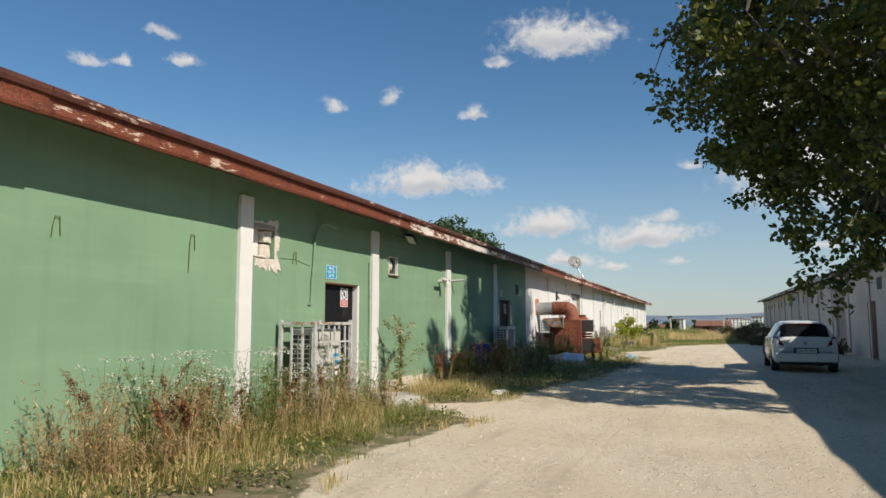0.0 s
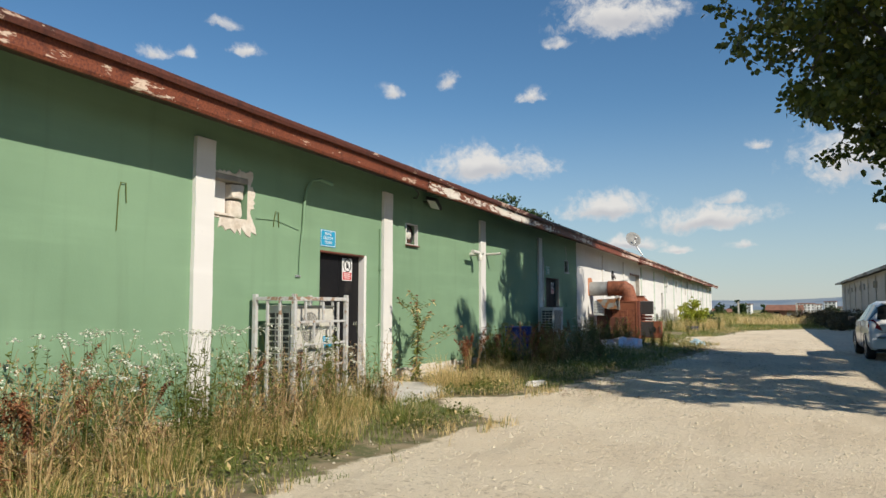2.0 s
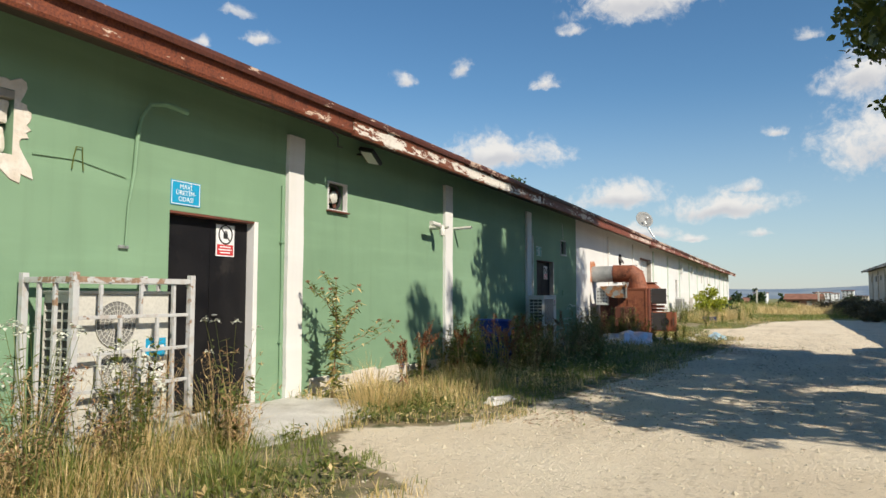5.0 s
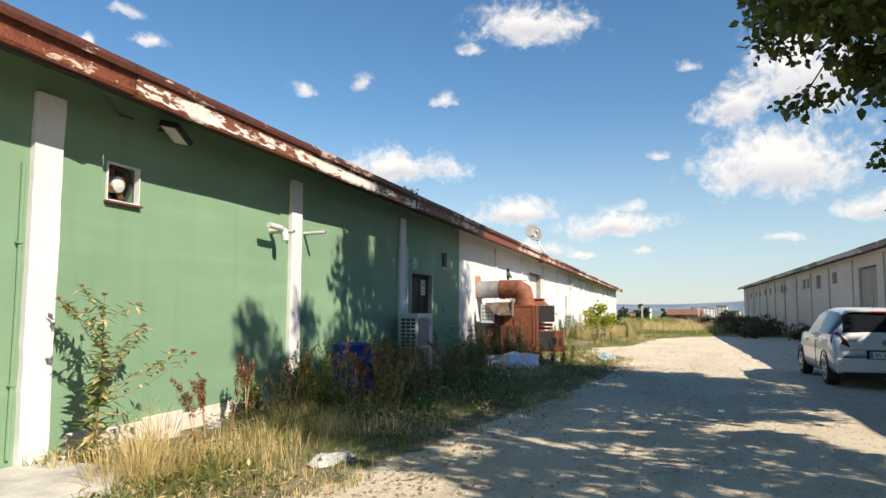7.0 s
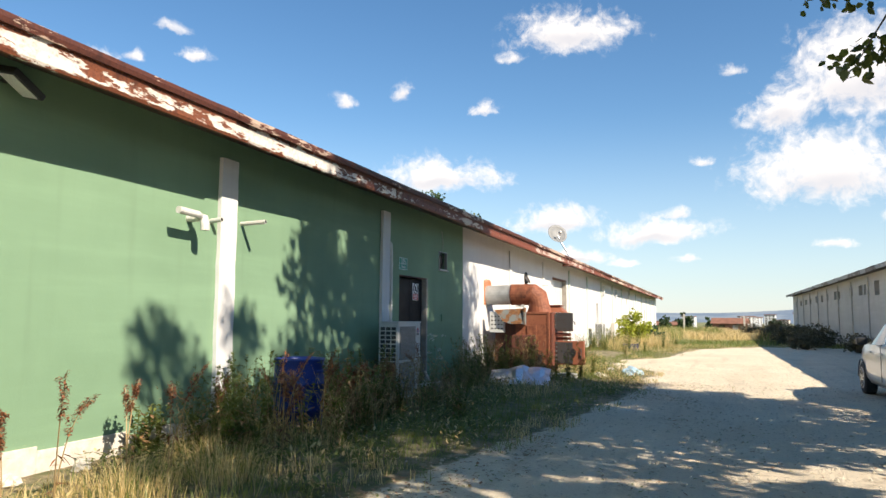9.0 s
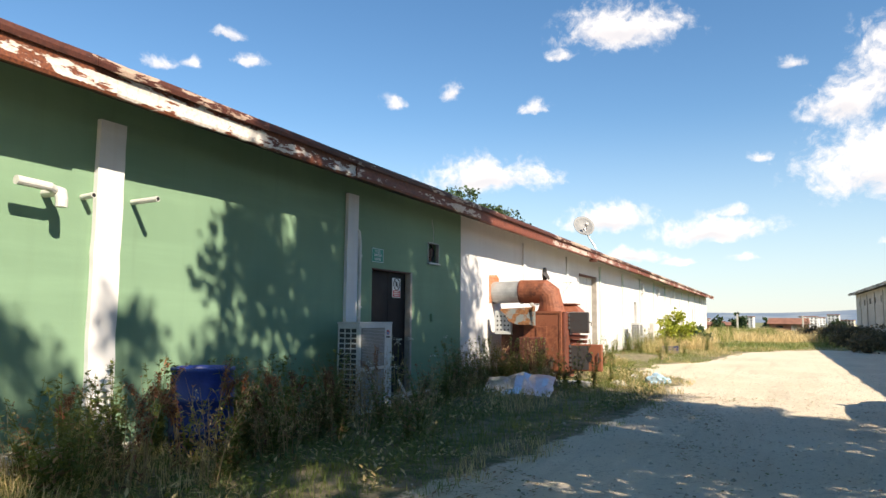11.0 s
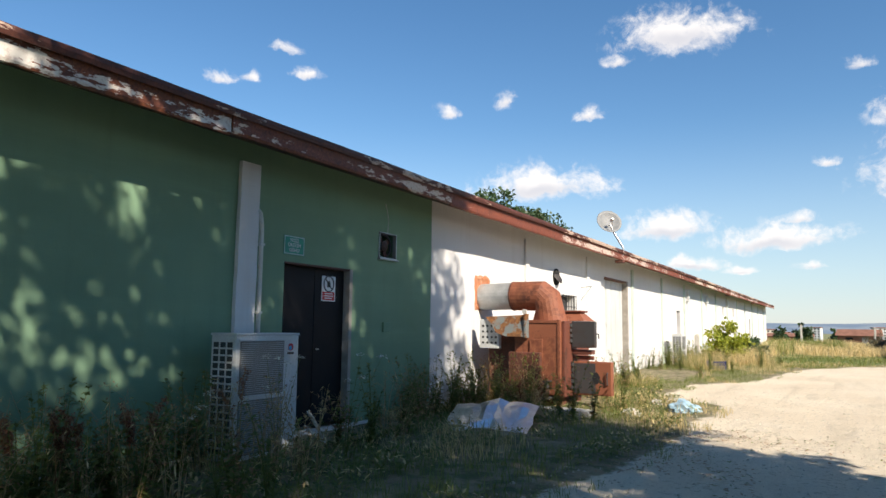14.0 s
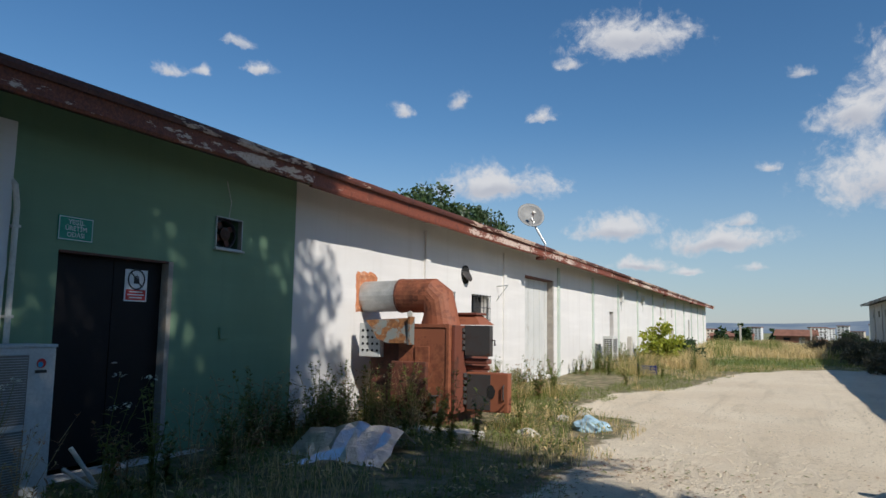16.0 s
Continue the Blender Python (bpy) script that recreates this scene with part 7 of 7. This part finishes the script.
def crumpled(name, at, size, material, label, category, seed, flat=0.4):
    bm = bmesh.new()
    bmesh.ops.create_icosphere(bm, subdivisions=3, radius=1)
    for q in bm.verts:
        d = 1 + 0.5 * noise.noise(q.co * 1.6 + Vector((seed, 0, 0))) + 0.25 * noise.noise(q.co * 4 + Vector((seed, 3, 0)))
        q.co = Vector((q.co.x * size[0], q.co.y * size[1], max(-0.2, q.co.z) * size[2])) * d
    ob = finish(name, bm, material)
    ob.matrix_basis = pose(at[0], at[1], ground_height(at[0], at[1]) + 0.02, 0, 0, seed * 40)
    return tagged(ob, label, category)


BAG_BLUE = surface("pale_blue_film", (0.30, 0.46, 0.55), (0.42, 0.56, 0.63), 8, 0.4)
CLOTH = surface("dirty_white_cloth", (0.52, 0.49, 0.45), (0.62, 0.60, 0.56), 12, 0.9, dirt=(0.3, 0.26, 0.2))
crumpled("plastic_bag", (-2.7, 28.3), (0.28, 0.2, 0.16), BAG_BLUE, "crumpled pale blue plastic bag on the track's edge", "plastic bag", 1)
crumpled("rag", (-3.95, 13.95), (0.26, 0.12, 0.07), CLOTH, "dirty white rag lying on the verge", "rag", 2)
crumpled("paper_scrap", (-3.3, 28.9), (0.12, 0.1, 0.07), CLOTH, "scrap of white paper in the grass", "litter", 3)
crumpled("stone", (-3.3, 27.2), (0.16, 0.12, 0.09), STONE, "pale rubble stone in the grass", "stone", 4)
crumpled("stone", (-3.1, 29.4), (0.12, 0.1, 0.08), STONE, "pale rubble stone in the grass", "stone", 5)
for k, (x, y) in enumerate(((-5.9, 5.6), (-6.0, 5.9), (-5.95, 6.5), (-6.0, 6.9), (-5.9, 5.1), (-6.05, 14.3), (-6.0, 15.0))):
    tagged(crumpled("stone", (x, y), (0.09 + 0.02 * (k % 3), 0.08, 0.07), STONE, "pale rubble stone at the wall's foot", "stone", 6 + k), group="rubble stones")
p = thing("loose_pipe", (-6.0, 6.2, 0.02), 0, "short white plastic pipe lying at the wall's foot", "pipe")
part("pipe", bar([(0.0, 0.0, 0.03), (0.45, 0.1, 0.02)], 0.04, 10), PVC, p)


def crate():
    c = thing("plastic_crate", (-4.2, 41.9, ground_height(-4.2, 41.9)), 12, "blue plastic crate in the grass", "crate")
    part("bottom", box((-0.3, -0.2, 0.0), (0.3, 0.2, 0.02), 0.004), BLUE_PLASTIC, c)
    for k in range(3):
        z = 0.03 + 0.09 * k
        for lo, hi in (((-0.3, -0.2, z), (0.3, -0.185, z + 0.06)), ((-0.3, 0.185, z), (0.3, 0.2, z + 0.06)), ((-0.3, -0.184, z), (-0.285, 0.184, z + 0.06)), ((0.285, -0.184, z), (0.3, 0.184, z + 0.06))):
            part("slat", box(lo, hi, 0.003), BLUE_PLASTIC, c)
    for x in (-0.29, 0.29):
        for y in (-0.19, 0.19):
            part("corner", box((x - 0.02, y - 0.02, 0.0), (x + 0.02, y + 0.02, 0.3), 0.004), BLUE_PLASTIC, c)


crate()
p = thing("leaning_pipe", (-5.62, 21.9, -0.02), 0, "two pale plastic pipe ends leaning beside an outdoor unit", "pipe")
part("pipe", bar([(0.10, 0.30, 0.02), (0.0, 0.06, 0.42)], 0.02, 10), PVC, p)
part("pipe", bar([(0.16, 0.26, 0.02), (0.02, -0.02, 0.26)], 0.018, 10), PVC, p)
